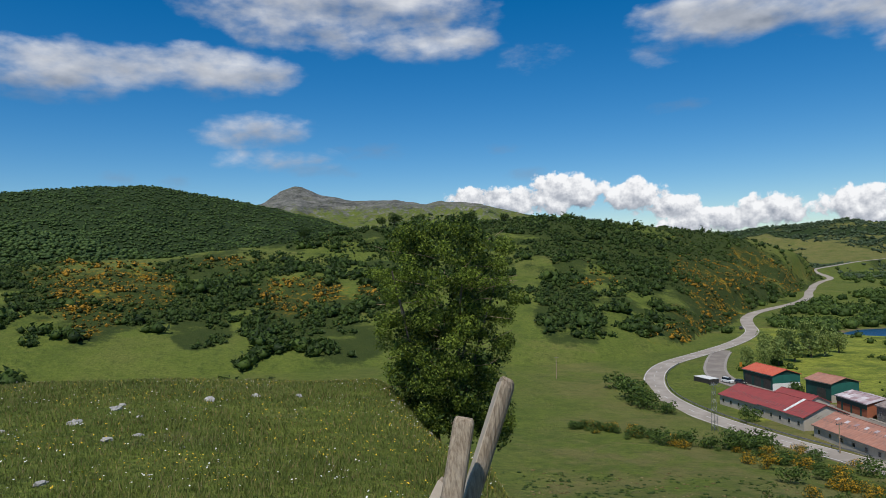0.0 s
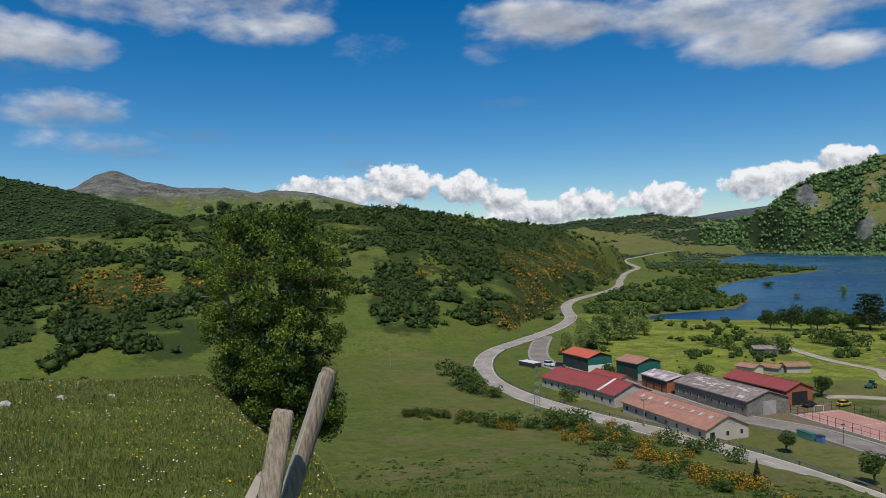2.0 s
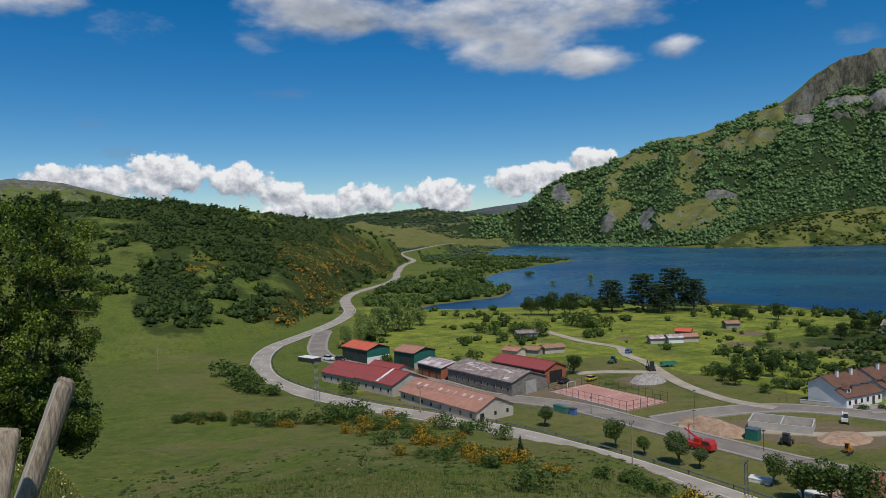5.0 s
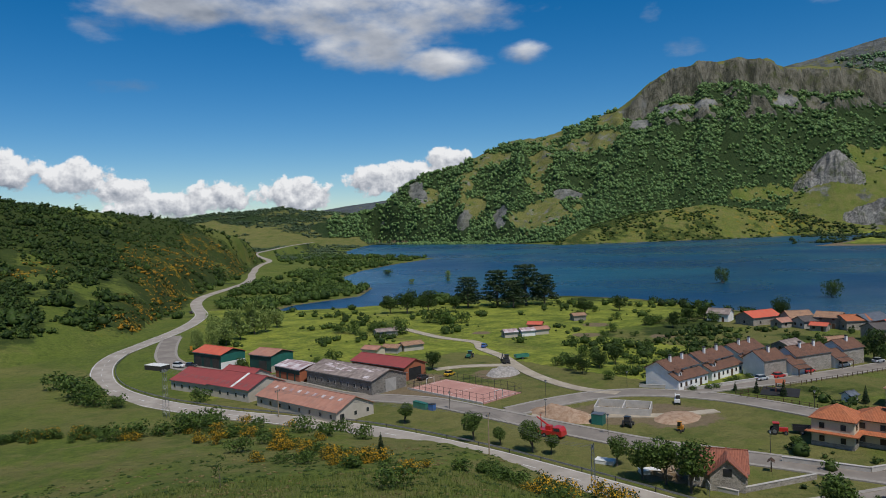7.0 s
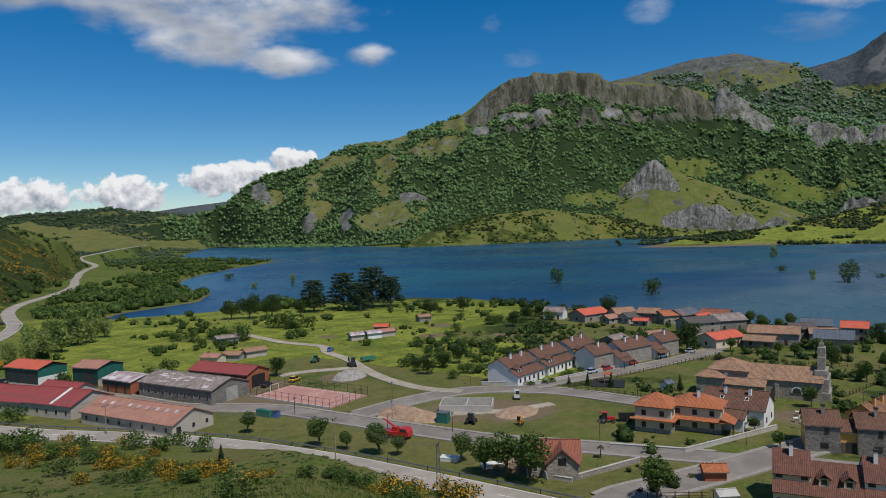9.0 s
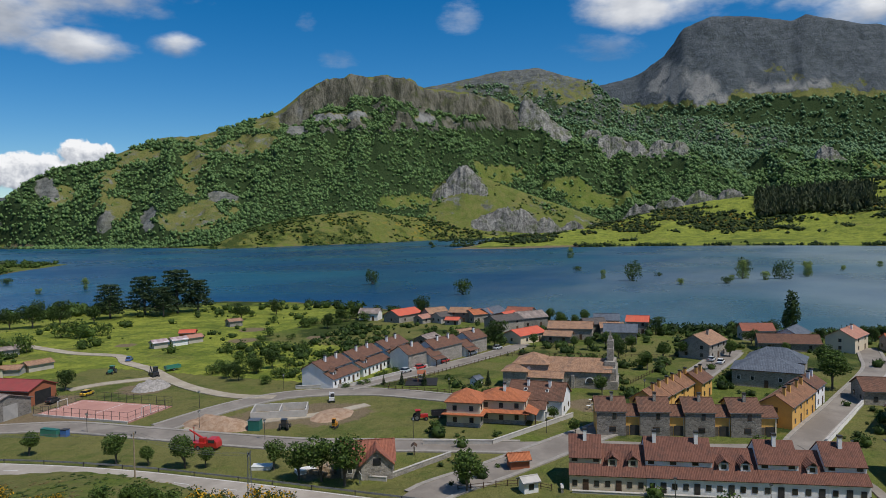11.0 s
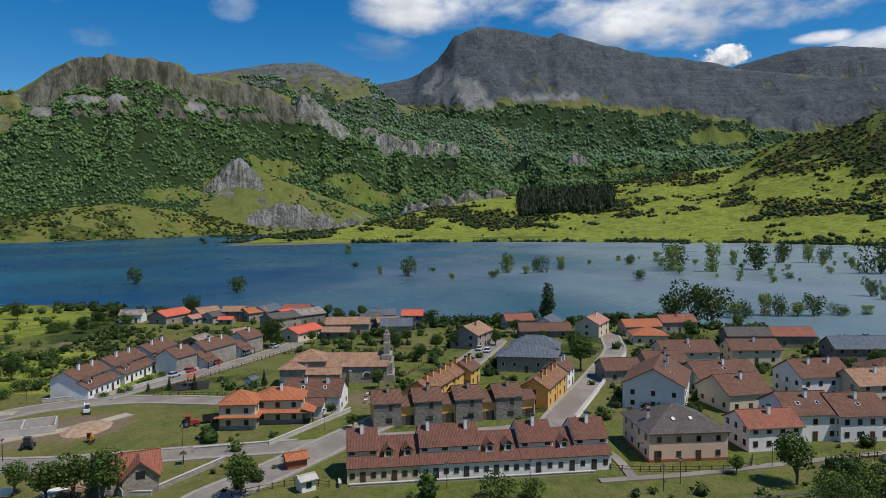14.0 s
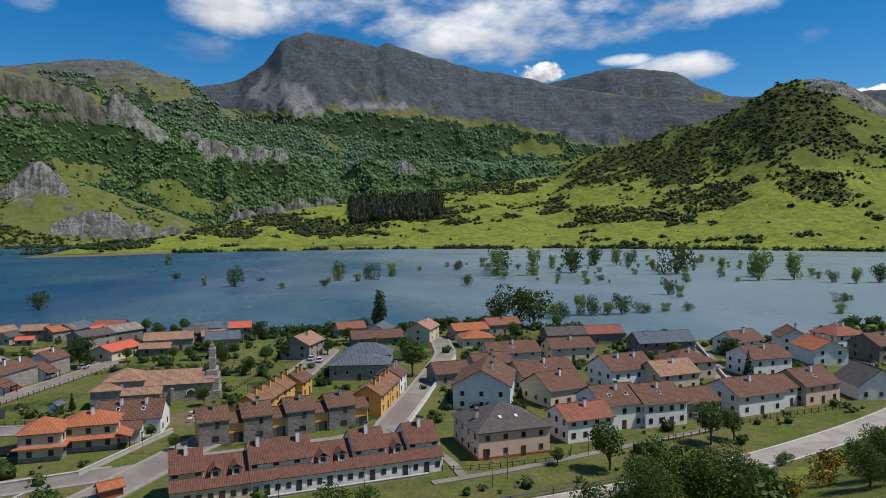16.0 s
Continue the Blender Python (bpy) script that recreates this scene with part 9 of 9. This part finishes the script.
def bevelled_post(name, base, top, wx, wy, material, label, round_top=0.03, half=False, face=(1, 0, 0)):
    """A squared post with rounded corners and top, or a half-round rail."""
    base, top = Vector(base), Vector(top)
    L = (top - base).length
    za = (top - base).normalized()
    xa = (Vector(face) - za * za.dot(Vector(face))).normalized()
    q = Matrix((xa, za.cross(xa), za)).transposed()
    if half:
        ring = [(wx * math.cos(t), wy * math.sin(t)) for t in np.linspace(-math.pi / 2, math.pi / 2, 11)]
    else:
        ring = []
        for cx, cy, a0 in ((1, 1, 0), (-1, 1, 90), (-1, -1, 180), (1, -1, 270)):
            for k in range(5):
                t = radians(a0 + 22.5 * k)
                ring.append((cx * (wx - 0.03) + 0.03 * math.cos(t), cy * (wy - 0.03) + 0.03 * math.sin(t)))
    bm = bmesh.new()
    rows = [(0, 1.0), (L * 0.5, 0.99), (L - round_top, 0.98), (L - round_top * 0.35, 0.9), (L, 0.72)]
    loft(bm, [[(x * s, y * s, z) for x, y in ring] for z, s in rows])
    bm.transform(Matrix.Translation(base) @ q.to_4x4())
    ob = mesh_object(name, bm, material)
    if half:
        bm = bmesh.new()
        flat = [(-0.006, -wy * 0.97), (0.004, -wy * 0.97), (0.004, wy * 0.97), (-0.006, wy * 0.97)]
        loft(bm, [[(x, y * k, z) for x, y in flat] for z, k in ((0, 1.0), (L * 0.5, 0.99), (L - round_top * 0.6, 0.95))])
        bm.transform(Matrix.Translation(base) @ q.to_4x4())
        part("sawn_face", bm, SAWN_WOOD, ob, "pale sawn flat side")
    return tagged(ob, label, "fence post" if not half else "fence rail")


bevelled_post("fence_post", (-0.2, 3.33, 45.75), (0.088, 3.6, 47.19), 0.055, 0.05, POST_WOOD, "leaning weathered wooden fence post on the meadow", 0.035)
bevelled_post("fence_rail", (-0.22, 3.62, 45.95), (0.309, 3.97, 47.325), 0.088, 0.08, POST_WOOD, "half-round wooden rail propped against the post", 0.05, True, (0.995, 0.08, 0))
bevelled_post("fence_rail", (-0.5, 3.56, 46.0), (-0.02, 3.68, 46.86), 0.035, 0.035, POST_WOOD, "second half-round rail leaning behind the post", 0.04, True, (0.78, 0.62, 0))


def hawthorn():
    rng = np.random.default_rng(42)
    x0, y0 = 0.03, 14.5
    zb = ground_z(x0, y0)
    H = 48.75 - zb
    root = new("hawthorn_tree")
    root.location = (x0, y0, zb - 0.05)
    tagged(root, "dense hawthorn tree in fresh leaf at the meadow's edge", "tree")
    blobs = []
    for i in range(330):
        z = rng.uniform(0.1, 0.98)
        half = np.interp(z, [0, 0.15, 0.4, 0.62, 0.8, 0.92, 1.0], [0.8, 1.0, 1.15, 1.4, 1.5, 1.15, 0.55])
        a, d = rng.uniform(0, 6.28), half * math.sqrt(rng.uniform(0.1, 1))
        s = rng.uniform(0.09, 0.26)
        blobs.append(((d * math.cos(a), d * math.sin(a), z * H), (s * 1.15, s * 1.15, s * 0.72)))
    for i in range(16):
        a = rng.uniform(-0.6, 0.9)
        blobs.append(((0.7 + rng.uniform(0, 0.5), rng.uniform(-0.6, 0.4), rng.uniform(0.4, 1.0)), (0.22, 0.22, 0.2)))
    pts, dirs = crown_points(rng, blobs, 95000)
    pts += rng.normal(0, 0.03, pts.shape)
    v, f = leaf_quads(rng, pts, dirs, 0.0235)
    crown = new("crown", mesh_from("crown", v, f, LEAF["lime"]))
    crown.parent = root
    # darker leaf colour inside the crown paints its inner shade
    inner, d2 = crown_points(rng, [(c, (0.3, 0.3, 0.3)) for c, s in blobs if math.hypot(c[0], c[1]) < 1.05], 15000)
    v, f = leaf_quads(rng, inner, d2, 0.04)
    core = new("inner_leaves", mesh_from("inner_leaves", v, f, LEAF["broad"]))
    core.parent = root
    bm = bmesh.new()
    for k in range(5):
        a = k * 1.3
        p, r = Vector((0.12 * math.cos(a), 0.12 * math.sin(a), -0.2)), 0.05
        for j in range(6):
            q = p + Vector((math.cos(a) * 0.13 + rng.uniform(-.12, .12), math.sin(a) * 0.13 + rng.uniform(-.12, .12), H * 0.14))
            tapered(bm, p, q, r, r * 0.82, 6)
            p, r = q, r * 0.82
    part("trunk", bm, BARK, root)
    bm = bmesh.new()
    for k in range(46):
        a, z = rng.uniform(0, 6.28), rng.uniform(0.2, 0.85) * H
        p, r, d = Vector((0.2 * math.cos(a), 0.2 * math.sin(a), z)), 0.014, Vector((math.cos(a), math.sin(a), rng.uniform(-0.1, 0.5)))
        for j in range(5):
            q = p + d * 0.24 + Vector(rng.uniform(-.07, .07, 3))
            tapered(bm, p, q, r, r * 0.75, 5)
            p, r = q, r * 0.75
    tagged(part("branchwork", bm, WOOD, root, "pale dry twigs"), kind="stuff")
    return root


hawthorn()

# grass, flowers and stones on the near meadow
rng = np.random.default_rng(9)


def near_places(n, az0, az1, r0, r1, power):
    az = np.radians(rng.uniform(az0, az1, n))
    r = r0 + (r1 - r0) * rng.uniform(0, 1, n) ** power
    x, y = r * np.sin(az), r * np.cos(az)
    return x, y, terrain(x, y), r


def blades(n, az0, az1, r0, r1, power, hmin, hmax, name, label, material):
    x, y, z, r = near_places(n, az0, az1, r0, r1, power)
    tuft = fbm(x * 1.6, y * 1.6, 3, 4)
    h = rng.uniform(hmin, hmax, n) * (0.5 + tuft) * (1 + 0.02 * r)
    w = 0.0024 * (1 + r * 0.15)
    a, lean = rng.uniform(0, 6.28, n), rng.uniform(0.1, 0.9, n)
    dx, dy = np.cos(a), np.sin(a)
    base = np.stack([x, y, z - 0.01], 1)
    side = np.stack([-dy * w, dx * w, 0 * w], 1)
    tip = base + np.stack([dx * h * lean, dy * h * lean, h], 1)
    v = np.stack([base - side, base + side, tip], 1).reshape(-1, 3)
    return tagged(new(name, mesh_from(name, v, np.arange(3 * n).reshape(n, 3), material)), label, "grass", kind="stuff")


DRY_BLADE = leaf_material("dry_grass_blade", (0.15, 0.12, 0.04), (0.3, 0.25, 0.1))
blades(230000, -36, 14, 3.0, 21, 1.3, 0.018, 0.06, "meadow_grass", "short grazed green meadow grass", LEAF["blade"])
blades(30000, -36, 14, 3.0, 21, 1.2, 0.02, 0.075, "dry_grass", "thin straw-coloured grass stalks among the green", DRY_BLADE)
P, W, AZ, RR, SD, C, FN, rng, SL = sow(16000, 4, 80, 12, 125, 81)
tuft = fbm(P[:, 0] / 4, P[:, 1] / 4, 83, 4)
ok = (W == 1) & (P[:, 2] > 4) & off_road(P, 7)
wet, old = ok & (tuft > 0.5), ok & (tuft < 0.4)
scatter_clumps("grass_tussocks", "dark green tussocks of rough grass on the slope", P[wet], rng.uniform(0.1, 0.36, wet.sum()) * np.clip(RR[wet] / 60, 0.5, 1.4), LEAF["fresh"], 0, 5, 0.35, 84)
scatter_clumps("dry_tussocks", "straw-coloured tussocks on the grassy slope", P[old], rng.uniform(0.1, 0.3, old.sum()) * np.clip(RR[old] / 60, 0.5, 1.4), DRY_BLADE, 0, 5, 0.3, 85)
blades(45000, 5, 60, 6, 32, 1.0, 0.02, 0.07, "rough_grass", "rough grazed grass on the steep slope", LEAF["blade"])
blades(18000, 5, 60, 6, 40, 1.0, 0.02, 0.09, "dry_slope_grass", "straw-coloured stalks on the steep slope", DRY_BLADE)
blades(40000, 2, 60, 30, 95, 1.0, 0.12, 0.3, "slope_grass", "long rough grass on the slope below", LEAF["blade"])


def flowers(n, colour, name, label, az0=-36, az1=12, size=0.006):
    x, y, z, r = near_places(n, az0, az1, 3.2, 20, 1.1)
    keep = fbm(x * 0.7, y * 0.7, 15 + len(name), 4) > 0.47
    x, y, z, r = x[keep], y[keep], z[keep], r[keep]
    n = len(x)
    s = size * rng.uniform(0.7, 1.4, n) * (1 + 0.035 * r)
    c = np.stack([x, y, z + rng.uniform(0.025, 0.06, n)], 1)
    ang = np.arange(6) * math.pi / 3
    ring = np.stack([np.cos(ang), np.sin(ang), 0 * ang], 1)
    tilt = rng.normal(0, 0.35, (n, 1, 2))
    p = np.repeat(ring[None], n, 0)
    p[:, :, 2] = p[:, :, 0] * tilt[:, :, 0] - 0.5 + p[:, :, 1] * tilt[:, :, 1] + 0.5
    v = c[:, None] + p * s[:, None, None]
    return tagged(new(name, mesh_from(name, v.reshape(-1, 3), np.arange(6 * n).reshape(n, 6), stained(name + "_petal", colour, tuple(k * 0.9 for k in colour), 30, 0.7))), label, "flowers", kind="stuff")


flowers(2600, (0.72, 0.72, 0.66), "daisies", "small white daisies scattered through the meadow")
flowers(4200, (0.68, 0.46, 0.03), "buttercups", "small yellow flowers scattered through the meadow")
FIELD_STONE = stained("lichened_field_stone", (0.3, 0.29, 0.27), (0.48, 0.47, 0.44), 6, 0.95, 30, 0.01)


def field_stone(x, y, size, seed):
    bm = bmesh.new()
    bmesh.ops.create_icosphere(bm, subdivisions=2, radius=1)
    for v in bm.verts:
        k = 0.75 + 0.5 * noise.noise(v.co * 1.3 + Vector((seed, 0, 0)))
        v.co = Vector((v.co.x * k * size, v.co.y * k * size * 0.75, v.co.z * k * size * 0.42))
    ob = mesh_object("field_stone", bm, FIELD_STONE, False)
    ob.matrix_basis = pose(x, y, ground_z(x, y) + size * 0.12, 0, 0, seed * 47)
    return tagged(ob, "flat grey field stone lying in the grass", "stone", "stones in the meadow")


STONES = [(-4.9, 9.4, 0.13), (-4.9, 10.6, 0.14), (-4.0, 8.4, 0.11), (-3.75, 8.7, 0.08), (-3.7, 6.5, 0.09), (-3.9, 11.8, 0.15), (-3.3, 12.4, 0.13), (-5.0, 11.0, 0.08), (-4.3, 10.0, 0.07), (-2.6, 12.6, 0.12), (-5.6, 9.0, 0.06),
          (-0.45, 4.75, 0.055), (-2.0, 5.5, 0.05), (-2.9, 5.0, 0.05), (0.75, 5.3, 0.06), (0.9, 5.0, 0.08), (0.6, 4.9, 0.05), (-0.35, 13.4, 0.1), (-1.0, 13.0, 0.06)]
for i, (x, y, sz) in enumerate(STONES):
    field_stone(x, y, sz, i + 1)
for i, (x, y, rx) in enumerate(((-2.15, 5.6, 0.16), (-1.0, 8.2, 0.17), (-2.6, 7.6, 0.18), (0.62, 5.2, 0.3), (-4.5, 4.9, 0.15))):
    mound("molehill", x, y, rx, rx * 0.8, 0.07, EARTH, "small brown molehill in the grass", 30 + i)
